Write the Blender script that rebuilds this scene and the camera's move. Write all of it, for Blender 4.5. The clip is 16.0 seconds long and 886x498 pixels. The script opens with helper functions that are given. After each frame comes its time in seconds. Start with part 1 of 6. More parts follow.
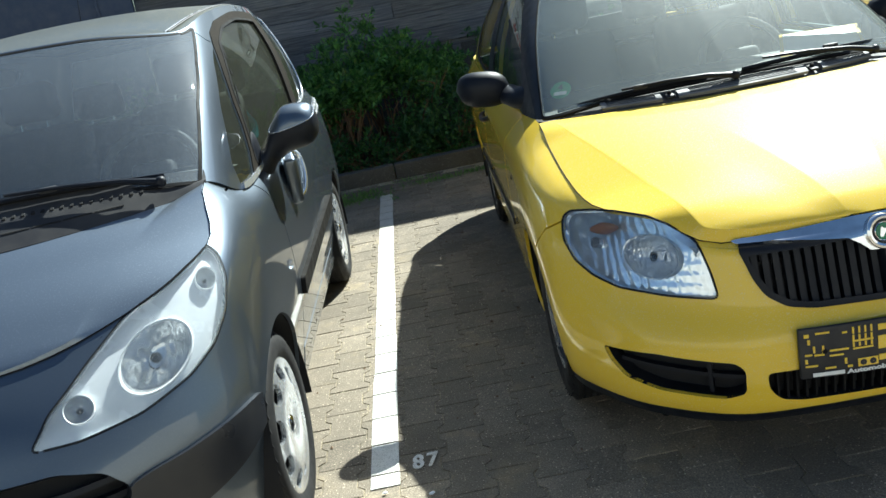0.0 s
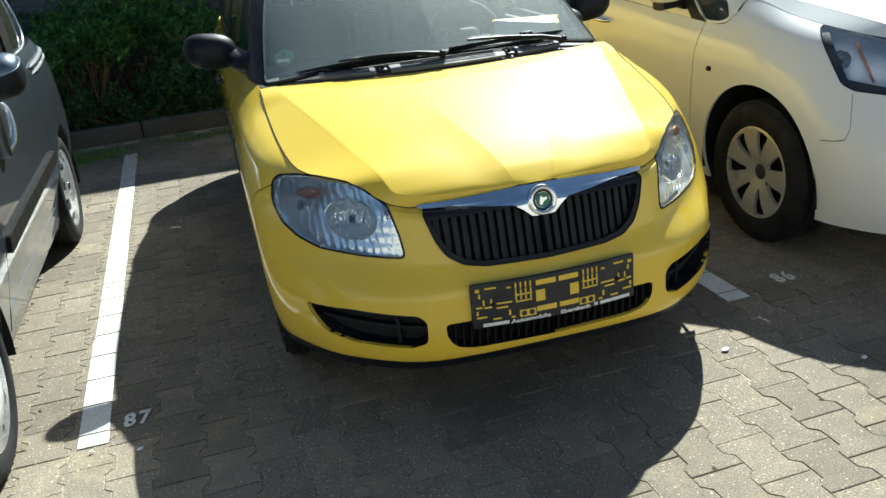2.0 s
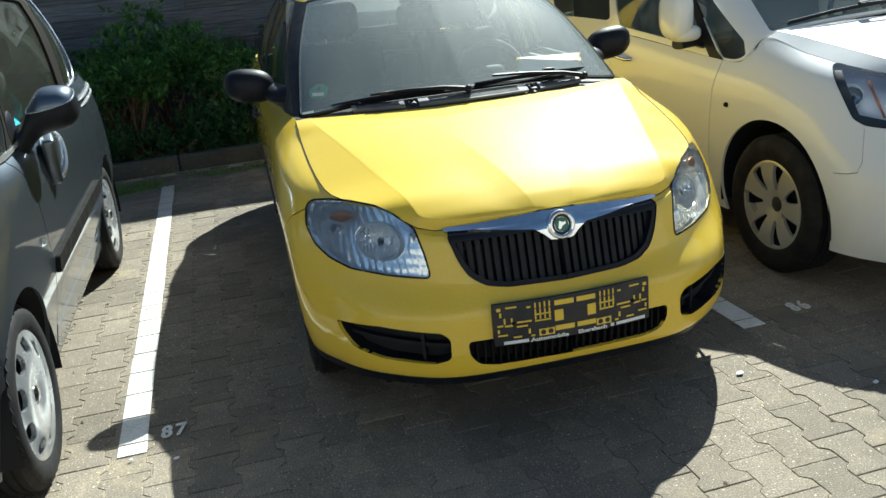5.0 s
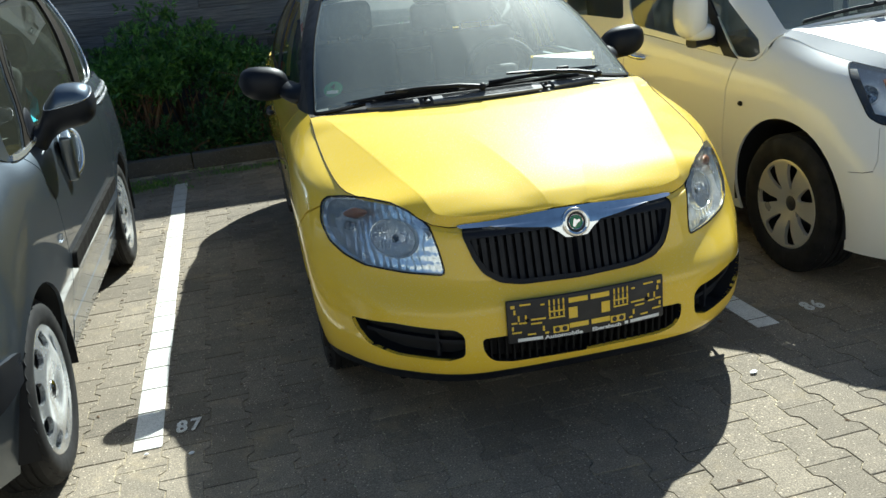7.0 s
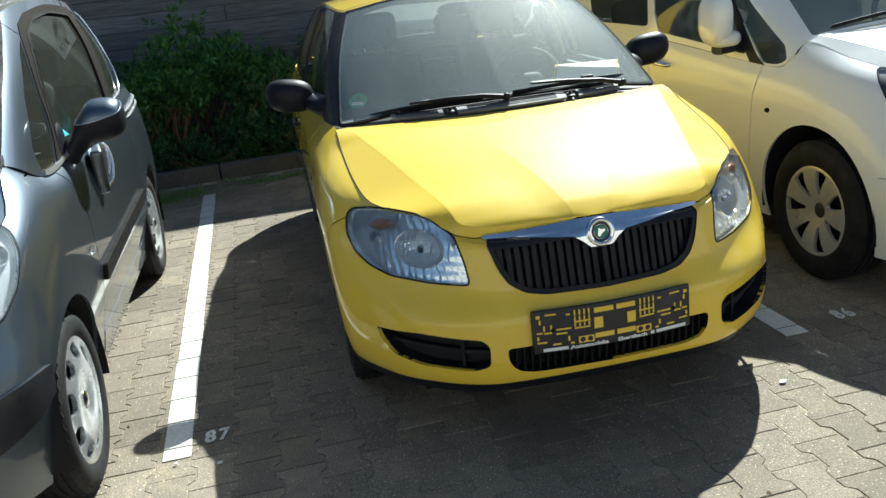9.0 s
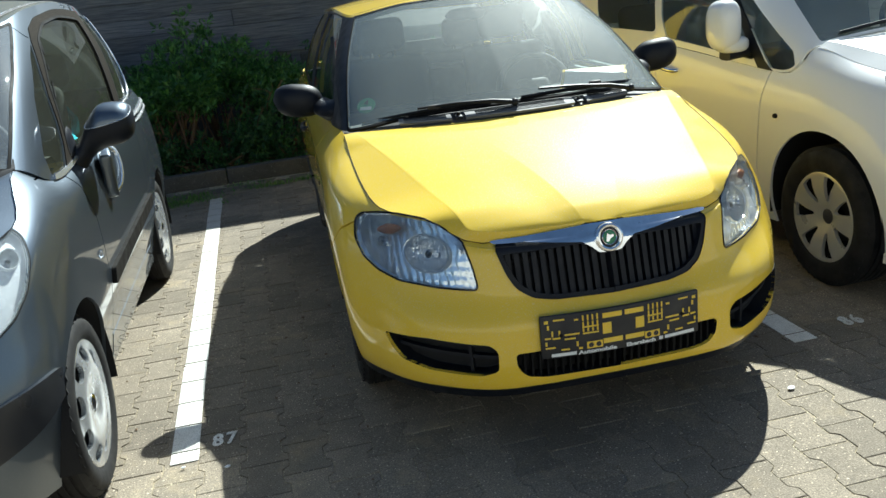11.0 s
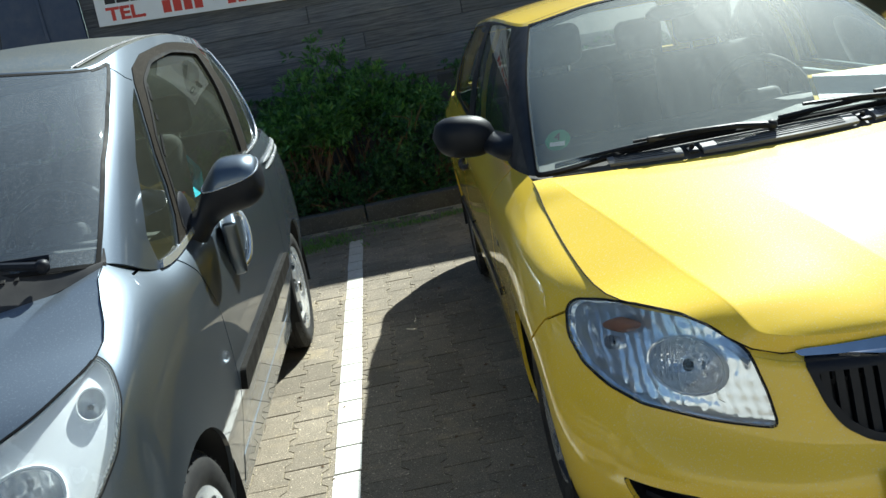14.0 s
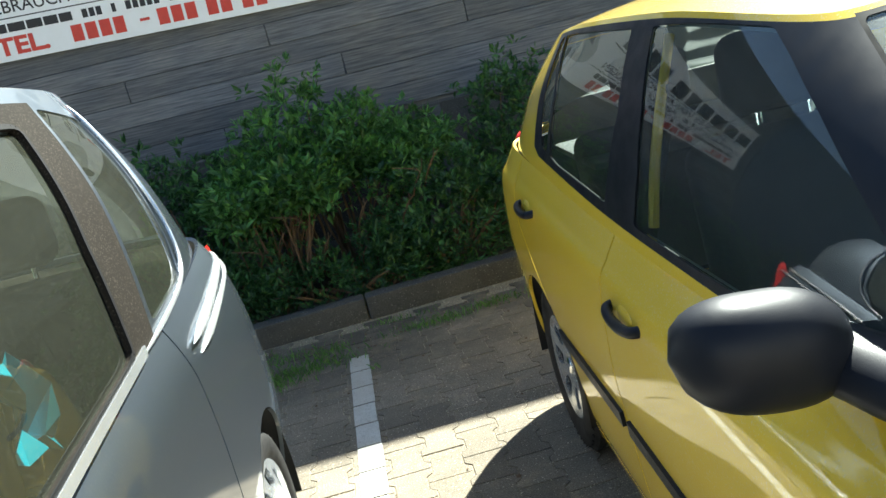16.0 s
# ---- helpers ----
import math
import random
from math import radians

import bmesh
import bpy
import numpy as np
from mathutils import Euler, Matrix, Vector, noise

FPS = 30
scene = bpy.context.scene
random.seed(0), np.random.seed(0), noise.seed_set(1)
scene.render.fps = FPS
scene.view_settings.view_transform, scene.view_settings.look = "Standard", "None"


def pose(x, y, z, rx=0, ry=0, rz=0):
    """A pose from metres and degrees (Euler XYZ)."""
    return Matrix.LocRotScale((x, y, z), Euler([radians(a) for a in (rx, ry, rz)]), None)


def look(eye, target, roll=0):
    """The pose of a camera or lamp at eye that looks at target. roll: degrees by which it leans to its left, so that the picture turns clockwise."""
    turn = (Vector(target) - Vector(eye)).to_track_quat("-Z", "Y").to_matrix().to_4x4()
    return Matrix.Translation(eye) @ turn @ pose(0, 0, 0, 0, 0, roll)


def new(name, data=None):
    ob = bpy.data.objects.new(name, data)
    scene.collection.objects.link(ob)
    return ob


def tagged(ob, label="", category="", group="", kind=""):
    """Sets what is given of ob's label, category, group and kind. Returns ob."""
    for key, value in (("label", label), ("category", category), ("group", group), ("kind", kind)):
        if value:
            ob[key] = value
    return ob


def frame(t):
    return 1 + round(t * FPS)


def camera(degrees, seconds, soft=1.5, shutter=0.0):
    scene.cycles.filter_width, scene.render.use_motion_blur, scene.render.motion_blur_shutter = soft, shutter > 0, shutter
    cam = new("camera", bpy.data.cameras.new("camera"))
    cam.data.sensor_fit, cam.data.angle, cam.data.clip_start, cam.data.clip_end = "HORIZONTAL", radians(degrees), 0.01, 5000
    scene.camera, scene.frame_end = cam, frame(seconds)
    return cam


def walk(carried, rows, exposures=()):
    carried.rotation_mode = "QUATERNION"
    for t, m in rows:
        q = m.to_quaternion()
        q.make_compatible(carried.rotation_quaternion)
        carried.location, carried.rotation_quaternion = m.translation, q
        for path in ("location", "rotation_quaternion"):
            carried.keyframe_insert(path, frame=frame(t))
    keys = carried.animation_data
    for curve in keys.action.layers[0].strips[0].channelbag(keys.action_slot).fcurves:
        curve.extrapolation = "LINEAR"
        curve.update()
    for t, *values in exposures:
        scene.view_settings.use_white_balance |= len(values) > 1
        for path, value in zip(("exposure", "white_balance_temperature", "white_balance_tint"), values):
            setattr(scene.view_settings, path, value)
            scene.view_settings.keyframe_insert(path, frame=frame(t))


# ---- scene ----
cam = camera(55.5, 16.0)
PATH = [
    (0, (0.367, -2.403, 1.474), (0.38, -0.489, 0.896), -11.3),
    (0.5, (0.362, -2.395, 1.474), (0.55, -0.509, 0.838), -9.4),
    (1, (0.446, -2.445, 1.456), (0.659, -0.586, 0.751), -8.5),
    (1.5, (0.533, -2.516, 1.473), (0.797, -0.681, 0.722), -7.8),
    (2, (0.562, -2.586, 1.479), (1.065, -0.792, 0.752), -5.6),
    (2.5, (0.467, -2.692, 1.489), (1.048, -0.898, 0.823), -4.9),
    (3, (0.476, -2.755, 1.49), (1.001, -0.941, 0.834), -5.5),
    (3.5, (0.546, -2.752, 1.481), (1.019, -0.917, 0.844), -5.7),
    (6, (0.509, -2.723, 1.476), (0.961, -0.88, 0.843), -5.5),
    (6.5, (0.507, -2.73, 1.478), (0.949, -0.884, 0.849), -5.5),
    (7, (0.508, -2.737, 1.474), (0.945, -0.892, 0.84), -5.5),
    (7.5, (0.508, -2.745, 1.479), (0.935, -0.895, 0.848), -5.8),
    (8, (0.515, -2.747, 1.479), (0.921, -0.891, 0.852), -6.0),
    (8.5, (0.519, -2.75, 1.487), (0.91, -0.887, 0.876), -6.2),
    (9, (0.512, -2.744, 1.485), (0.892, -0.878, 0.874), -6.4),
    (11.5, (0.5, -2.743, 1.488), (0.864, -0.869, 0.893), -6.2),
    (12, (0.499, -2.748, 1.481), (0.847, -0.87, 0.889), -6.3),
    (12.5, (0.533, -2.711, 1.464), (0.849, -0.831, 0.86), -6.8),
    (13, (0.477, -2.551, 1.442), (0.707, -0.658, 0.839), -8.8),
    (13.5, (0.383, -2.238, 1.462), (0.604, -0.359, 0.814), -9.1),
    (14, (0.414, -1.824, 1.472), (0.495, 0.104, 0.945), -10.7),
    (14.5, (0.349, -1.351, 1.467), (0.438, 0.607, 1.069), -11.7),
    (15, (0.338, -0.861, 1.473), (0.484, 1.082, 1.024), -12.2),
    (15.5, (0.323, -0.313, 1.48), (0.398, 1.626, 0.995), -12.2),
    (16, (0.277, 0.213, 1.508), (0.429, 2.141, 0.997), -13.8),
]
walk(cam, [(t, look(eye, target, roll)) for t, eye, target, roll in PATH], [(0.0, 1.46, 5900, 0.0), (2.0, 1.20, 5900, 0.0), (3.5, 1.17, 5850, 0.0), (11.5, 1.22, 5850, 0.0), (13.0, 1.32, 5850, 0.0), (14.0, 1.26, 5900, 0.0), (14.5, 1.48, 5950, 0.0), (15.0, 1.50, 6000, 0.0), (15.5, 1.84, 6100, 0.0), (16.0, 2.35, 6200, 0.0)])

# ---- light ----
SUN_SHIFT = (-0.63, -0.868)  # how far a shadow falls for one metre of height
flat = math.hypot(*SUN_SHIFT)
SUN_UP = math.atan2(1.0, flat)
sun_data = bpy.data.lights.new("sun", "SUN")
sun_data.energy, sun_data.angle, sun_data.color = 5.0, radians(0.53), (1.0, 0.965, 0.88)
sun = new("sun", sun_data)
sun.matrix_world = look((8, 10, 12), (8 + SUN_SHIFT[0], 10 + SUN_SHIFT[1], 11))

world = bpy.data.worlds.new("sky")
scene.world = world
world.use_nodes = True
sky = world.node_tree.nodes.new("ShaderNodeTexSky")
sky.sky_type, sky.sun_disc = "NISHITA", False
sky.sun_elevation = SUN_UP
sky.sun_rotation = math.atan2(-SUN_SHIFT[0], -SUN_SHIFT[1])
sky.altitude, sky.dust_density, sky.ozone_density = 300, 0.9, 1.6
world.node_tree.links.new(sky.outputs[0], world.node_tree.nodes["Background"].inputs[0])
world.node_tree.nodes["Background"].inputs[1].default_value = 0.043

# ---- materials ----
def material(name):
    m = bpy.data.materials.new(name)
    m.use_nodes = True
    t = m.node_tree
    return m, t, t.nodes["Principled BSDF"]


def node(t, kind, **values):
    n = t.nodes.new("ShaderNode" + kind)
    for k, v in values.items():
        n.inputs[k].default_value = v
    return n


def coords(t, scale=1.0, space="Object"):
    tc = t.nodes.new("ShaderNodeTexCoord")
    mp = t.nodes.new("ShaderNodeMapping")
    mp.inputs["Scale"].default_value = scale if isinstance(scale, tuple) else (scale,) * 3
    t.links.new(tc.outputs[space], mp.inputs[0])
    return mp.outputs[0]


def noise_tex(t, at, scale, detail=4.0, rough=0.55):
    n = node(t, "TexNoise", Scale=scale, Detail=detail, Roughness=rough)
    t.links.new(at, n.inputs["Vector"])
    return n.outputs["Fac"]


def ramp(t, fac, stops):
    r = t.nodes.new("ShaderNodeValToRGB")
    e = r.color_ramp.elements
    while len(e) < len(stops):
        e.new(0.5)
    for el, (p, c) in zip(e, stops):
        el.position, el.color = p, (*c, 1.0) if len(c) == 3 else c
    t.links.new(fac, r.inputs[0])
    return r.outputs[0]


def grey(v):
    return (v, v, v)


def mixed(t, fac, a, b, how="MIX"):
    m = t.nodes.new("ShaderNodeMix")
    m.data_type, m.blend_type = "RGBA", how
    for slot, v in ((0, fac), (6, a), (7, b)):
        if isinstance(v, bpy.types.NodeSocket):
            t.links.new(v, m.inputs[slot])
        else:
            m.inputs[slot].default_value = v if slot == 0 else (*v, 1.0)
    return m.outputs[2]


def bump(t, p, height, strength=0.3, distance=0.01):
    b = node(t, "Bump", Strength=strength, Distance=distance)
    t.links.new(height, b.inputs["Height"])
    t.links.new(b.outputs[0], p.inputs["Normal"])


def paint(name, colour, rough=0.35, metal=0.0, coat=1.0, dust=0.12, dust_colour=(0.5, 0.46, 0.36), flake=0.0, coat_rough=0.06, spec=0.25):
    """Car paint: base coat, clear coat and a thin film of dust."""
    m, t, p = material(name)
    at = coords(t)
    big = noise_tex(t, at, 3.0, 5)
    fine = noise_tex(t, at, 260.0, 2)
    film = ramp(t, big, [(0.35, grey(0.5)), (0.75, grey(1.0))])
    specks = ramp(t, fine, [(0.56, grey(0.14)), (0.70, grey(1.0))])
    amount = mixed(t, 1.0, film, specks, "MULTIPLY")
    amount = mixed(t, 1.0, amount, grey(dust), "MULTIPLY")
    t.links.new(mixed(t, amount, colour, dust_colour), p.inputs["Base Color"])
    p.inputs["Metallic"].default_value, p.inputs["Roughness"].default_value = metal, rough
    p.inputs["Coat Weight"].default_value, p.inputs["Coat Roughness"].default_value = coat, coat_rough
    p.inputs["Specular IOR Level"].default_value = spec
    if flake:
        bump(t, p, noise_tex(t, at, 900.0, 1), flake, 0.001)
    return m


def plastic(name, colour, rough=0.5, grain=500.0, strength=0.15, dust=0.15, metal=0.0, spec=0.3):
    m, t, p = material(name)
    at = coords(t)
    film = ramp(t, noise_tex(t, at, 9.0, 5), [(0.4, grey(0.0)), (0.8, grey(dust))])
    t.links.new(mixed(t, film, colour, (0.38, 0.35, 0.29)), p.inputs["Base Color"])
    t.links.new(ramp(t, noise_tex(t, at, 14.0), [(0.3, grey(rough * 0.8)), (0.7, grey(min(1.0, rough * 1.2)))]), p.inputs["Roughness"])
    p.inputs["Metallic"].default_value = metal
    p.inputs["Specular IOR Level"].default_value = spec
    bump(t, p, noise_tex(t, at, grain, 2), strength, 0.0008)
    return m


def plain(name, colour, rough=0.4, metal=0.0):
    m, t, p = material(name)
    t.links.new(ramp(t, noise_tex(t, coords(t), 30.0), [(0.3, tuple(c * 0.9 for c in colour)), (0.7, tuple(min(1, c * 1.08) for c in colour))]), p.inputs["Base Color"])
    p.inputs["Roughness"].default_value, p.inputs["Metallic"].default_value = rough, metal
    return m


def glass(name, tint=(0.75, 0.8, 0.78), dust=0.1, dust_colour=(0.42, 0.42, 0.38), streak=(3.0, 14.0, 2.0), speck=220.0, gloss=0.02, speckle=0.4, sheen=0.0):
    """Car glass: clear pane that mirrors by angle, under uneven dust; sheen: the share of the film that glares."""
    m, t, p = material(name)
    t.nodes.remove(p)
    out = t.nodes["Material Output"]
    clear = node(t, "BsdfTransparent", Color=(*tint, 1))
    shine = node(t, "BsdfGlossy", Roughness=gloss)
    fres = node(t, "Fresnel", IOR=1.75)
    pane = t.nodes.new("ShaderNodeMixShader")
    t.links.new(fres.outputs[0], pane.inputs[0])
    t.links.new(clear.outputs[0], pane.inputs[1])
    t.links.new(shine.outputs[0], pane.inputs[2])
    veil = node(t, "BsdfDiffuse", Color=(*dust_colour, 1))
    glow = node(t, "BsdfTranslucent", Color=(*dust_colour, 1))
    film = t.nodes.new("ShaderNodeMixShader")
    film.inputs[0].default_value = 0.15
    t.links.new(veil.outputs[0], film.inputs[1])
    t.links.new(glow.outputs[0], film.inputs[2])
    if sheen:
        glare = node(t, "BsdfGlossy", Color=(0.95, 0.97, 0.95, 1), Roughness=0.58)
        dull = film
        film = t.nodes.new("ShaderNodeMixShader")
        film.inputs[0].default_value = sheen
        t.links.new(dull.outputs[0], film.inputs[1])
        t.links.new(glare.outputs[0], film.inputs[2])
    at = coords(t, streak)
    a = ramp(t, noise_tex(t, at, 2.0, 6), [(0.3, grey(0.88)), (0.5, grey(0.97)), (0.72, grey(1.04))])
    b = ramp(t, noise_tex(t, coords(t), speck, 3), [(0.42, grey(0.8)), (0.60, grey(1.0)), (0.69, grey(1.0 + speckle))])
    amount = mixed(t, 1.0, mixed(t, 1.0, a, b, "MULTIPLY"), grey(dust), "MULTIPLY")
    both = t.nodes.new("ShaderNodeMixShader")
    t.links.new(amount, both.inputs[0])
    t.links.new(pane.outputs[0], both.inputs[1])
    t.links.new(film.outputs[0], both.inputs[2])
    t.links.new(both.outputs[0], out.inputs[0])
    return m


YELLOW = paint("yellow_paint", (0.77, 0.525, 0.018), 0.50, 0.0, 1.0, 0.60, (0.70, 0.64, 0.42), 0.0, 0.05, 0.12)
# slate under a dust film, base colour lifted for the bonnet's sky glare
LITFILMSLATE = paint("dust_filmed_lit_slate", (0.19, 0.230, 0.285), 0.46, 0.80, 1.0, 0.52, (0.40, 0.44, 0.49), 0.08, 0.12)
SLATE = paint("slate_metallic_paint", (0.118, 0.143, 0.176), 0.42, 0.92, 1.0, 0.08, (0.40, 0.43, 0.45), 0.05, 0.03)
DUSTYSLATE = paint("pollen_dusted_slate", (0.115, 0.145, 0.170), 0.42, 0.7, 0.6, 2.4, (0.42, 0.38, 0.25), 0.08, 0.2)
WHITE = paint("white_paint", (0.85, 0.85, 0.83), 0.35, 0.0, 1.0, 0.06, (0.6, 0.56, 0.45), 0.0, 0.06)
BLACK = plastic("black_plastic", (0.008, 0.010, 0.016), 0.46, 700.0, 0.22, 0.02, 0.0, 0.22)
MATT = plastic("dark_grey_plastic", (0.026, 0.026, 0.029), 0.55, 500.0, 0.2, 0.08)
RUBBER = plastic("rubber_seal", (0.010, 0.010, 0.011), 0.7, 300.0, 0.1, 0.015, 0.0, 0.1)
CAVITY = plain("dark_cavity", (0.008, 0.008, 0.009), 0.9)
TYRE = plastic("tyre_rubber", (0.009, 0.009, 0.010), 0.75, 250.0, 0.25, 0.04)
CHROME = plain("chrome", (0.78, 0.79, 0.81), 0.07, 1.0)
SILVER = plastic("silver_wheel_paint", (0.70, 0.72, 0.74), 0.24, 400.0, 0.05, 0.04, 0.78, 0.5)
ALLOY = plastic("brushed_alloy", (0.74, 0.72, 0.65), 0.32, 400.0, 0.05, 0.12, 0.6)
GREYTRIM = plastic("grey_satin_trim", (0.014, 0.013, 0.012), 0.65, 500.0, 0.15, 0.015, 0.0, 0.06)
LOUVRE = plastic("grey_louvre_plastic", (0.085, 0.085, 0.088), 0.6, 500.0, 0.2, 0.1)
SCREEN = glass("windscreen_glass", (0.86, 0.92, 0.90), 0.18, (0.80, 0.92, 0.86), (34.0, 2.5, 2.5), 420.0, 0.02, 0.7, 0.2)
SIDEGLASS = glass("side_window_glass", (0.80, 0.90, 0.87), 0.06, (0.40, 0.48, 0.46))
DUSTGLASS = glass("dusty_window_glass", (0.50, 0.56, 0.50), 0.05, (0.38, 0.40, 0.30), (8, 8, 8), 560.0, 0.02, 5.0)
FRAME = paint("dusty_window_frame", (0.014, 0.012, 0.010), 0.75, 0.0, 0.0, 0.16, (0.42, 0.36, 0.29), 0.0, 0.3, 0.04)
MOULDING = plastic("dark_bumper_moulding", (0.016, 0.018, 0.023), 0.32, 500.0, 0.12, 0.03, 0.0, 0.5)
DUSTSCREEN = glass("dusty_windscreen_glass", (0.50, 0.55, 0.57), 0.15, (0.64, 0.74, 0.86), (20.0, 1.6, 1.6), 420.0, 0.02, 0.7, 0.06)
LENS = glass("headlamp_lens", (0.97, 0.98, 0.99), 0.035, (0.8, 0.84, 0.86))
RIBBED = glass("ribbed_lens", (0.95, 0.97, 0.98), 0.07, (0.78, 0.84, 0.90), (60.0, 60.0, 6.0), 120.0, 0.08)
AMBER = plain("amber_plastic", (0.42, 0.17, 0.08), 0.25)
RED = plain("red_lens", (0.5, 0.02, 0.015), 0.15)
CLOTH = plastic("seat_cloth", (0.06, 0.064, 0.066), 0.95, 700.0, 0.3, 0.02)
GREYCLOTH = plastic("grey_seat_cloth", (0.22, 0.23, 0.22), 0.95, 700.0, 0.3, 0.02)
DASH = plastic("dashboard_vinyl", (0.10, 0.105, 0.105), 0.7, 600.0, 0.25, 0.1)
PAPER = plain("white_paper", (0.8, 0.82, 0.84), 0.6)
STICKER = plain("green_sticker", (0.02, 0.30, 0.12), 0.4)
INK = plain("black_ink", (0.012, 0.012, 0.014), 0.6)
REDINK = plain("red_ink", (0.50, 0.035, 0.02), 0.55)
WHITEINK = plain("white_ink", (0.75, 0.76, 0.76), 0.5)
FOIL = plain("turquoise_foil", (0.02, 0.45, 0.60), 0.22, 0.5)
DOORCARD = plastic("grey_door_card", (0.26, 0.31, 0.31), 0.8, 500.0, 0.2, 0.02)


def stone(name, a, b, speck=0.5, rough=0.9, random_shift=True, dirt=False):
    """Concrete with grit, stains and tone that shifts from piece to piece."""
    m, t, p = material(name)
    geo = t.nodes.new("ShaderNodeNewGeometry")
    pos = geo.outputs["Position"]
    stains = ramp(t, noise_tex(t, pos, 1.3, 6, 0.6), [(0.3, a), (0.7, b)])
    grit = ramp(t, noise_tex(t, pos, 190.0, 2), [(0.32, grey(0.35)), (0.5, grey(0.95)), (0.66, grey(1.8))])
    col = mixed(t, speck, stains, mixed(t, 1.0, stains, grit, "MULTIPLY"))
    mid = ramp(t, noise_tex(t, pos, 14.0, 5, 0.7), [(0.3, grey(0.78)), (0.7, grey(1.1))])
    col = mixed(t, 0.8, col, mid, "MULTIPLY")
    chips = ramp(t, noise_tex(t, pos, 95.0, 1), [(0.675, grey(0.0)), (0.73, grey(0.75))])
    col = mixed(t, chips, col, tuple(min(.8, c * 2.6) for c in b))
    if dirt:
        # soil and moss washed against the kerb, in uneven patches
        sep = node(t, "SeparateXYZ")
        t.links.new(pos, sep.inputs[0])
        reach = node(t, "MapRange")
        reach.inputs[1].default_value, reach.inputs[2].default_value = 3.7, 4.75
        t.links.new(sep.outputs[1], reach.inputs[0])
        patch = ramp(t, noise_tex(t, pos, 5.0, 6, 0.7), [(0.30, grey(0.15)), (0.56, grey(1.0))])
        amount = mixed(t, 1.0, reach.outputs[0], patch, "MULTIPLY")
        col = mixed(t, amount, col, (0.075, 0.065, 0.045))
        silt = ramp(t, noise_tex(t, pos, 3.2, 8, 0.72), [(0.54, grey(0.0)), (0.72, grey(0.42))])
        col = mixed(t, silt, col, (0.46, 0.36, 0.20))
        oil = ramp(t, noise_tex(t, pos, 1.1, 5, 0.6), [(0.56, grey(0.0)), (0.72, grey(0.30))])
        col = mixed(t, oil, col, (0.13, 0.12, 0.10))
    if random_shift:
        info = t.nodes.new("ShaderNodeObjectInfo")
        tot = node(t, "Math")
        tot.operation = "FRACT"
        add = node(t, "Math")
        t.links.new(info.outputs["Random"], add.inputs[0])
        t.links.new(geo.outputs["Random Per Island"], add.inputs[1])
        t.links.new(add.outputs[0], tot.inputs[0])
        col = mixed(t, 1.0, col, ramp(t, tot.outputs[0], [(0.0, grey(0.82)), (1.0, grey(1.12))]), "MULTIPLY")
    t.links.new(col, p.inputs["Base Color"])
    p.inputs["Roughness"].default_value = rough
    bump(t, p, noise_tex(t, pos, 170.0, 4, 0.7), 0.5, 0.004)
    return m


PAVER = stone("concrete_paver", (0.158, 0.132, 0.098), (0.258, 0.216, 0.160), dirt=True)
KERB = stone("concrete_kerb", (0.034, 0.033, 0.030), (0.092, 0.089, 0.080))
SAND = stone("joint_sand", (0.17, 0.14, 0.095), (0.38, 0.32, 0.215), 0.7, 1.0, False)
def road_paint(name):
    """White paint worn through to the concrete in spots; yellowish dirt and painted-in shade grow towards the kerb."""
    m, t, p = material(name)
    geo = t.nodes.new("ShaderNodeNewGeometry")
    pos = geo.outputs["Position"]
    base = ramp(t, noise_tex(t, pos, 6.0, 6, .7), [(.3, (.64, .62, .56)), (.65, (.82, .81, .77))])
    wear = ramp(t, noise_tex(t, pos, 42.0, 5, .75), [(.58, grey(0.0)), (.68, grey(.7))])
    grit = ramp(t, noise_tex(t, pos, 220.0, 2), [(.36, grey(.72)), (.5, grey(1.0))])
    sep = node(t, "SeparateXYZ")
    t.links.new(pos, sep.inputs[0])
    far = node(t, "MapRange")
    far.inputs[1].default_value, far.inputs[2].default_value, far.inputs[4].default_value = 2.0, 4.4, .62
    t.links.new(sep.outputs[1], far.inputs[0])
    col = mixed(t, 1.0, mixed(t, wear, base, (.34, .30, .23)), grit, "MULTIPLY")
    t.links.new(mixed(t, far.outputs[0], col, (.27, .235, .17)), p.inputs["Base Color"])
    p.inputs["Roughness"].default_value = .75
    bump(t, p, noise_tex(t, pos, 170.0, 3, .7), .35, .003)
    return m


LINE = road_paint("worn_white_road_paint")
SOIL = stone("bed_soil", (0.035, 0.028, 0.02), (0.09, 0.075, 0.05), 0.8, 1.0, False)


def wood(name):
    m, t, p = material(name)
    geo = t.nodes.new("ShaderNodeNewGeometry")
    mp = t.nodes.new("ShaderNodeMapping")
    mp.inputs["Scale"].default_value = (1.2, 8.0, 30.0)
    t.links.new(geo.outputs["Position"], mp.inputs[0])
    info = t.nodes.new("ShaderNodeObjectInfo")
    t.links.new(info.outputs["Random"], mp.inputs["Location"])
    grain = noise_tex(t, mp.outputs[0], 3.0, 8, 0.65)
    col = ramp(t, grain, [(0.3, (0.048, 0.053, 0.063)), (0.5, (0.120, 0.126, 0.138)), (0.72, (0.21, 0.213, 0.22))])
    tone = ramp(t, info.outputs["Random"], [(0, grey(0.72)), (1, grey(1.15))])
    col = mixed(t, 1.0, col, tone, "MULTIPLY")
    t.links.new(mixed(t, 0.6, col, ramp(t, noise_tex(t, geo.outputs["Position"], 2.5, 5), [(0.35, (0.75, 0.8, 0.9)), (0.7, (1.1, 1.05, 0.98))]), "MULTIPLY"), p.inputs["Base Color"])
    p.inputs["Roughness"].default_value = 0.9
    bump(t, p, grain, 0.6, 0.004)
    return m


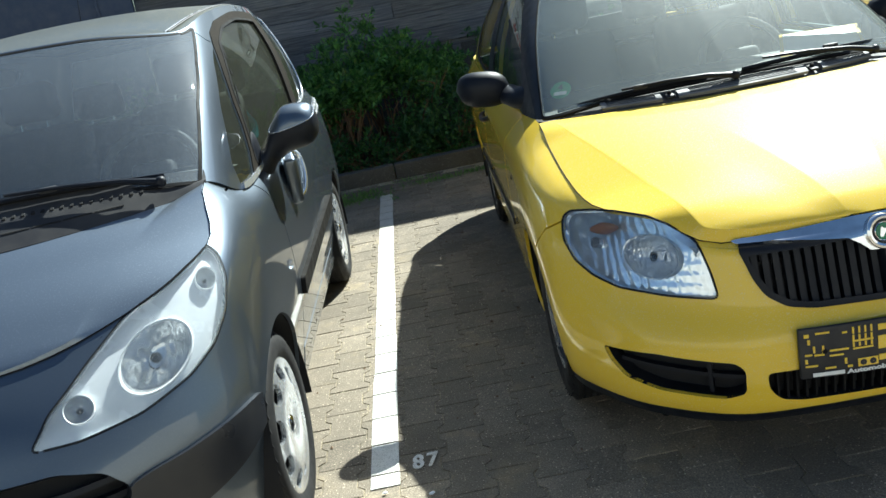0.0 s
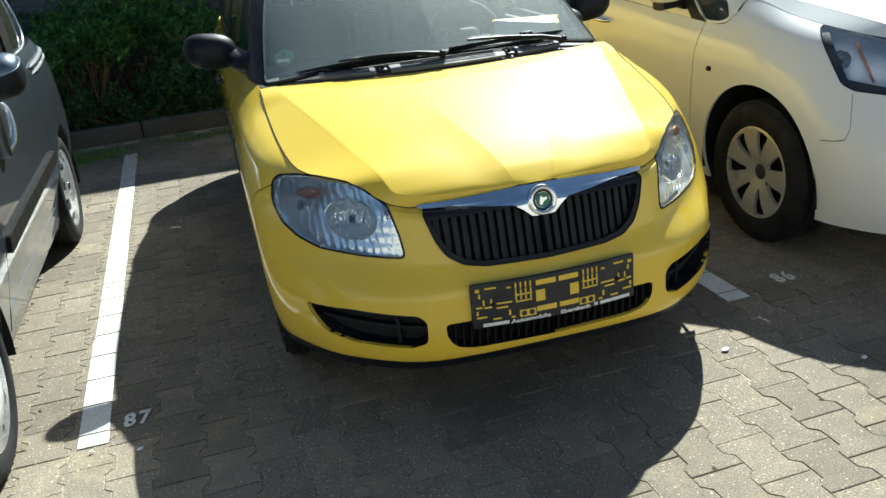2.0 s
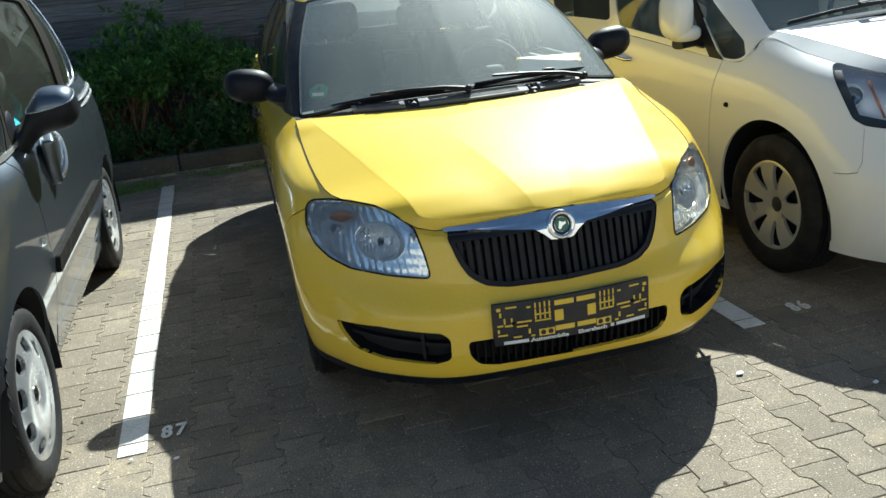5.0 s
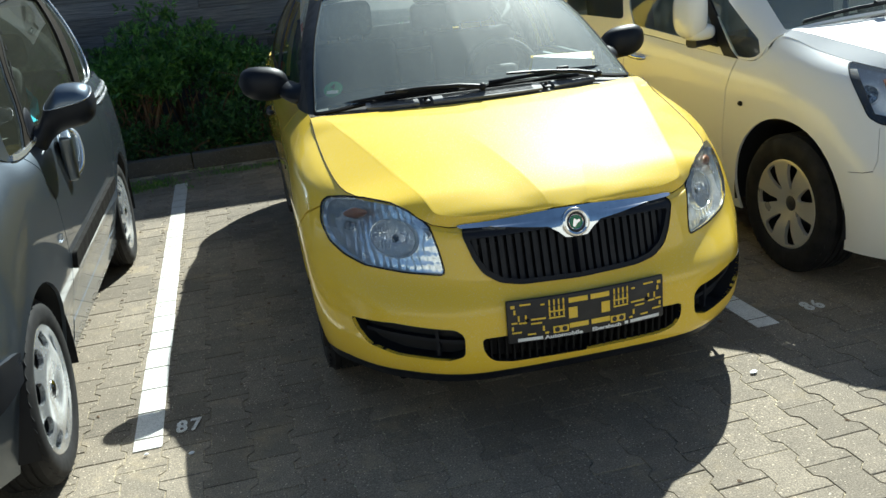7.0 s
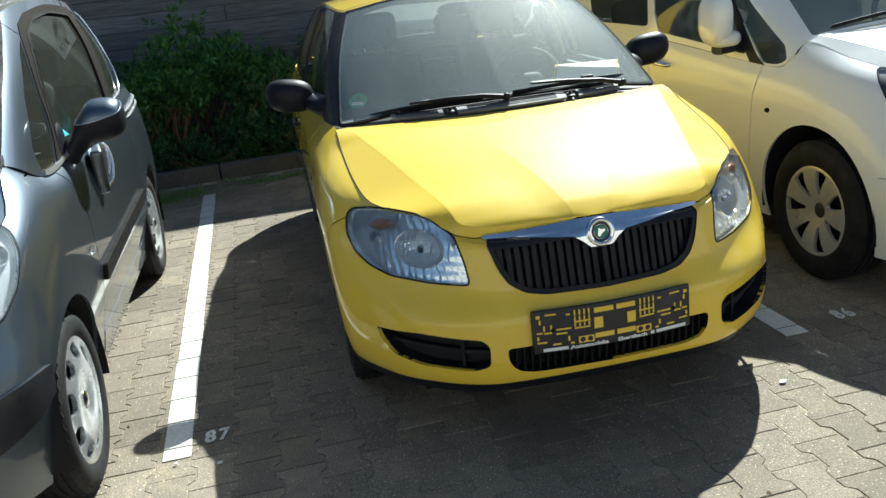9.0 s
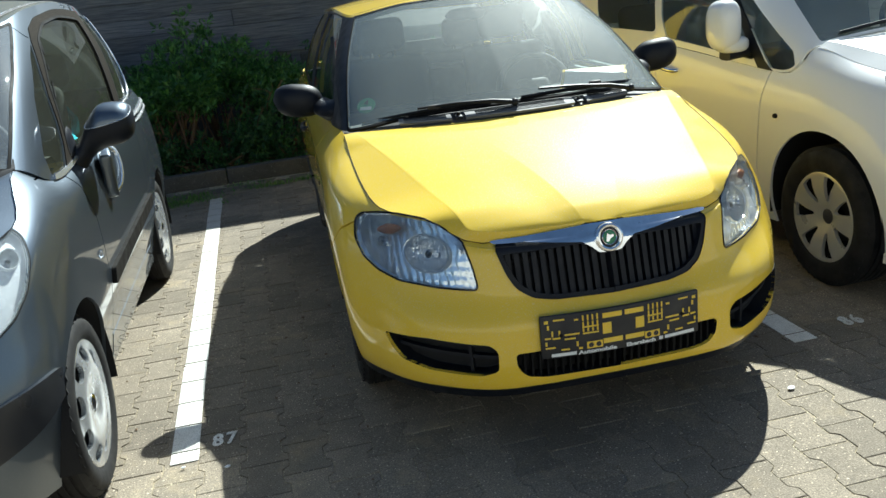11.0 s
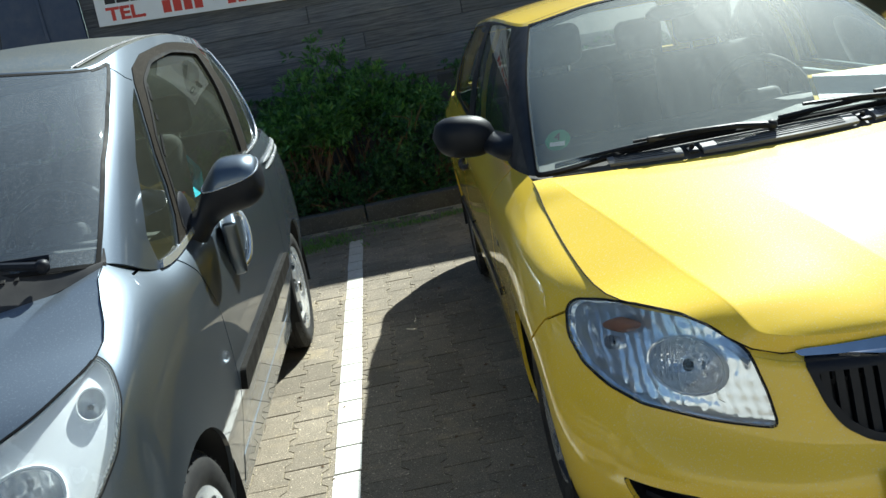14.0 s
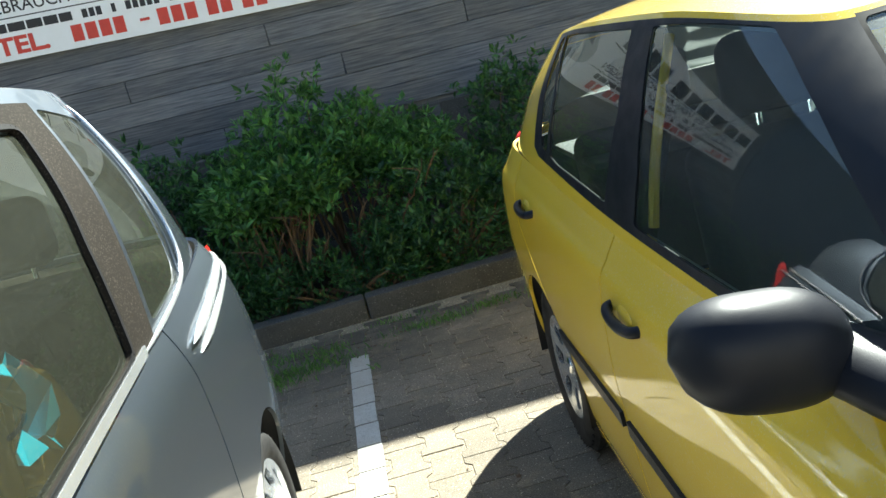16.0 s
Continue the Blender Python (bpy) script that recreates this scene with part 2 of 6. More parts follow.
WOOD = wood("weathered_grey_wood")
BLUEWALL = plastic("dark_blue_sheet", (0.045, 0.065, 0.115), 0.55, 60.0, 0.05, 0.1)
PLASTER = plastic("pale_bounce_plaster", (0.40, 0.39, 0.37), 0.9, 40.0, 0.3, 0.25)
SIGNWHITE = plastic("white_sign_board", (0.74, 0.76, 0.78), 0.45, 100.0, 0.03, 0.12)


def leafy(name, low, high, rough=0.45):
    m, t, p = material(name)
    geo = t.nodes.new("ShaderNodeNewGeometry")
    col = ramp(t, geo.outputs["Random Per Island"], [(0.0, low), (0.7, high), (1.0, tuple(min(1, c * 1.5) for c in high))])
    patch = ramp(t, noise_tex(t, geo.outputs["Position"], 3.0, 3), [(0.35, grey(0.7)), (0.7, grey(1.15))])
    t.links.new(mixed(t, 1.0, col, patch, "MULTIPLY"), p.inputs["Base Color"])
    p.inputs["Roughness"].default_value = rough
    thin = node(t, "BsdfTranslucent")
    t.links.new(mixed(t, 1.0, col, (1.1, 1.3, 0.5), "MULTIPLY"), thin.inputs[0])
    mx = t.nodes.new("ShaderNodeMixShader")
    mx.inputs[0].default_value = 0.3
    t.links.new(p.outputs[0], mx.inputs[1])
    t.links.new(thin.outputs[0], mx.inputs[2])
    t.links.new(mx.outputs[0], t.nodes["Material Output"].inputs[0])
    return m


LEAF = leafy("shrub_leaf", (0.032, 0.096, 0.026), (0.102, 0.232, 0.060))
# darker leaves: a darker plant, plus shade among low shrubs put into the colour
SHADELEAF = leafy("dark_shaded_leaf", (0.018, 0.062, 0.022), (0.060, 0.150, 0.048))
GRASS = leafy("grass_blade", (0.07, 0.15, 0.03), (0.13, 0.25, 0.05), 0.6)
BARK = plastic("shrub_bark", (0.13, 0.085, 0.05), 0.9, 80.0, 0.5, 0.1)

# ---- building tools ----
def empty(name, m, label, category, group="", kind=""):
    ob = new(name)
    ob.matrix_world = m
    ob.empty_display_size = 0.1
    return tagged(ob, label, category, group, kind)


def link(name, mesh, mat, parent=None, label="", m=None):
    mesh.materials.append(mat)
    ob = new(name, mesh)
    if parent is not None:
        ob.parent = parent
    if m is not None:
        ob.matrix_local = m
    return tagged(ob, label)


def part(name, bm, mat, parent=None, label="", m=None, smooth=True):
    mesh = bpy.data.meshes.new(name)
    bm.to_mesh(mesh)
    bm.free()
    if smooth:
        mesh.shade_smooth()
        mesh.set_sharp_from_angle(angle=radians(38))
    return link(name, mesh, mat, parent, label, m)


def box(sx, sy, sz, bevel=0.004, at=(0, 0, 0), segments=2, bm=None, turn=None):
    out = bm or bmesh.new()
    made = bmesh.ops.create_cube(out, size=1.0)["verts"]
    bmesh.ops.scale(out, vec=(sx, sy, sz), verts=made)
    if bevel:
        edges = {e for v in made for e in v.link_edges}
        made = list({v for f in bmesh.ops.bevel(out, geom=list(edges), offset=bevel, segments=segments, profile=0.5, affect="EDGES")["faces"] for v in f.verts} | {v for v in made if v.is_valid})
    bmesh.ops.transform(out, matrix=Matrix.Translation(at) @ (turn or Matrix()), verts=made)
    return out


def lathe(profile, n=48, m=None, bm=None):
    """Turns (radius, height) points round z."""
    out = bm or bmesh.new()
    rings = []
    for r, h in profile:
        rings.append([out.verts.new(((m or Matrix()) @ Vector((r * math.cos(2 * math.pi * k / n), r * math.sin(2 * math.pi * k / n), h)))) for k in range(n)])
    for a, b in zip(rings, rings[1:]):
        for k in range(n):
            out.faces.new((a[k], a[(k + 1) % n], b[(k + 1) % n], b[k]))
    return out


def pchip(rows, n):
    """Smooth curve through the rows, n steps in all, without overshoot."""
    y = np.asarray(rows, float)
    k = len(y)
    if k == 2:
        s = np.linspace(0, 1, n + 1).reshape((-1,) + (1,) * (y.ndim - 1))
        return y[0] * (1 - s) + y[1] * s
    d = np.diff(y, axis=0)
    g = np.zeros_like(y)
    same = d[:-1] * d[1:] > 0
    g[1:-1] = np.where(same, 2 * d[:-1] * d[1:] / np.where(same, d[:-1] + d[1:], 1), 0) * 0.6 + 0.4 * (d[:-1] + d[1:]) / 2
    g[0], g[-1] = 1.5 * d[0] - 0.5 * g[1], 1.5 * d[-1] - 0.5 * g[-2]
    x = np.linspace(0, k - 1, n + 1)
    i = np.minimum(x.astype(int), k - 2)
    s = (x - i).reshape((-1,) + (1,) * (y.ndim - 1))
    return (2 * s**3 - 3 * s**2 + 1) * y[i] + (s**3 - 2 * s**2 + s) * g[i] + (-2 * s**3 + 3 * s**2) * y[i + 1] + (s**3 - s**2) * g[i + 1]


def tube(points, radius, n=8, bm=None, flat=1.0, closed=False, up=(0, 0, 1)):
    """A rod along points; radius may be one number or one for each point; flat squeezes it along up."""
    out = bm or bmesh.new()
    pts = [Vector(p) for p in points]
    rings = []
    for i, p in enumerate(pts):
        if closed:
            d = pts[(i + 1) % len(pts)] - pts[i - 1]
        else:
            d = pts[min(i + 1, len(pts) - 1)] - pts[max(i - 1, 0)]
        d.normalize()
        a = Vector(up).cross(d)
        if a.length < 1e-3:
            a = Vector((1, 0, 0)).cross(d)
        a.normalize()
        b = d.cross(a)
        r = float(radius[i] if hasattr(radius, "__len__") else radius)
        rings.append([out.verts.new(p + r * (math.cos(2 * math.pi * k / n) * a + flat * math.sin(2 * math.pi * k / n) * b)) for k in range(n)])
    pairs = list(zip(rings, rings[1:])) + ([(rings[-1], rings[0])] if closed else [])
    for a, b in pairs:
        for k in range(n):
            out.faces.new((a[k], a[(k + 1) % n], b[(k + 1) % n], b[k]))
    if not closed:
        out.faces.new(rings[0][::-1])
        out.faces.new(rings[-1])
    return out


def slab(outline, thick, bm=None, m=None, bevel=0.0):
    """A plate with the outline (x, z) in its front plane y = 0, reaching back to y = thick."""
    out = bm or bmesh.new()
    t = m or Matrix()
    a = [out.verts.new(t @ Vector((x, 0, z))) for x, z in outline]
    f = out.faces.new(a)
    ext = bmesh.ops.extrude_face_region(out, geom=[f])["geom"]
    vs = [v for v in ext if isinstance(v, bmesh.types.BMVert)]
    bmesh.ops.translate(out, verts=vs, vec=t.to_3x3() @ Vector((0, thick, 0)))
    bmesh.ops.recalc_face_normals(out, faces=out.faces[:])
    if bevel:
        edges = [e for e in f.edges]
        bmesh.ops.bevel(out, geom=edges, offset=bevel, segments=2, profile=0.5, affect="EDGES")
    return out


def blob(sections, n=20, bm=None, power=2.4):
    """A closed rounded body through sections (centre, half width, half height) along x."""
    out = bm or bmesh.new()
    rings = []
    for (cx, cy, cz), hw, hh in sections:
        ring = []
        for k in range(n):
            a = 2 * math.pi * k / n
            c, s = math.cos(a), math.sin(a)
            ring.append(out.verts.new((cx, cy + hw * math.copysign(abs(c) ** (2 / power), c), cz + hh * math.copysign(abs(s) ** (2 / power), s))))
        rings.append(ring)
    for a, b in zip(rings, rings[1:]):
        for k in range(n):
            out.faces.new((a[k], a[(k + 1) % n], b[(k + 1) % n], b[k]))
    out.faces.new(rings[0][::-1])
    out.faces.new(rings[-1])
    bmesh.ops.recalc_face_normals(out, faces=out.faces[:])
    return out


def lettering(text, size, parent, mat, m, name="lettering", align="LEFT", bold=0.0, stretch=1.0, thick=0.0008, label=""):
    """Built-in letters turned into a mesh; m places the text's plane (x along, y up)."""
    cu = bpy.data.curves.new(name, "FONT")
    cu.body, cu.size, cu.align_x, cu.offset, cu.extrude = text, size, align, bold, thick
    cu.resolution_u = 3
    tmp = bpy.data.objects.new(name, cu)
    scene.collection.objects.link(tmp)
    mesh = bpy.data.meshes.new_from_object(tmp.evaluated_get(bpy.context.evaluated_depsgraph_get()))
    bpy.data.objects.remove(tmp)
    bpy.data.curves.remove(cu)
    if stretch != 1.0:
        mesh.transform(Matrix.Diagonal((stretch, 1, 1, 1)))
    mesh.materials.clear()
    mesh.name = name
    return link(name, mesh, mat, parent, label, m)


# A skin is a list of faces; each corner carries place (3), normal (3) and its two surface numbers.
def skin(rows, nu, nv, outward=(0, 1.5, 0.6), at=None):
    """A smooth surface through rows of control points; flows along each row (u) and from row to row (v)."""
    cage = np.array([pchip(r, nu) for r in rows])
    p = pchip(cage, nv)
    if at is not None:
        p = at(p)
    du, dv = np.gradient(p, axis=1), np.gradient(p, axis=0)
    n = np.cross(du, dv)
    n /= np.maximum(np.linalg.norm(n, axis=2, keepdims=True), 1e-9)
    out = p - np.array(outward)
    if (n * out).sum() < 0:
        n = -n
    us, vs = np.linspace(0, len(rows[0]) - 1, nu + 1), np.linspace(0, len(rows) - 1, nv + 1)
    c = [[(*map(float, p[j, i]), *map(float, n[j, i]), float(us[i]), float(vs[j])) for i in range(nu + 1)] for j in range(nv + 1)]
    return [[c[j][i], c[j][i + 1], c[j + 1][i + 1], c[j + 1][i]] for j in range(nv) for i in range(nu)]


def blend(a, b, s):
    return tuple(x + (y - x) * s for x, y in zip(a, b))


def clip(face, flat, p, q, side):
    """The piece of a face on one side of the line p-q, with its flat places."""
    nx, ny = (p[1] - q[1]) * side, (q[0] - p[0]) * side
    d = [(x - p[0]) * nx + (y - p[1]) * ny for x, y in flat]
    if min(d) >= -1e-12:
        return face, flat
    if max(d) <= 1e-12:
        return None, None
    fo, lo = [], []
    for i in range(len(face)):
        j = (i + 1) % len(face)
        if d[i] >= 0:
            fo.append(face[i])
            lo.append(flat[i])
        if (d[i] > 0 > d[j]) or (d[i] < 0 < d[j]):
            s = d[i] / (d[i] - d[j])
            fo.append(blend(face[i], face[j], s))
            lo.append(blend(flat[i], flat[j], s))
    return (fo, lo) if len(fo) > 2 else (None, None)


def side_view(v):
    return v[1], v[2]


def front_view(v):
    return v[0], v[2]


def round_view(v):
    return v[0] + v[1], v[2]


def uv_view(v):
    return v[6], v[7]


def cut(faces, outline, view=side_view, where=None):
    """Splits a skin along an outline seen in a view: (inside, outside)."""
    tris = tessellate(outline)
    lo, hi = np.min(outline, axis=0), np.max(outline, axis=0)
    inside, outside = [], []
    for face in faces:
        flat = [view(v) for v in face]
        xs, ys = [f[0] for f in flat], [f[1] for f in flat]
        if max(xs) <= lo[0] or min(xs) >= hi[0] or max(ys) <= lo[1] or min(ys) >= hi[1] or (where and not where(face[0])):
            outside.append(face)
            continue
        rest = [(face, flat)]
        for tri in tris:
            after = []
            for f, l in rest:
                left = (f, l)
                for k in range(3):
                    o = clip(*left, tri[k], tri[(k + 1) % 3], -1)
                    if o[0]:
                        after.append(o)
                    left = clip(*left, tri[k], tri[(k + 1) % 3], 1)
                    if not left[0]:
                        break
                if left[0]:
                    inside.append(left[0])
            rest = after
        outside += [f for f, _ in rest]
    return inside, outside


def tessellate(outline):
    """Triangles of a simple outline, all counter-clockwise."""
    pts = [tuple(map(float, p)) for p in outline]
    area = sum(a[0] * b[1] - b[0] * a[1] for a, b in zip(pts, pts[1:] + pts[:1]))
    if area < 0:
        pts.reverse()
    out, ids = [], list(range(len(pts)))

    def turn(a, b, c):
        return (b[0] - a[0]) * (c[1] - a[1]) - (b[1] - a[1]) * (c[0] - a[0])

    guard = 0
    while len(ids) > 3 and guard < 5000:
        guard += 1
        for k in range(len(ids)):
            a, b, c = pts[ids[k - 1]], pts[ids[k]], pts[ids[(k + 1) % len(ids)]]
            if turn(a, b, c) <= 1e-12:
                continue
            if any(turn(a, b, pts[i]) >= 0 and turn(b, c, pts[i]) >= 0 and turn(c, a, pts[i]) >= 0 for i in ids if pts[i] not in (a, b, c)):
                continue
            out.append((a, b, c))
            ids.pop(k)
            break
        else:
            break
    if len(ids) >= 3:
        out.append((pts[ids[0]], pts[ids[1]], pts[ids[2]]))
    return out


def groove(faces, line, view=side_view, where=None, width=0.006):
    """Takes a narrow strip out of a skin along a line."""
    for a, b in zip(line, line[1:]):
        d = np.subtract(b, a)
        ln = np.hypot(*d)
        if ln < 1e-6:
            continue
        d = d / ln
        n = np.array((-d[1], d[0])) * width / 2
        e = d * width * 0.4
        faces = cut(faces, [a - n - e, b - n + e, b + n + e, a + n - e], view, where)[1]
    return faces


def ring_points(cx, cy, r, n=28, a0=0.0, a1=2 * math.pi, ry=None):
    return [(cx + r * math.cos(a0 + (a1 - a0) * k / n), cy + (ry or r) * math.sin(a0 + (a1 - a0) * k / n)) for k in range(n)]


def rounded(outline, r=0.01, n=4):
    """Rounds the corners of an outline."""
    out = []
    k = len(outline)
    for i in range(k):
        p, a, b = np.array(outline[i], float), np.array(outline[i - 1], float), np.array(outline[(i + 1) % k], float)
        da, db = a - p, b - p
        la, lb = np.hypot(*da), np.hypot(*db)
        s = min(r, 0.45 * la, 0.45 * lb)
        pa, pb = p + da / la * s, p + db / lb * s
        for j in range(n + 1):
            t = j / n
            out.append(tuple((1 - t) ** 2 * pa + 2 * t * (1 - t) * p + t * t * pb))
    return out


def curve2(points, n=24):
    return [tuple(p) for p in pchip(points, n)]


def mirrored(faces):
    return [[(-v[0], *v[1:3], -v[3], *v[4:]) for v in reversed(f)] for f in faces]


def both(faces):
    return faces + mirrored(faces)


def raised(faces, d):
    return [[(0.0 if abs(v[0]) < 1e-6 else v[0] + d * v[3], v[1] + d * v[4], v[2] + d * v[5], *v[3:]) for v in f] for f in faces]


def skin_part(name, faces, mat, parent, label="", thick=0.012, m=None):
    """One mesh from a skin: its faces with the surface's own normals, and a rim turned inwards along its free edges."""
    index, verts, normals, polys, edges = {}, [], [], [], {}
    for f in faces:
        ids = []
        for v in f:
            key = (round(v[0] * 5e4), round(v[1] * 5e4), round(v[2] * 5e4))
            if key not in index:
                index[key] = len(verts)
                verts.append(v[:3])
                normals.append(v[3:6])
            i = index[key]
            if i not in ids:
                ids.append(i)
        if len(ids) < 3:
            continue
        a, b, c = (Vector(verts[i]) for i in ids[:3])
        w = (b - a).cross(c - a)
        if w.dot(Vector(normals[ids[0]])) < 0:
            ids.reverse()
        polys.append(ids)
        for x, y in zip(ids, ids[1:] + ids[:1]):
            edges[(x, y)] = edges.get((x, y), 0) + 1
    if thick:
        for x, y in [e for e in edges if (e[1], e[0]) not in edges]:
            a, b = Vector(verts[x]), Vector(verts[y])
            na, nb = Vector(normals[x]), Vector(normals[y])
            side = (b - a).cross(na)
            if side.length < 1e-9:
                continue
            side.normalize()
            k = len(verts)
            verts += [tuple(a), tuple(b), tuple(b - nb * thick), tuple(a - na * thick)]
            normals += [tuple(side)] * 4
            polys.append([k + 1, k, k + 3, k + 2])
    mesh = bpy.data.meshes.new(name)
    mesh.from_pydata(verts, [], polys)
    mesh.shade_smooth()
    mesh.normals_split_custom_set_from_vertices([Vector(n).normalized() for n in normals])
    return link(name, mesh, mat, parent, label, m)

# ---- the place: ground, bed, fence ----
bm = bmesh.new()
bmesh.ops.create_grid(bm, x_segments=40, y_segments=40, size=400)
part("ground", bm, SAND, None, "", pose(0, 0, -0.0038))
tagged(bpy.data.objects["ground"], "sandy bedding of the paved car park", "ground", kind="structure")

KERB_TURN = pose(0, 4.80, 0, 0, 0, 2.5)
bed = new("planting_bed", None)
bm = bmesh.new()
bmesh.ops.create_grid(bm, x_segments=120, y_segments=24, size=1.0)
for v in bm.verts:
    v.co.x *= 9.0
    v.co.y = v.co.y * 1.3 + 1.42
    v.co.z = 0.07 + 0.05 * noise.noise((v.co.x * 2.1, v.co.y * 2.1, 0.3)) + 0.03 * noise.noise((v.co.x * 9, v.co.y * 9, 1.3))
bpy.data.objects.remove(bed)
part("planting_bed", bm, SOIL, None, "", KERB_TURN)
tagged(bpy.data.objects["planting_bed"], "dark soil bed behind the kerb", "soil", kind="structure")

# unseen plain wall, added to bounce sun onto the cars' shaded fronts
back_wall = empty("wall_south", pose(0, -12.5, 0), "unseen plain pale wall added to bounce sunlight", "wall", kind="structure")
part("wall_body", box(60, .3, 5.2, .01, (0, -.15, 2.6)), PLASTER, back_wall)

FENCE_Y = 6.8
fence = empty("fence", pose(0, FENCE_Y, 0), "weathered grey horizontal board fence in shade", "fence", kind="structure")
for k in range(9):
    part("post", box(0.09, 0.09, 4.1, 0.006, (-2.0 + 1.5 * k, 0.075, 2.05)), WOOD, fence)
# unseen sheet added behind the boards to keep sun out of the joints
part("backing", box(14.0, .012, 3.12, 0, (4.8, .045, 2.47)), WOOD, fence)
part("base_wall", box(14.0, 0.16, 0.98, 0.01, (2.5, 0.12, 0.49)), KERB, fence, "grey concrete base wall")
left_wall = empty("sheet_wall", pose(-2.2, FENCE_Y - 0.05, 0), "dark blue sheet metal wall in shade", "wall", kind="structure")
part("sheet", box(8.0, 0.06, 4.10, 0.004, (-4.0, 0.03, 2.05)), BLUEWALL, left_wall)
for k in range(7):
    part("seam", box(0.03, 0.02, 4.10, 0.006, (-0.35 - 1.1 * k, -0.008, 2.05)), BLUEWALL, left_wall)

# ---- wheels ----
def disc_skin(profile, n=72):
    """A turned face in the x-z plane, from (radius, depth) points; depth runs along +y, away from the viewer."""
    faces = []
    rows = []
    prof = np.array(profile, float)
    d = np.gradient(prof, axis=0)
    for (r, h), (dr, dh) in zip(prof, d):
        ln = math.hypot(dr, dh)
        nr, nh = (dh / ln, -dr / ln)
        if dr < 0:
            nr, nh = -nr, -nh
        rows.append([(r * math.cos(2 * math.pi * k / n), h, r * math.sin(2 * math.pi * k / n), nr * math.cos(2 * math.pi * k / n), nh, nr * math.sin(2 * math.pi * k / n), 0.0, 0.0) for k in range(n)])
    for a, b in zip(rows, rows[1:]):
        for k in range(n):
            j = (k + 1) % n
            faces.append([a[k], a[j], b[j], b[k]])
    return faces


def turned(outline, angle):
    c, s = math.cos(angle), math.sin(angle)
    return [(x * c - z * s, x * s + z * c) for x, z in outline]


def wheel(parent, at, facing, radius, width, rim, holes, face_mat, dish, cap=0.03, name="wheel"):
    """A tyre with tread and a wheel face with real openings; facing is -1 or +1 along x."""
    turn = Matrix.Translation(at) @ pose(0, 0, 0, 0, 0, -90 if facing < 0 else 90)
    hub = new(name)
    hub.parent = parent
    hub.matrix_local = turn
    w = width / 2
    lie = pose(0, 0, 0, 90, 0, 0)
    prof = [(rim - 0.012, -w * 0.70), (rim, -w * 0.86), (rim + 0.02, -w * 0.98), (rim + (radius - rim) * 0.55, -w * 1.02), (radius - 0.022, -w * 0.93), (radius - 0.006, -w * 0.74)]
    for k in range(5):
        c = -w * 0.60 + w * 0.30 * k
        prof += [(radius, c - w * 0.10), (radius, c + w * 0.10), (radius - 0.007, c + w * 0.11), (radius - 0.007, c + w * 0.19)]
    prof += [(radius - 0.006, w * 0.76), (radius - 0.02, w * 0.95), (rim + 0.02, w), (rim - 0.012, w * 0.8)]
    bm = lathe([(r, -h) for r, h in prof], 64, lie)
    for k in range(44):
        a = 2 * math.pi * k / 44
        for s in (-1, 1):
            box(0.022, 0.022, 0.003, 0, (0, 0, 0), 1, bm, pose(0, 0, 0, 0, math.degrees(a), 0) @ pose(0, s * w * 0.80, radius - 0.0212, s * 30, 0, 20))
    part("tyre", bm, TYRE, hub)
    part("rim_barrel", lathe([(rim - 0.004, w * 0.8), (rim - 0.012, w * 0.2), (rim * 0.93, -w * 0.4), (rim * 0.9, -w * 0.9), (0.05, -w * 0.9)], 48, lie), CAVITY, hub)
    faces = [[(v[0], v[1] - w * 0.86, *v[2:]) for v in f] for f in disc_skin(dish)]
    for h in holes:
        faces = cut(faces, h, front_view)[1]
    skin_part("rim", faces, face_mat, hub, "", 0.016)
    part("brake_disc", lathe([(0.02, 0), (0.125, 0), (0.125, -0.02)], 40, pose(0, 0.01, 0, 90, 0, 0)), MATT, hub)
    part("hub_cap", lathe([(0.0005, 0.008), (cap * 0.75, 0.006), (cap, 0.0), (cap, -0.02)], 24, pose(0, -w * 0.86 + dish[0][1] - 0.002, 0, 90, 0, 0)), MATT if face_mat is ALLOY else CHROME, hub)
    for k in range(5):
        a = 2 * math.pi * k / 5 + 0.3
        part("bolt", lathe([(0.0005, 0.006), (0.008, 0.004), (0.009, -0.01)], 8, pose(0.05 * math.cos(a), -w * 0.86 + dish[0][1] + 0.004, 0.05 * math.sin(a), 90, 0, 0)), MATT, hub)
    return hub


def arch_liner(parent, y, z, r, x0, x1):
    bm = bmesh.new()
    n = 28
    rows = [[bm.verts.new((x, y + r * math.cos(math.pi * (1.12 * k / n - 0.06)), z + r * math.sin(math.pi * (1.12 * k / n - 0.06)))) for k in range(n + 1)] for x in (x0, x1)]
    for k in range(n):
        bm.faces.new((rows[0][k], rows[0][k + 1], rows[1][k + 1], rows[1][k]))
    inner = bm.faces.new(rows[0])
    return part("wheel_arch_liner", bm, CAVITY, parent)

# ---- yellow hatchback ----
hatch = empty("hatchback_car", pose(1.487, -0.475, 0, 0, 0, -1.6), "parked yellow hatchback with black pillars and door mirrors", "car", "parked cars")

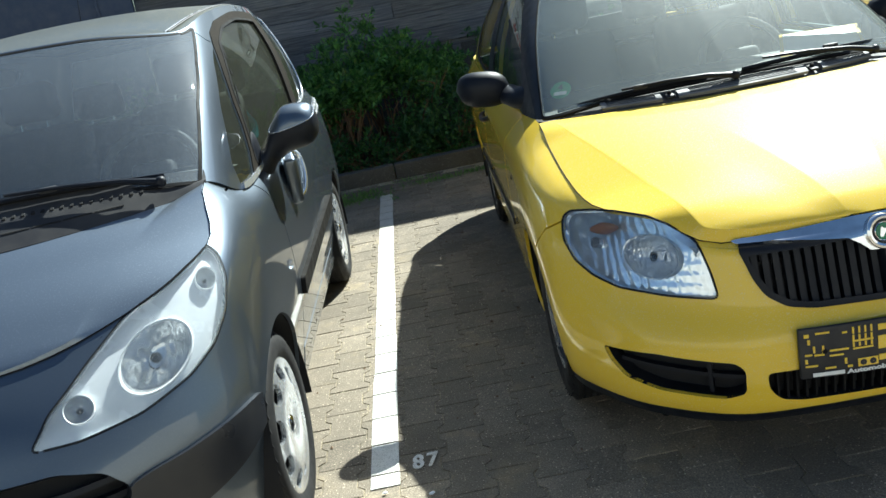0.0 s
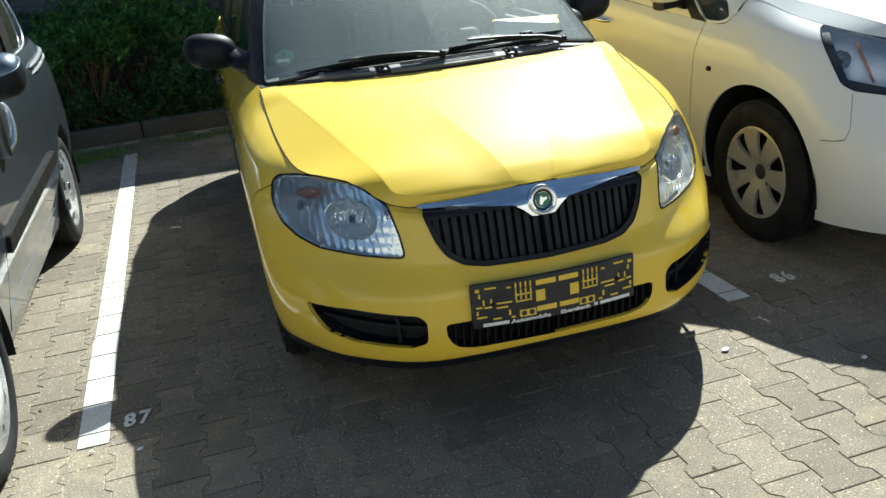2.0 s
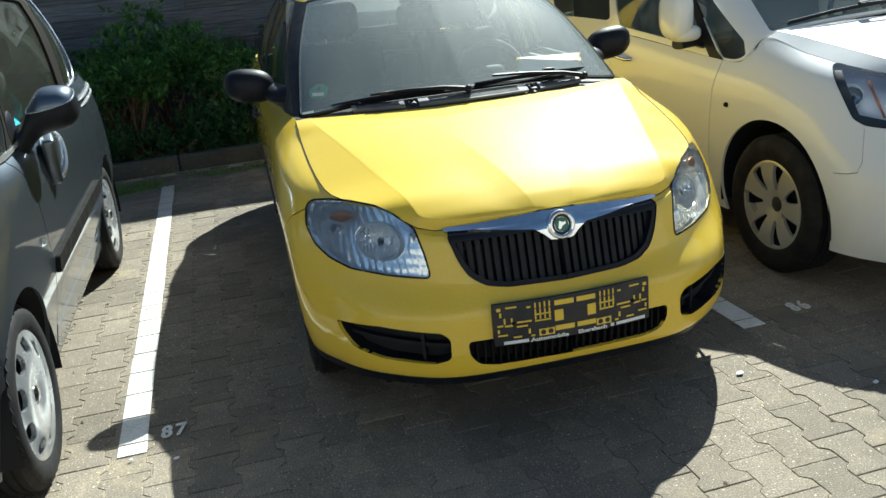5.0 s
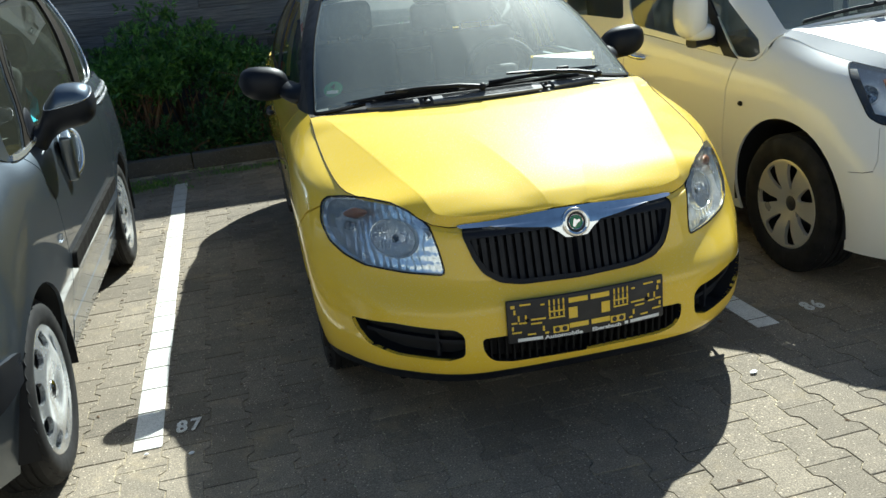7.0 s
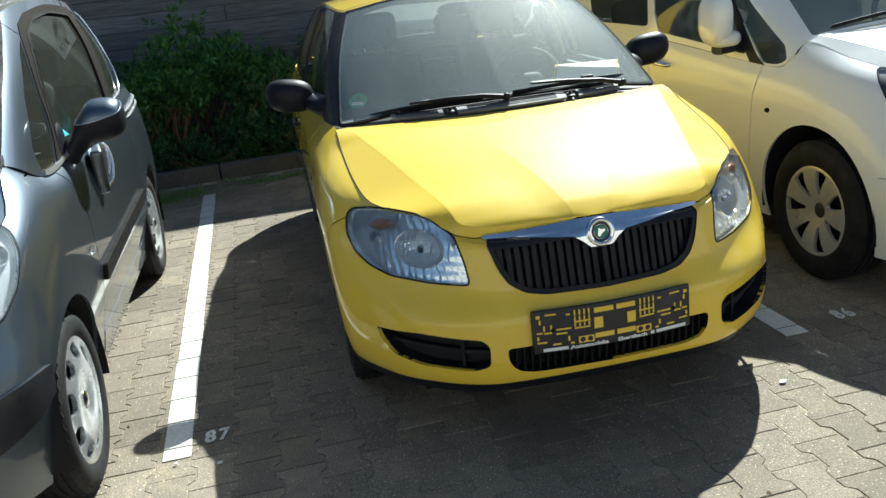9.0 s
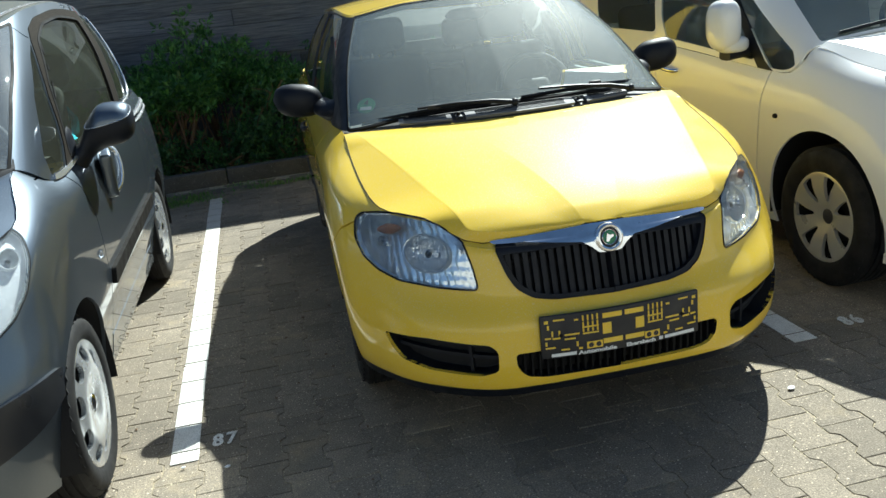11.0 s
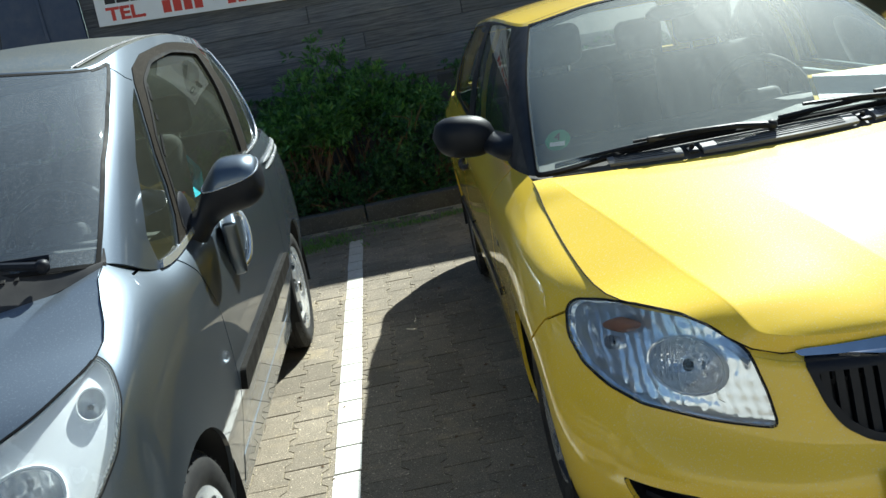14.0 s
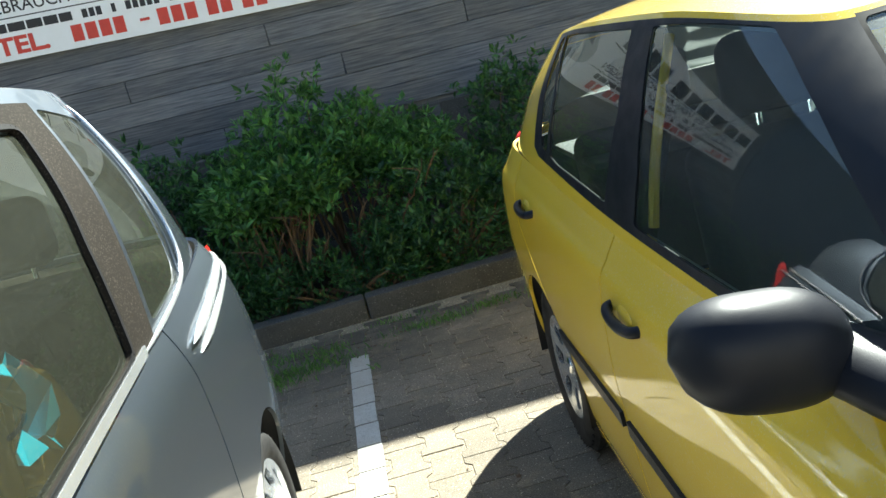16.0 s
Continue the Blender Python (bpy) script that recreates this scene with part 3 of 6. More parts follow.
# flank and front: rows run from the nose's middle round the corner to the tail's middle
FLANK = [
    [(0, .065, .205), (.35, .082, .205), (.572, .205, .203), (.690, .36, .20), (.770, .53, .20), (.79, .84, .19), (.78, 1.3, .19), (.77, 2.3, .19), (.77, 3.3, .20), (.72, 3.75, .24), (.4, 3.93, .26), (0, 3.95, .26)],
    [(0, .015, .285), (.35, .032, .285), (.592, .165, .29), (.722, .322, .295), (.803, .53, .30), (.812, .84, .30), (.800, 1.3, .30), (.792, 2.3, .30), (.792, 3.3, .32), (.75, 3.8, .34), (.4, 3.97, .36), (0, 3.985, .36)],
    [(0, .01, .44), (.35, .032, .44), (.598, .167, .445), (.738, .352, .46), (.815, .53, .48), (.822, .84, .51), (.814, 1.3, .51), (.812, 2.3, .52), (.812, 3.3, .54), (.78, 3.82, .55), (.4, 3.985, .55), (0, 3.995, .55)],
    [(0, .045, .54), (.35, .088, .545), (.60, .255, .57), (.748, .44, .60), (.814, .60, .64), (.828, .84, .66), (.822, 1.3, .66), (.821, 2.3, .67), (.821, 3.3, .69), (.79, 3.8, .70), (.4, 3.92, .70), (0, 3.93, .70)],
    [(0, .08, .675), (.34, .122, .68), (.555, .285, .715), (.700, .49, .745), (.780, .67, .78), (.808, .88, .81), (.814, 1.3, .83), (.812, 2.3, .86), (.812, 3.3, .89), (.78, 3.78, .90), (.4, 3.9, .90), (0, 3.91, .90)],
    [(0, .0925, .703), (.36, .145, .690), (.5425, .285, .7435), (.679, .478, .768), (.741, .67, .816), (.762, .89, .867), (.767, 1.225, .905), (.786, 2.3, .914), (.785, 3.3, .951), (.752, 3.75, .966), (.4, 3.88, .965), (0, 3.89, .965)],
    [(0, .105, .731), (.38, .168, .700), (.53, .285, .772), (.655, .465, .788), (.690, .67, .838), (.700, .90, .900), (.702, 1.15, .958), (.755, 2.3, .965), (.755, 3.3, 1.01), (.72, 3.72, 1.03), (.4, 3.86, 1.03), (0, 3.87, 1.03)],
]
flank = skin(FLANK, 132, 44, (0, 2.0, 0.5))
near = lambda v: v[1] < 1.2 and v[6] < 5
front_only = lambda v: v[6] < 3.2 and v[1] < 0.9

# openings and fittings of the front
HEADLAMP = rounded([(.538, .566), (.57, .635), (.615, .700), (.71, .748), (.84, .776), (.98, .782), (1.12, .776), (1.25, .764), (1.285, .745), (1.26, .690), (1.18, .640), (1.07, .606), (.94, .582), (.73, .570)], 0.02)
GRILLE = rounded([(-.01, .515), (.19, .519), (.258, .531), (.304, .562), (.328, .606), (.354, .692), (.20, .692), (-.01, .690)], 0.018, 5)
CHROMEBAR = rounded([(-.01, .640), (.035, .642), (.058, .662), (.085, .678), (.20, .686), (.32, .690), (.352, .690), (.360, .697), (.20, .717), (-.01, .728)], 0.004, 2)
LOWGRILLE = rounded([(-.02, .273), (.25, .279), (.306, .290), (.334, .322), (.338, .370), (-.02, .376)], 0.016)
FOG = rounded([(.432, .316), (.428, .384), (.462, .406), (.75, .421), (1.005, .414), (.975, .378), (.905, .334), (.75, .309), (.50, .301)], 0.018)
chrome_skin = cut(flank, CHROMEBAR, front_view, front_only)[0]
lamp_skin, flank = cut(flank, HEADLAMP, round_view, near)
grille_skin, flank = cut(flank, GRILLE, front_view, front_only)
low_skin, flank = cut(flank, LOWGRILLE, front_view, front_only)
fog_skin, flank = cut(flank, FOG, round_view, near)
lip_skin, flank = cut(flank, [(-.1, .10), (1.5, .10), (1.5, .248), (-.1, .248)], round_view, near)
flank = cut(flank, ring_points(.84, .295, .335, 40), side_view)[1]
flank = cut(flank, ring_points(3.30, .295, .335, 40), side_view)[1]
flank = cut(flank, [(.5, .1), (1.18, .1), (1.18, .22), (.5, .22)], side_view, lambda v: v[1] > .45)[1]
# shut lines
flank = groove(flank, [(1.26, .742), (1.38, .705)] + [(1.45, .655), (1.50, .62)], round_view, near, 0.006)
flank = groove(flank, [(1.435, .20), (1.425, .50), (1.42, .72), (1.40, .86), (1.33, .985)], side_view, lambda v: v[0] > .5, 0.007)
flank = groove(flank, [(2.42, .20), (2.43, .60), (2.44, 1.02)], side_view, lambda v: v[0] > .5, 0.007)
flank = groove(flank, [(1.435, .235), (2.95, .235), (3.02, .40), (3.10, .56), (3.24, .68), (3.40, .80), (3.44, 1.06)], side_view, lambda v: v[0] > .5, 0.007)
front_door, flank = cut(flank, [(1.43, .235), (2.425, .235), (2.435, 1.02), (1.33, 1.0), (1.40, .86), (1.42, .72)], side_view, lambda v: v[0] > .5)
rear_door, flank = cut(flank, [(2.425, .235), (2.95, .235), (3.02, .40), (3.10, .56), (3.24, .68), (3.40, .80), (3.44, 1.1), (2.435, 1.1)], side_view, lambda v: v[0] > .5)
skin_part("body_shell", both(flank), YELLOW, hatch)
skin_part("front_lip", both(lip_skin), BLACK, hatch, "black plastic bumper lip")
STRIP = [(1.47, .485), (2.40, .495), (2.40, .535), (1.47, .515)]
STRIP2 = [(2.45, .495), (3.03, .50), (3.05, .535), (2.45, .535)]
for side in (0, 1):
    turn = mirrored if side else list
    d = skin_part("front_door", turn(front_door), YELLOW, hatch)
    skin_part("rub_strip", turn(raised(cut(front_door, STRIP)[0], 0.010)), BLACK, d, "black rubbing strip", 0.012)
    e = skin_part("rear_door", turn(rear_door), YELLOW, hatch)
    skin_part("rub_strip", turn(raised(cut(rear_door, STRIP2)[0], 0.010)), BLACK, e, "black rubbing strip", 0.012)
    s = 1 if side == 0 else -1
    for dd, y, z, x in ((d, 2.27, .835, .815), (e, 3.22, .885, .813)):
        pts = pchip([(s * (x - .012), y - .09, z + .004), (s * (x + .012), y - .075, z), (s * (x + .020), y - .02, z - .006), (s * (x + .020), y + .04, z - .006), (s * (x + .012), y + .085, z + .002), (s * (x - .012), y + .095, z + .004)], 20)
        part("handle", tube(pts, 0.0125, 10), BLACK, dd, "black pull handle")
        part("handle_recess", blob([((s * (x - .01 + .012 * k / 4), y, z), .062 * math.sqrt(1 - (k / 5) ** 2), .030 * math.sqrt(1 - (k / 5) ** 2)) for k in range(5)], 20), YELLOW, dd)
skin_part("inner_shell", both([f for f in raised(skin(FLANK, 60, 14, (0, 2, .5)), -0.028) if not any(math.hypot(v[1] - c, v[2] - .295) < .40 for v in f for c in (.84, 3.30)) and f[0][1] > .95]), CAVITY, hatch)

# bonnet: rows from the shut line to the middle
edge = pchip(FLANK[-1], 132)[:72]
edge = edge[edge[:, 1] <= 1.155]


def creased_lid(edge, middle, crease, rise, spine_up):
    """The lid's rows from shut line to middle, with a crease from grille to pillar and a raised centre; rise: the share of the fall inside the crease."""
    line = pchip(middle, 60)
    edge = [p for p in edge if p[0] > .03]
    back, front = middle[-1][0], middle[0][0]
    rows = []
    for j in (2, 1.75, 1.5, 1.25, 1.08, 1.0, .95, .86, .75, .62, .48, .34, .22, .12, .05, 0, -.06, -.2, -.5, -1):
        row = []
        for x, y, z in edge:
            s = (y - edge[0][1]) / (edge[-1][1] - edge[0][1])
            ym = front + (back - front) * s
            zm = float(np.interp(ym, line[:, 0], line[:, 1]))
            kc = .8
            for _ in range(12):
                kc = min(.985, (crease[0] + crease[1] * (ym + (y - ym) * kc * kc - crease[2])) / max(x, .02))
            spread = min(.8, (.06 + .26 * max(0, ym - .1)) / max(kc * x, .01))
            m = j if j > 1 else spread + (1 - spread) * j if j >= 0 else spread * (1 + j)
            k = kc * m if m <= 1 else kc + (1 - kc) * (m - 1)
            sag = rise * m * m if m <= 1 else rise + (1 - rise) * (m - 1)
            yk = ym + (y - ym) * k * k
            spine = spine_up * min(1, max(0, 1 - j / .30)) ** 1.5 * min(1, max(0, (yk - .1) / .06)) * min(1, max(0, (.72 - yk) / .45))
            row.append((x * k, yk, zm + (z - zm) * sag + spine))
        rows.append(row)
    return rows


lid_rows = creased_lid(edge[::2], [(.105, .733), (.15, .760), (.22, .792), (.32, .829), (.45, .868), (.6, .906), (.76, .938), (.915, .960)], (.408, .276, .15), .38, .008)
lid = skin(lid_rows, 64, 95, (0, 1.0, 0.3))
skin_part("bonnet", both(raised(lid, 0.0015)), YELLOW, hatch)


def shut_gap(parent, edge, r=.0016):
    """The dark gap that runs round a bonnet."""
    half = [tuple(p) for p in edge[::3]]
    part("bonnet_gap", tube([(-x * 1.002, y - .002, z + .0012) for x, y, z in half[:0:-1]] + [(x * 1.002, y - .002, z + .0012) for x, y, z in half], r, 6), RUBBER, parent)


shut_gap(hatch, edge)

# glasshouse: columns are screen middle, screen, A, B, C, D, rear screen, rear middle
def house_rows(base, roof, bulge):
    mid = []
    for (x0, y0, z0), (x1, y1, z1), b in zip(base, roof, bulge):
        mid.append(((x0 + x1) / 2 + b[0], (y0 + y1) / 2 + b[1], (z0 + z1) / 2 + b[2]))
    return [base, mid, roof]


def roof_skin(roof, crown, nu=80, nv=24, n_key=None):
    """The lid over the glasshouse's upper edge, from edge to middle line."""
    rim = pchip(roof, nu)
    wide = rim[:, 0].max()
    rows = []
    for k in (1.0, .9, .75, .55, .35, .18, 0.0):
        rows.append([(x * k, y, z + crown * (1 - k ** 2.2) * (x / wide) ** 2) for x, y, z in rim])
    return skin(rows, nu, nv, (0, 2.0, -3.0))


BASE = [(0, .995, 1.005), (.38, 1.03, .998), (.700, 1.16, .958), (.757, 2.32, .966), (.757, 3.20, 1.006), (.70, 3.70, 1.03), (.36, 3.83, 1.03), (0, 3.85, 1.03)]
ROOF = [(0, 1.70, 1.432), (.30, 1.73, 1.424), (.535, 1.85, 1.388), (.575, 2.42, 1.418), (.572, 3.10, 1.405), (.53, 3.50, 1.372), (.30, 3.63, 1.37), (0, 3.65, 1.38)]
house = skin(house_rows(BASE, ROOF, [(0, -.02, .015), (.01, -.02, .015), (.022, -.01, .01), (.028, 0, 0), (.028, 0, 0), (.02, .02, 0), (.01, .03, 0), (0, .03, 0)]), 105, 28, (0, 2.4, .9))
screen, house = cut(house, rounded([(-.1, .03), (1.87, .03), (1.87, 1.94), (-.1, 1.94)], .05), uv_view)
front_pane, house = cut(house, rounded([(2.22, .16), (2.78, .18), (2.99, .20), (2.965, .70), (2.975, 1.20), (3.045, 1.89), (2.65, 1.92), (2.33, 1.92), (2.285, 1.725), (2.243, 1.40), (2.22, 1.10), (2.20, .80)], .04), uv_view)
tri_pane, house = cut(house, [(1.99, .05), (2.205, .11), (2.185, .72), (2.15, .80), (2.10, .60)], uv_view)
rear_pane, house = cut(house, rounded([(3.19, .24), (3.45, .265), (3.70, .27), (3.81, .31), (3.85, .80), (3.89, 1.15), (4.05, 1.55), (4.19, 1.89), (3.235, 1.88), (3.15, 1.15)], .03), uv_view)
quarter_pane, house = cut(house, [(3.86, .33), (3.96, .36), (4.06, .80), (4.15, 1.20), (4.30, 1.86), (4.225, 1.88), (4.09, 1.55), (3.93, 1.15), (3.885, .80)], uv_view)
back_pane, house = cut(house, rounded([(5.25, .15), (7.1, .15), (7.1, 1.8), (5.3, 1.8)], .05), uv_view)
frame_skin, house = cut(house, [(1.90, -.1), (2.12, -.1), (2.30, .05), (2.78, .10), (3.23, .13), (3.77, .185), (4.0, .20), (4.12, .30), (4.20, .80), (4.31, 1.40), (4.44, 1.95), (1.90, 1.95)], uv_view)
edge_skin, house = cut(house, [(-.1, -.1), (1.90, -.1), (1.90, 1.97), (-.1, 1.97)], uv_view)
skin_part("roof_frame", both(house), YELLOW, hatch)
skin_part("pillar_trim", both(frame_skin), BLACK, hatch, "black pillar and window trim", .002)
skin_part("screen_seal", both(edge_skin), RUBBER, hatch)
skin_part("windscreen", both(raised(screen, -0.002)), SCREEN, hatch, "dusty windscreen", 0.004)
skin_part("rear_window", both(raised(back_pane, -0.002)), SIDEGLASS, hatch, "", 0.004)
for turn in (list, mirrored):
    skin_part("door_window", turn(raised(front_pane, -0.004)), SIDEGLASS, hatch, "", 0.004)
    skin_part("rear_door_window", turn(raised(rear_pane, -0.004)), SIDEGLASS, hatch, "", 0.004)
    skin_part("mirror_triangle", turn(raised(tri_pane, 0.001)), MATT, hatch)
    skin_part("quarter_window", turn(raised(quarter_pane, -0.004)), SIDEGLASS, hatch, "", 0.004)
skin_part("roof", both(roof_skin(ROOF, .05)), YELLOW, hatch)
skin_part("headliner", both(raised(roof_skin([(x * .97, y, z) for x, y, z in ROOF], .045), -.025)), DOORCARD, hatch, "pale grey roof lining")

# wheels of the yellow car
OVAL = [turned(rounded([(.075, -.024), (.125, -.036), (.150, -.030), (.150, .030), (.125, .036), (.075, .024)], .015), 2 * math.pi * k / 6) for k in range(6)]
DISH = [(0.028, .012), (.06, .010), (.10, .004), (.14, .0), (.165, .002), (.178, -.004), (.186, .004)]
for s in (-1, 1):
    for y in (.84, 3.30):
        wheel(hatch, (s * .706, y, .295), s, .295, .165, .178, OVAL, SILVER, DISH)
        arch_liner(hatch, y, .295, .345, s * .50, s * .80)

# ---- yellow car: lamps, grille, mirrors, cabin ----
def headlamp(parent, faces, turn, bowls, amber=None, deep=.018, inner=None, lens=None, dish=None):
    """A clear lens over a bright housing with bowls; bowls are (centre, radius, stretch, lean), stretched along the leaning axis."""
    s = -1 if turn is mirrored else 1
    unit = skin_part("headlamp", turn(raised(faces, .002)), lens or LENS, parent, "clear headlamp lens", .010)
    back = raised(faces, -deep)
    flip = Matrix.Diagonal((s, 1, 1, 1))
    for at, r, stretch, lean in bowls:
        v = min((v for f in faces for v in f), key=lambda v: (v[0] - at[0]) ** 2 + (v[1] - at[1]) ** 2 + (v[2] - at[2]) ** 2)
        up = Vector(v[3:6])
        along = Vector((math.cos(radians(lean)) * .72, math.cos(radians(lean)) * .69, math.sin(radians(lean))))
        along = (along - up * along.dot(up)).normalized()
        across = up.cross(along)
        m = Matrix.Translation(Vector(v[:3]) - up * (deep * .55 + r * .08)) @ Matrix((along, across, up)).transposed().to_4x4() @ Matrix.Diagonal((stretch, 1, 1, 1))
        inv = m.inverted()
        back = cut(back, ring_points(0, 0, r, 36), lambda f: tuple((inv @ Vector(f[:3]))[:2]))[1]
        m = flip @ m
        part("reflector", lathe([(r * 1.0, .004), (r * .93, -.006), (r * .80, -.024), (r * .55, -.042), (r * .28, -.052), (.0005, -.054)], 40, m), dish or FLUTED, unit)
        part("ring", lathe([(r * .97, .002), (r * .99, .005), (r * 1.03, .006), (r * 1.06, .002), (r * 1.07, -.03)], 40, m), inner or HOUSING, unit)
        bulb = m @ Matrix.Diagonal((1 / stretch, 1, 1, 1))
        b = min(.014, r * .26)
        part("bulb", lathe([(.0005, -.012), (b * .45, -.013), (b * .6, -.020), (b * .6, -.05)], 16, bulb), GREYTRIM, unit)
        part("bulb_shield", lathe([(b * .75, -.016), (b * .95, -.012), (b * 1.15, -.016), (b * 1.15, -.05)], 20, bulb), CHROME, unit)
    skin_part("housing", turn(back), inner or HOUSING, unit)
    # side wall of the housing
    skin_part("bezel", turn(edge_band(faces, -.004, -deep)), inner or HOUSING, unit, "", 0)
    skin_part("seal", turn(edge_strip(faces, .0042, .0012)), RUBBER, unit, "", .003)
    if amber:
        part("indicator", blob([((s * (amber[0] + .036 * k), amber[1] + .034 * k, amber[2] - .006 * k), .015 * math.sqrt(1.05 - abs(k)), .019 * math.sqrt(1.05 - abs(k))) for k in np.linspace(-1, 1, 9)], 14), AMBER, unit, "amber indicator bulb cover")
    return unit


def edge_band(faces, d0, d1, out=0.0):
    """A band along the free edge of a skin, from depth d0 to depth d1."""
    count, first = {}, {}
    for f in faces:
        keys = [(round(v[0] * 5e4), round(v[1] * 5e4), round(v[2] * 5e4)) for v in f]
        for a, b, va, vb in zip(keys, keys[1:] + keys[:1], f, f[1:] + f[:1]):
            k = (min(a, b), max(a, b))
            count[k] = count.get(k, 0) + 1
            first[k] = (va, vb)
    band = []
    for k, n in count.items():
        if n == 1 and k[0] != k[1]:
            va, vb = first[k]
            mid = np.mean([v[:3] for f in faces[:: max(1, len(faces) // 200)] for v in f], axis=0)
            quad = []
            for v, d in ((va, d0), (vb, d0), (vb, d1), (va, d1)):
                w = np.array(v[:3]) - mid
                w = w / (np.linalg.norm(w) + 1e-9)
                quad.append((v[0] + d * v[3], v[1] + d * v[4], v[2] + d * v[5], *(-w), 0, 0))
            band.append(quad)
    return band


def edge_strip(faces, width, up):
    """A flat strip along the free edge of half a skin, lying on the surface outside it."""
    count, first = {}, {}
    for f in faces:
        keys = [(round(v[0] * 5e4), round(v[1] * 5e4), round(v[2] * 5e4)) for v in f]
        for a, b, va, vb in zip(keys, keys[1:] + keys[:1], f, f[1:] + f[:1]):
            k = (min(a, b), max(a, b))
            count[k] = count.get(k, 0) + 1
            first[k] = (va, vb)
    mid = np.mean([v[:3] for f in faces for v in f], axis=0)
    strip = []
    for k, n in count.items():
        va, vb = first[k]
        if n == 1 and k[0] != k[1] and max(va[0], vb[0]) > .004:
            quad = []
            for v, d in ((va, -.002), (vb, -.002), (vb, width), (va, width)):
                nrm, w = np.array(v[3:6]), np.array(v[:3]) - mid
                e = np.array(vb[:3]) - np.array(va[:3])
                o = np.cross(nrm, e / (np.linalg.norm(e) + 1e-9))
                o = o if o @ w > 0 else -o
                quad.append((*(np.array(v[:3]) + o * d + nrm * up), *v[3:6], 0, 0))
            strip.append(quad)
    return strip


def flutes(name, colour, rough, shine, scale, depth):
    """Vacuum-coated reflector with upright flutes crossed by fine steps."""
    m, t, p = material(name)
    p.inputs["Base Color"].default_value, p.inputs["Metallic"].default_value, p.inputs["Roughness"].default_value = (*colour, 1), shine, rough
    waves = []
    for turn_, size in ((0.0, scale), (90.0, scale * .7)):
        mp = node(t, "Mapping")
        tc = t.nodes.new("ShaderNodeTexCoord")
        mp.inputs["Rotation"].default_value = (0, radians(turn_), 0)
        t.links.new(tc.outputs["Object"], mp.inputs[0])
        w = node(t, "TexWave", Scale=size, Distortion=5.0, Detail=3.0)
        t.links.new(mp.outputs[0], w.inputs["Vector"])
        waves.append(w.outputs["Fac"])
    bump(t, p, mixed(t, .35, waves[0], waves[1]), depth, .006)
    return m


HOUSING = flutes("bright_lamp_housing", (0.92, 0.96, 1.0), 0.08, 0.70, 15.0, 0.20)
FLUTED = flutes("fluted_reflector", (0.92, 0.96, 1.0), 0.07, 0.85, 26.0, 0.7)
HAZY = flutes("hazed_reflector", (0.82, 0.84, 0.85), 0.14, 0.75, 11.0, 0.45)
OLDLENS = glass("hazed_headlamp_lens", (0.93, 0.95, 0.96), 0.13, (0.80, 0.86, 0.88), (5, 5, 5), 160.0, 0.03)
SATIN = plastic("satin_lamp_housing", (0.90, 0.92, 0.94), 0.25, 300.0, 0.03, 0.0, 0.15)
for turn in (mirrored, list):
    headlamp(hatch, lamp_skin, turn, [((.550, .285, .662), .060, 1.45, 8), ((.668, .415, .684), .016, 1.0, 0)], (.640, .412, .726), .030)
    upper = raised(cut(lamp_skin, [(.50, .690), (.75, .703), (1.35, .722), (1.35, .82), (.5, .82)], round_view)[0], -.010)
    skin_part("ribbed_lens", turn(upper), RIBBED, hatch, "ribbed clear strip along the top of the headlamp", .004)
    fog_unit = skin_part("fog_insert", turn(raised(fog_skin, -.055)), CAVITY, hatch)
    skin_part("rim", turn(edge_band(fog_skin, .001, -.055)), BLACK, fog_unit, "", 0)
    for z in (.345, .385):
        skin_part("slat", turn(raised(cut(fog_skin, [(.43, z), (.95, z + .022), (.95, z + .034), (.43, z + .012)], round_view)[0], -.030)), BLACK, fog_unit, "", .02)
    skin_part("slat", turn(raised(cut(fog_skin, [(.55, .30), (.565, .30), (.565, .45), (.55, .45)], round_view)[0], -.026)), BLACK, fog_unit, "", .02)

grille = skin_part("grille", both(raised(grille_skin, -.045)), CAVITY, hatch, "black ribbed radiator grille")
skin_part("surround", both(edge_band(grille_skin, .006, -.045)), BLACK, grille, "", 0)
rim_in = rounded([(-.01, .530), (.185, .534), (.245, .545), (.288, .572), (.312, .612), (.334, .670), (-.01, .677)], .012, 3)
skin_part("rim", both(raised(cut(grille_skin, rim_in, front_view)[1], .002)), BLACK, grille, "", .02)
for k in range(12):
    x = .010 + .0272 * k
    for turn in (list, mirrored):
        rib = cut(grille_skin, [(x, .50), (x + .016, .50), (x + .016, .70), (x, .70)], front_view)[0]
        if rib:
            skin_part("rib", turn(raised(rib, -.016)), BLACK, grille, "", .028)
bar = skin_part("chrome_bar", both(raised(chrome_skin, .014)), CHROME, hatch, "chrome bar over the grille", .022)
low = skin_part("lower_grille", both(raised(low_skin, -.04)), CAVITY, hatch, "black slatted lower grille")
skin_part("surround", both(edge_band(low_skin, .001, -.04)), BLACK, low, "", 0)
for k in range(13):
    x = .013 + .0245 * k
    for turn in (list, mirrored):
        rib = cut(low_skin, [(x, .25), (x + .006, .25), (x + .006, .40), (x, .40)], front_view)[0]
        if rib:
            skin_part("rib", turn(raised(rib, -.010)), RUBBER, low, "", .026)

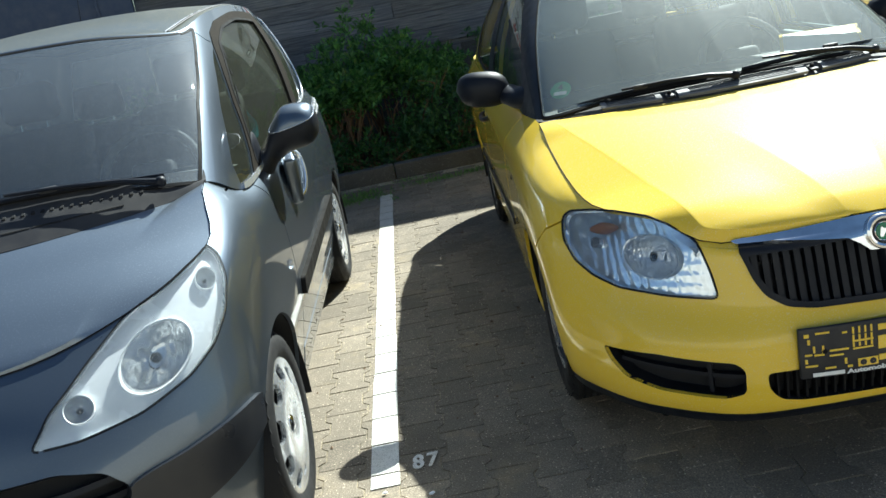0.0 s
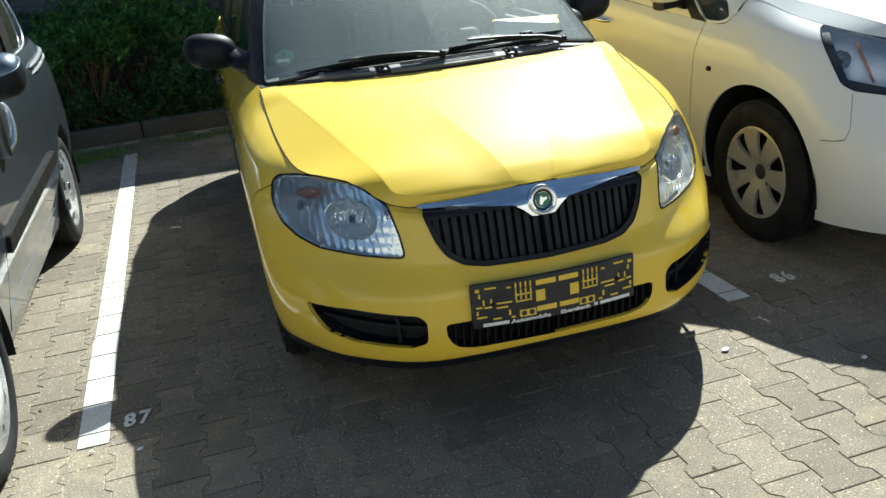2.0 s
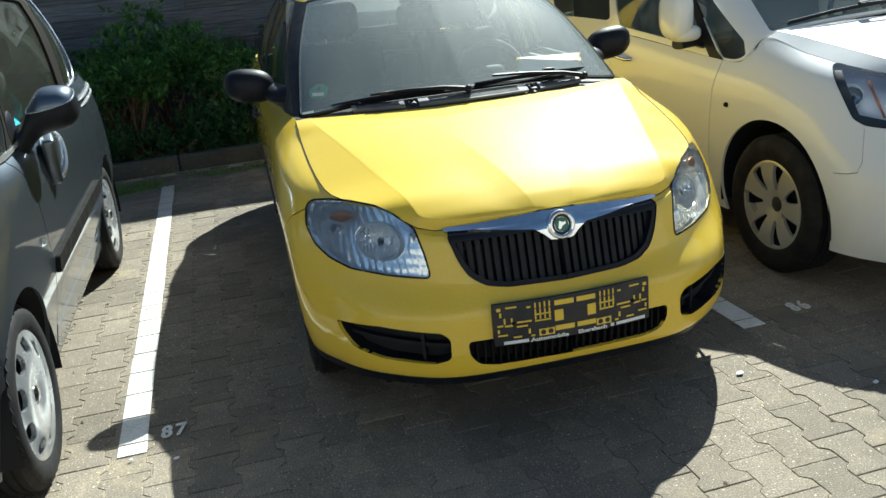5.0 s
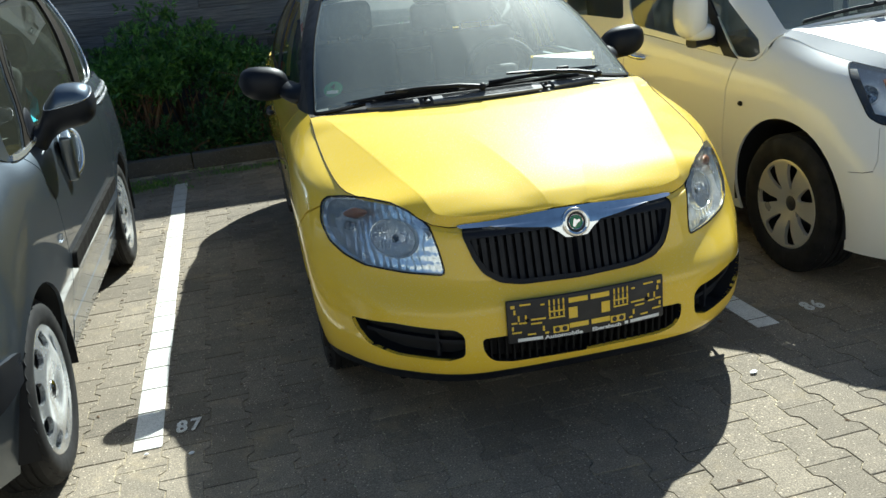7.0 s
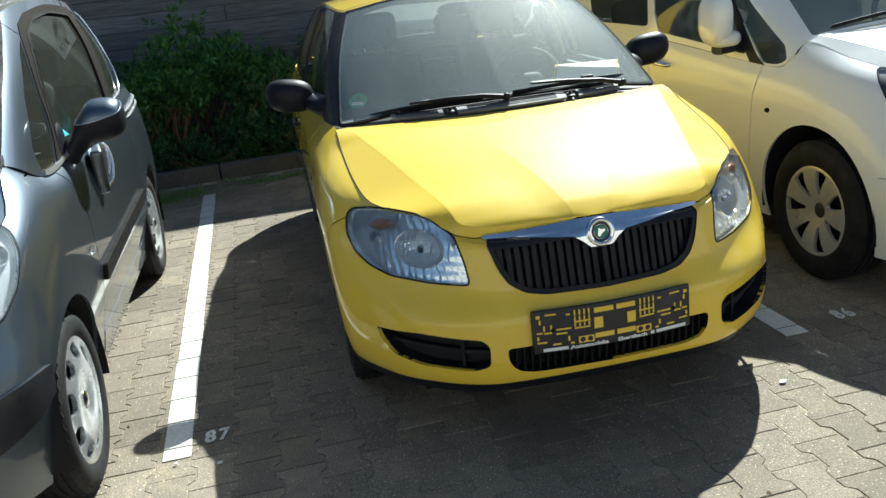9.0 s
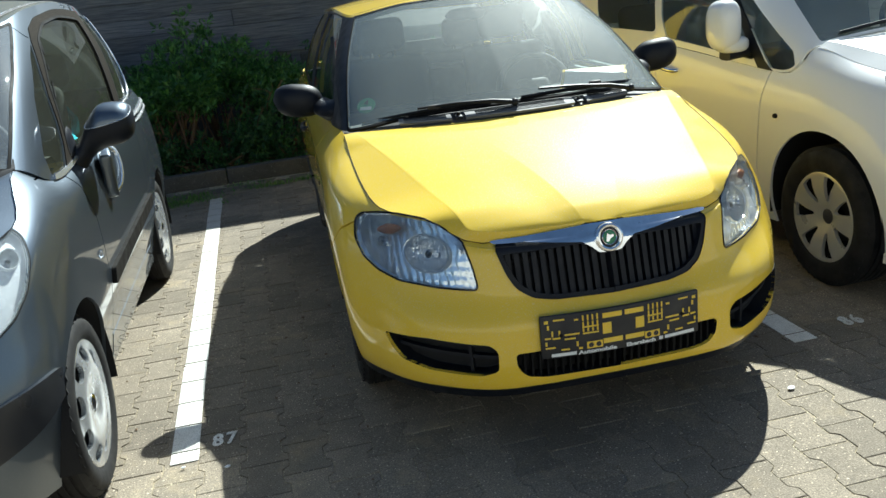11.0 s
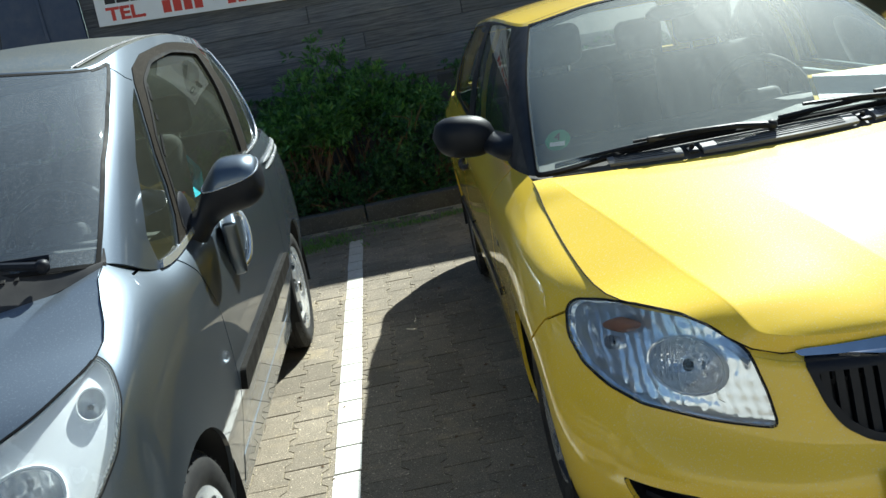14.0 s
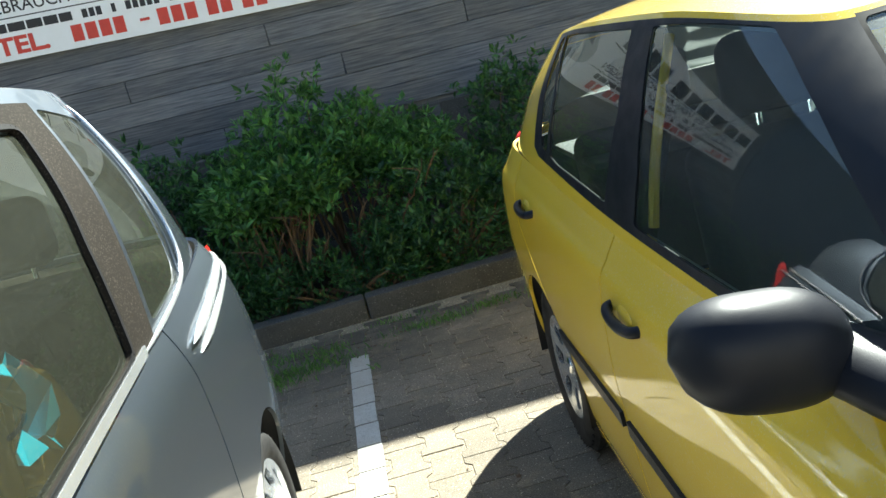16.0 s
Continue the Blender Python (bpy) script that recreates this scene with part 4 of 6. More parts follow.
badge = new("badge")
badge.parent = hatch
badge.matrix_local = pose(0, .066, .688, -14, 0, 0)
part("ring", lathe([(.030, .004), (.0325, .008), (.038, .009), (.0435, .006), (.046, .0), (.046, -.012)], 40, pose(0, 0, 0, 90, 0, 0)), CHROME, badge)
part("disc", lathe([(.0005, .004), (.031, .004), (.031, -.004)], 32, pose(0, 0, 0, 90, 0, 0)), INK, badge)
part("field", lathe([(.0005, .0052), (.020, .0050), (.0215, .0035)], 32, pose(0, 0, 0, 90, 0, 0)), plain("green_emblem", (.015, .17, .075), .22), badge, "plain green disc")
part("emblem", slab(rounded([(-.013, -.012), (-.006, -.015), (.002, -.004), (.013, .001), (.012, .008), (.001, .006), (-.007, .013), (-.010, .003)], .003), .002, None, pose(0, -.0068, 0)), CHROME, badge, "plain bright shape on the green disc")
part("inner_ring", lathe([(.0215, .0045), (.0228, .0058), (.0242, .0045)], 32, pose(0, 0, 0, 90, 0, 0)), CHROME, badge)

plate = new("plate_holder")
plate.parent = hatch
tagged(plate, "empty black number plate holder")
plate.matrix_local = pose(0, -.012, .418, 0, 0, 0)


def bent(bm, r=1.6):
    for v in bm.verts:
        v.co.y += v.co.x ** 2 / (2 * r)
    return bm


bm = box(.522, .014, .142, .005, (0, 0, 0), 2)
bmesh.ops.subdivide_edges(bm, edges=[e for e in bm.edges if abs(e.verts[0].co.x - e.verts[1].co.x) > .1], cuts=9)
part("frame_plate", bent(bm), MATT, plate)
# yellow shows through the holder's windows
windows = [(-.036, .050, .062, .016), (.036, .050, .062, .016), (-.036, -.034, .062, .016), (.036, -.034, .062, .016), (-.054, .008, .028, .036), (.054, .008, .028, .036), (-.095, -.040, .050, .022), (.095, -.040, .050, .022)]
for s in (-1, 1):
    windows += [(s * x, z, .0045, h) for x in (.084, .099, .114, .129) for z, h in ((.052, .018), (.032, .014), (.012, .012))]
    windows += [(s * .106, .022, .052, .0045), (s * .106, .001, .050, .0045), (s * .165, .004, .046, .005), (s * .172, -.010, .034, .005), (s * .204, .010, .005, .022), (s * .214, -.004, .024, .005), (s * .226, .012, .005, .018), (s * .240, -.002, .018, .005), (s * .238, .034, .006, .014), (s * .204, .056, .034, .005), (s * .243, .052, .012, .010), (s * .150, .050, .012, .005), (s * .234, -.034, .030, .005), (s * .246, -.020, .006, .012), (s * .150, -.030, .006, .016), (s * .188, -.044, .026, .005), (s * .140, -.046, .012, .006)]
for x, z, w, h in windows:
    part("window", bent(box(w, .003, h, 0, (x, -.0075, z), 1)), YELLOW, plate)
for s in (-1, 1):
    for k in (-1, 1):
        part("clip_hole", bent(lathe([(.0005, .0015), (.008, .0012), (.0085, 0)], 12, pose(s * .095 + k * .012, -.0088, -.040, 90, 0, 0))), MATT, plate)
    part("screw", lathe([(.0005, .004), (.006, .003), (.007, 0)], 12, pose(s * .2, -.0075 + .0125, .004, 90, 0, 0)), GREYTRIM, plate)
for x0, w in ((-.232, .078), (.118, .012), (.138, .104)):
    part("writing_bar", bent(box(w, .002, .010, 0, (x0 + w / 2, -.0078, -.060), 1)), WHITEINK, plate)
lettering("Automobile", .0165, plate, WHITEINK, pose(-.148, -.0032, -.0655, 90, 0, -2.7), "lettering", stretch=1.55, bold=.0006)
lettering("Ebersbach", .0165, plate, WHITEINK, pose(.006, -.0088, -.0655, 90, 0, 1.4), "lettering", stretch=1.45, bold=.0006)

# cowl, wipers
rear_line = sorted(row[-1] for row in lid_rows)
hood_end = [(x, float(np.interp(x, [p[0] for p in rear_line], [p[1] for p in rear_line])), float(np.interp(x, [p[0] for p in rear_line], [p[2] for p in rear_line]))) for x in [edge[-1][0] * k for k in (1, .85, .7, .5, .3, .15, 0)]]
glass_end = [tuple(p) for p in pchip(BASE[:3], 12)[::-2]]
cowl = skin([[(x, y - .004, z - .006) for x, y, z in hood_end], [((a[0] + b[0]) / 2, (a[1] + b[1]) / 2, (a[2] + b[2]) / 2 - .012) for a, b in zip(hood_end, glass_end)], [(x, y + .02, z - .006) for x, y, z in glass_end]], 40, 8, (0, 1.0, 0))
skin_part("cowl", both(cowl), LOUVRE, hatch, "black plastic cowl below the windscreen")
for s in (-1, 1):
    n = new("washer_nozzle")
    n.parent = hatch
    n.matrix_local = pose(s * .25, .972, .981, 10, 0, 0)
    part("base", box(.030, .055, .010, .004), BLACK, n)
    part("jet", lathe([(.0005, .014), (.006, .012), (.008, 0)], 12, pose(0, 0, .003)), GREYTRIM, n)
VENT = plastic("grey_vent_panel", (0.17, 0.17, 0.172), 0.55, 600.0, 0.25, 0.12)
for x0, x1 in ((-.480, -.280), (-.225, .225), (.280, .480)):
    v = new("cowl_vent")
    v.parent = hatch
    line = lambda x, k: (x, .919 + .20 * (abs(x) / .702) ** 2 + (.050 - .062 * abs(x) ** 2) * k, .978 - .008 * (abs(x) / .702) ** 2 + .016 * k + .004 * math.sin(math.pi * k))
    xs = np.linspace(x0, x1, 12)
    skin_part("panel", skin([[line(x, k) for x in xs] for k in (0, .5, 1)], 24, 6, (0, 1.0, 0)), VENT, v, "", .012)
    for k in (.2, .36, .52, .68, .84):
        part("slot", tube([tuple(np.array(line(x, k)) + (0, 0, .0004)) for x in xs[1:-1]], .0013, 5), CAVITY, v)


def screen_point(base, roof, x, s):
    """A place on the windscreen at sideways x and share s of its height."""
    a, b = pchip(base[:3], 40), pchip(roof[:3], 40)
    i = min(range(41), key=lambda k: abs((a[k] + (b[k] - a[k]) * s)[0] - abs(x)))
    p = a[i] + (b[i] - a[i]) * s
    return Vector((x, p[1], p[2]))


def wiper(parent, base, roof, pivot, knee, tips, lift=.022):
    w = new("wiper")
    w.parent = parent
    pts = [screen_point(base, roof, x, s) + Vector((0, -lift * 1.1, lift * 1.1)) for x, s in (pivot, knee)]
    a, b = pts
    part("arm", tube([a, a.lerp(b, .25) + Vector((0, -.012, .012)), a.lerp(b, .6) + Vector((0, -.010, .012)), b], [.011, .009, .006, .005], 8), BLACK, w)
    part("pivot_cap", blob([((a[0] + .016 * k, a[1], a[2]), .016 * math.sqrt(1.02 - k * k), .016 * math.sqrt(1.02 - k * k)) for k in np.linspace(-1, 1, 7)], 12), BLACK, w)
    line = [screen_point(base, roof, tips[0][0] + (tips[1][0] - tips[0][0]) * t, tips[0][1] + (tips[1][1] - tips[0][1]) * t) + Vector((0, -lift * .55, lift * .55)) for t in np.linspace(0, 1, 12)]
    part("blade", tube(line, .006, 6), BLACK, w)
    part("rubber_edge", tube([p + Vector((0, .008, -.008)) for p in line], .004, 6), RUBBER, w)
    c = line[6]
    part("clip", box(.05, .018, .016, .004, tuple(c + Vector((0, -.008, .010)))), MATT, w)


wiper(hatch, BASE, ROOF, (-.02, -.03), (-.40, .02), ((-.62, .005), (-.10, .02)), .016)
wiper(hatch, BASE, ROOF, (.50, -.03), (.10, .045), ((.02, .015), (.62, .055)), .016)


def door_mirror(parent, s, base, centre, half, shell, label, foot_r):
    """A rounded door mirror on a foot; half: half sizes across, deep, high."""
    mir = new("door_mirror")
    mir.parent = parent
    tagged(mir, label)
    cx, cy, cz = centre
    secs = []
    for k in np.linspace(-1, 1, 17):
        r = (1 - abs(k) ** 2.8) ** (1 / 2.1)
        secs.append(((s * (cx + half[0] * k), cy + .012 * k * k, cz + .012 * k), max(.004, half[1] * r), max(.004, half[2] * r)))
    part("shell", blob(secs, 36, None, 2.2), shell, mir)
    bx, by, bz = base
    foot = pchip([(s * bx, by, bz), (s * (bx + .03), by + .004, bz + .004), (s * (cx - half[0] * .75), cy + .02, cz - half[2] * .45), (s * (cx - half[0] * .3), cy + .015, cz - half[2] * .3)], 12)
    part("foot", tube(foot, foot_r, 20, None, .72), shell, mir)
    part("mirror_glass", slab(rounded([(-half[0] * .70, -half[2] * .62), (half[0] * .70, -half[2] * .60), (half[0] * .70, half[2] * .62), (-half[0] * .68, half[2] * .64)], .03), .004, None, pose(s * cx, cy + half[1] * .86, cz)), CHROME, mir)
    return mir


for s in (-1, 1):
    door_mirror(hatch, s, (.685, 1.44, 1.005), (.848, 1.535, 1.058), (.110, .064, .073), BLACK, "black plastic door mirror", [.090, .082, .074, .067, .061, .057, .055, .055, .055, .054, .052, .048, .042])
    part("side_indicator", blob([((s * (.812 + .004 * k), 1.235, .742), .022 * math.sqrt(1 - (k / 4) ** 2), .013 * math.sqrt(1 - (k / 4) ** 2)) for k in range(4)], 14), MATT, hatch, "small dark side indicator")
    part("tail_lamp", blob([((s * (.672 + .02 * k), 3.835 - .012 * k, .93), .05 * math.sqrt(1.02 - (k / 2.2) ** 2), .11 * math.sqrt(1.02 - (k / 2.2) ** 2)) for k in np.linspace(-2, 2, 7)], 14), RED, hatch, "red tail lamp")

# cabin
def seat(parent, x, y, z, cloth, back=.62, wide=.50, head=True):
    st = new("seat")
    st.parent = parent
    st.matrix_local = pose(x, y, z)
    part("cushion", box(wide, .50, .16, .05, (0, 0, .08), 4), cloth, st)
    part("backrest", box(wide * .96, .13, back, .055, (0, .30, .16 + back / 2), 4, None, pose(0, 0, 0, -12, 0, 0)), cloth, st)
    if head:
        part("headrest", box(.26, .10, .18, .045, (0, .38, .27 + back), 4), cloth, st)
        for k in (-1, 1):
            part("headrest_post", tube([(k * .06, .36, .10 + back), (k * .06, .375, .22 + back)], .007, 8), CHROME, st)
    return st


def steering_wheel(parent, x, y, z):
    w = new("steering_wheel")
    w.parent = parent
    w.matrix_local = pose(x, y, z, 64, 0, 0)
    part("ring", tube([(.185 * math.cos(a), .185 * math.sin(a), 0) for a in np.linspace(0, 2 * math.pi, 32, endpoint=False)], .016, 10, None, 1.0, True), DASH, w)
    part("boss", box(.17, .13, .05, .03, (0, 0, -.02), 3), DASH, w)
    for a in (0, 180, 270):
        part("spoke", box(.12, .035, .02, .008, (.115, 0, -.01), 2, None, None), DASH, w, "", pose(0, 0, 0, 0, 0, a))


def dashboard(parent, y0, y1, z, half):
    bm = bmesh.new()
    prof = [(y0, z - .02), (y0 + .10, z), ((y0 + y1) / 2, z + .012), (y1 - .06, z), (y1, z - .05), (y1 - .03, z - .16), (y1 + .01, z - .34), (y0, z - .34)]
    rows = [[bm.verts.new((half * k, y + .10 * (abs(k) ** 3) * (1 if i < 2 else .2), zz - .02 * k ** 4)) for i, (y, zz) in enumerate(prof)] for k in np.linspace(-1, 1, 17)]
    for a, b in zip(rows, rows[1:]):
        for i in range(len(prof)):
            j = (i + 1) % len(prof)
            bm.faces.new((a[i], a[j], b[j], b[i]))
    bmesh.ops.recalc_face_normals(bm, faces=bm.faces[:])
    return part("dashboard", bm, DASH, parent)


def cabin(parent, dash, seats, wheel_at, floor, cloth):
    dashboard(parent, *dash)
    part("cabin_floor", box(*floor[:3], .02, floor[3:]), CAVITY, parent)
    for s in seats:
        seat(parent, *s[:3], cloth, *s[3:])
    steering_wheel(parent, *wheel_at)


cabin(hatch, (1.02, 1.76, .960, .66), [(-.34, 2.05, .36), (.34, 2.05, .36), (-.30, 3.0, .38, .52, .62), (.32, 3.0, .38, .52, .62)], (.34, 1.84, .93), (1.36, 2.5, .06, 0, 2.3, .30), CLOTH)
part("parcel_shelf", box(1.18, .56, .025, .01, (0, 3.44, .975)), DASH, hatch, "dark parcel shelf")
part("tailgate_trim", box(1.14, .03, .15, .012, (0, 3.775, 1.045), 2, None, pose(0, 0, 0, -14, 0, 0)), DASH, hatch)
part("inner_mirror", blob([((.10 * k, 1.78, 1.335), .018 * math.sqrt(1.03 - k ** 4), .030 * math.sqrt(1.03 - k ** 4)) for k in np.linspace(-1, 1, 9)], 14), BLACK, hatch)
for s in (-1, 1):
    part("door_card", box(.03, 1.02, .52, .012, (s * .712, 1.90, .715), 2), DOORCARD, hatch, "pale grey inner door panel")
    part("belt_pillar", box(.05, .12, .40, .02, (s * .665, 2.42, 1.09), 2, None, pose(0, 0, 0, 0, -s * 18, 0)), GREYTRIM, hatch)
for s in (-1, 1):
    part("inner_pillar_edge", tube(pchip([(s * .562, 2.435, 1.365), (s * .642, 2.350, 1.22), (s * .682, 2.322, 1.11), (s * .706, 2.312, 1.0)], 10), .011, 8), YELLOW, hatch, "body-coloured inner edge of the door pillar")
paper = empty("price_sheet", hatch.matrix_world @ pose(.50, 1.44, 1.006, 10, 0, -22), "white paper sheets with a yellow border lying on the dashboard", "paper")
part("sheet", box(.27, .27, .003, .001), PAPER, paper)
part("border", box(.30, .30, .002, .001, (.0, .004, -.003)), YELLOW, paper, "yellow border")
p = screen_point(BASE, ROOF, -.585, .16)
stick = empty("emission_sticker", hatch.matrix_world @ Matrix.Translation(p + Vector((0.004, .012, -.006))) @ pose(0, 0, 0, -48, 0, -24), "round green emission sticker inside the windscreen", "sticker")
part("disc", lathe([(.0005, 0), (.040, 0), (.040, -.001)], 36, pose(0, 0, 0, 90, 0, 0)), STICKER, stick)
part("white_field", box(.048, .0012, .016, 0, (0, -.001, -.016), 1), PAPER, stick)
lettering("4", .042, stick, INK, pose(-.012, -.0012, -.002, 90, 0, 0), "numeral")
part("roof_aerial", tube(pchip([(0, 3.35, 1.44), (0, 3.38, 1.48), (0, 3.50, 1.66)], 8), [.010, .007, .004, .003, .003, .003, .003, .002, .002], 8), BLACK, hatch, "thin black roof aerial")

def underbody(parent, half, y0, y1, axles, z, top, cowl_y):
    """Floor pan, engine block-out and bulkhead, so that no light falls through the car."""
    u = new("underbody")
    u.parent = parent
    part("floor_pan", box(half * 2, y1 - y0 - .2, .03, .01, (0, (y0 + y1) / 2, z)), CAVITY, u)
    part("engine_bay", box(.90, cowl_y - .42, top - z, .03, (0, (cowl_y + .30) / 2 + .06, (top + z) / 2)), CAVITY, u)
    part("bulkhead", box(half * 1.8, .04, top + .14 - z, .01, (0, cowl_y + .06, (top + .14 + z) / 2)), CAVITY, u)
    for y in axles:
        part("axle", tube([(-half, y, .29), (half, y, .29)], .045, 12), CAVITY, u)


underbody(hatch, .58, .12, 3.9, (.84, 3.30), .20, .68, 1.02)

# ---- slate grey one-box car ----
onebox = empty("compact_car", pose(-0.995, -0.742, 0, 0, 0, -0.6), "parked dusty slate grey metallic compact car", "car", "parked cars")
FLANK2 = [
    [(0, .07, .20), (.35, .09, .20), (.60, .20, .20), (.73, .36, .20), (.785, .48, .20), (.786, .72, .20), (.770, 1.2, .20), (.768, 2.2, .20), (.775, 3.03, .21), (.74, 3.5, .25), (.4, 3.69, .27), (0, 3.70, .27)],
    [(0, .02, .34), (.35, .045, .34), (.62, .17, .345), (.76, .33, .35), (.81, .47, .36), (.818, .72, .37), (.799, 1.2, .34), (.797, 2.2, .34), (.806, 3.03, .36), (.78, 3.52, .38), (.4, 3.72, .40), (0, 3.73, .40)],
    [(0, .01, .50), (.36, .045, .50), (.62, .17, .51), (.775, .34, .53), (.826, .50, .56), (.838, .72, .60), (.838, 1.2, .56), (.838, 2.2, .56), (.838, 3.03, .58), (.80, 3.54, .58), (.4, 3.72, .60), (0, 3.73, .60)],
    [(0, .06, .62), (.36, .10, .63), (.61, .21, .65), (.765, .38, .68), (.818, .53, .73), (.836, .76, .79), (.842, 1.2, .76), (.843, 2.2, .77), (.84, 3.03, .78), (.79, 3.52, .80), (.4, 3.69, .80), (0, 3.70, .80)],
    [(0, .12, .73), (.35, .165, .73), (.60, .275, .755), (.745, .41, .815), (.800, .55, .88), (.812, .80, .95), (.826, 1.15, .92), (.834, 2.2, .95), (.825, 3.03, .96), (.77, 3.47, .97), (.4, 3.66, .97), (0, 3.67, .97)],
    [(0, .19, .80), (.33, .25, .812), (.55, .355, .858), (.69, .465, .912), (.755, .60, .965), (.722, .80, 1.075), (.782, 1.12, .990), (.803, 2.2, 1.065), (.785, 3.03, 1.075), (.72, 3.45, 1.08), (.4, 3.58, 1.08), (0, 3.60, 1.08)],
]
flank = skin(FLANK2, 132, 48, (0, 1.9, 0.5))
on_side = lambda v: v[0] > .6 and v[6] > 3.6
HEADLAMP2 = rounded([(.47, .655), (.56, .715), (.74, .790), (.92, .858), (1.10, .905), (1.24, .945), (1.30, .955), (1.325, .930), (1.30, .870), (1.225, .790), (1.13, .735), (1.00, .695), (.80, .662), (.60, .650)], .02)
lamp2, flank = cut(flank, HEADLAMP2, round_view, near)
INTAKE = rounded([(-.01, .385), (.46, .400), (.52, .455), (.55, .520), (.50, .572), (.40, .600), (-.01, .600)], .02)
intake, flank = cut(flank, INTAKE, front_view, front_only)
BAND = curve2([(-.02, .315), (.30, .322), (.55, .352), (.80, .388), (1.05, .428), (1.215, .478)], 30) + curve2([(1.238, .555), (1.187, .560), (.90, .543), (.69, .528), (.56, .455), (.48, .400), (.30, .382), (-.02, .380)], 30)
band, flank = cut(flank, BAND, round_view, near)
for y in (.72, 3.035):
    flank = cut(flank, ring_points(y, .30, .345, 44), side_view)[1]
flank = groove(flank, [(1.235, .955), (1.28, 1.00), (1.36, 1.06), (1.50, 1.09)], round_view, near, .006)
flank = groove(flank, [(1.24, .25), (1.25, .55), (1.235, .80), (1.18, .93), (1.13, .99)], side_view, on_side, .007)
flank = groove(flank, [(1.24, .25), (2.50, .25), (2.60, .55), (2.60, .95), (2.58, 1.08)], side_view, on_side, .007)
flank = groove(flank, [(.86, 1.03), (1.08, 1.015)], side_view, on_side, .005)
door2, flank = cut(flank, [(1.24, .25), (2.50, .25), (2.60, .55), (2.60, .95), (2.58, 1.10), (1.13, 1.10), (1.13, .99), (1.18, .93), (1.235, .80), (1.25, .55)], side_view, on_side)
sill2, door2 = cut(door2, [(1.1, .2), (2.7, .2), (2.7, .335), (1.1, .335)], side_view)
skin_part("body_shell", both(flank), SLATE, onebox)
skin_part("bumper_band", both(raised(band, .016)), MOULDING, onebox, "dark grey bumper moulding", .03)
grille2 = skin_part("grille", both(raised(intake, -.06)), CAVITY, onebox, "black air intake below the bonnet")
skin_part("surround", both(edge_band(intake, .001, -.06)), BLACK, grille2, "", 0)
for k in range(3):
    z = .44 + .05 * k
    skin_part("slat", both(raised(cut(intake, [(-.01, z), (.56, z), (.56, z + .016), (-.01, z + .016)], front_view)[0], -.03)), BLACK, grille2, "", .025)
edge2 = pchip(FLANK2[-1], 132)
edge2 = edge2[(edge2[:, 1] <= .80) & (np.arange(len(edge2)) < 62)]
lid2_rows = creased_lid(edge2[::2], [(.19, .805), (.235, .842), (.30, .892), (.38, .945), (.46, .990), (.55, 1.035)], (.40, .437, .19), .40, 0.0)
lid2 = skin(lid2_rows, 50, 48, (0, 1.0, 0.3))
skin_part("bonnet", both(raised(lid2, 0.001)), LITFILMSLATE, onebox, "slate bonnet with dry dust marks, its paint paled for skylight")
shut_gap(onebox, edge2)
BASE2 = [(0, .715, 1.125), (.40, .735, 1.115), (.725, .825, 1.075), (.785, 1.10, .988), (.806, 1.9, 1.062), (.79, 2.9, 1.075), (.70, 3.42, 1.08), (.36, 3.55, 1.08), (0, 3.57, 1.08)]
ROOF2 = [(0, 1.26, 1.552), (.33, 1.285, 1.545), (.605, 1.42, 1.512), (.640, 1.75, 1.560), (.645, 2.3, 1.590), (.615, 2.98, 1.565), (.53, 3.30, 1.53), (.30, 3.40, 1.53), (0, 3.42, 1.54)]
house = skin(house_rows(BASE2, ROOF2, [(0, -.03, .02), (.01, -.03, .02), (.03, -.03, .015), (.03, -.03, .01), (.035, 0, .0), (.035, 0, 0), (.02, .02, 0), (.01, .03, 0), (0, .03, 0)]), 120, 30, (0, 2.2, 1.0))
screen2, house = cut(house, rounded([(-.1, .0), (1.90, .0), (1.93, .25), (2.0, .9), (2.18, 1.45), (2.40, 1.84), (2.44, 1.95), (-.1, 1.95)], .03), uv_view)
quarter2, house = cut(house, rounded([(2.62, .25), (2.80, .03), (3.12, .02), (3.13, .3), (3.07, .58), (2.96, .88), (2.90, 1.2), (2.88, 1.55), (2.74, 1.38), (2.58, .88)], .03), uv_view)
pane2, house = cut(house, rounded([(3.25, .10), (4.44, .08), (4.40, .86), (4.42, 1.68), (3.82, 1.74), (3.34, 1.71), (3.10, 1.54), (3.05, 1.0), (3.19, .42)], .06), uv_view)
rear2, house = cut(house, rounded([(4.62, .08), (5.00, .08), (5.09, .45), (5.07, 1.70), (4.66, 1.82)], .05), uv_view)
back2, house = cut(house, rounded([(6.2, .1), (8.1, .1), (8.1, 1.8), (6.25, 1.8)], .05), uv_view)
frame2, house = cut(house, [(3.15, -.05), (4.58, -.05), (4.62, 1.86), (3.8, 1.88), (3.2, 1.85), (2.95, 1.74), (2.90, 1.58), (2.92, 1.2), (2.98, .88), (3.09, .58), (3.15, .3)], uv_view)
house = groove(house, [(2.45, 1.88), (2.6, 1.78), (2.75, 1.68), (2.88, 1.62)], uv_view, None, .012)
skin_part("pillar_frame", both(house), SLATE, onebox)
skin_part("screen_seal", both(edge_strip(screen2, .009, .0015)), RUBBER, onebox, "", .003)
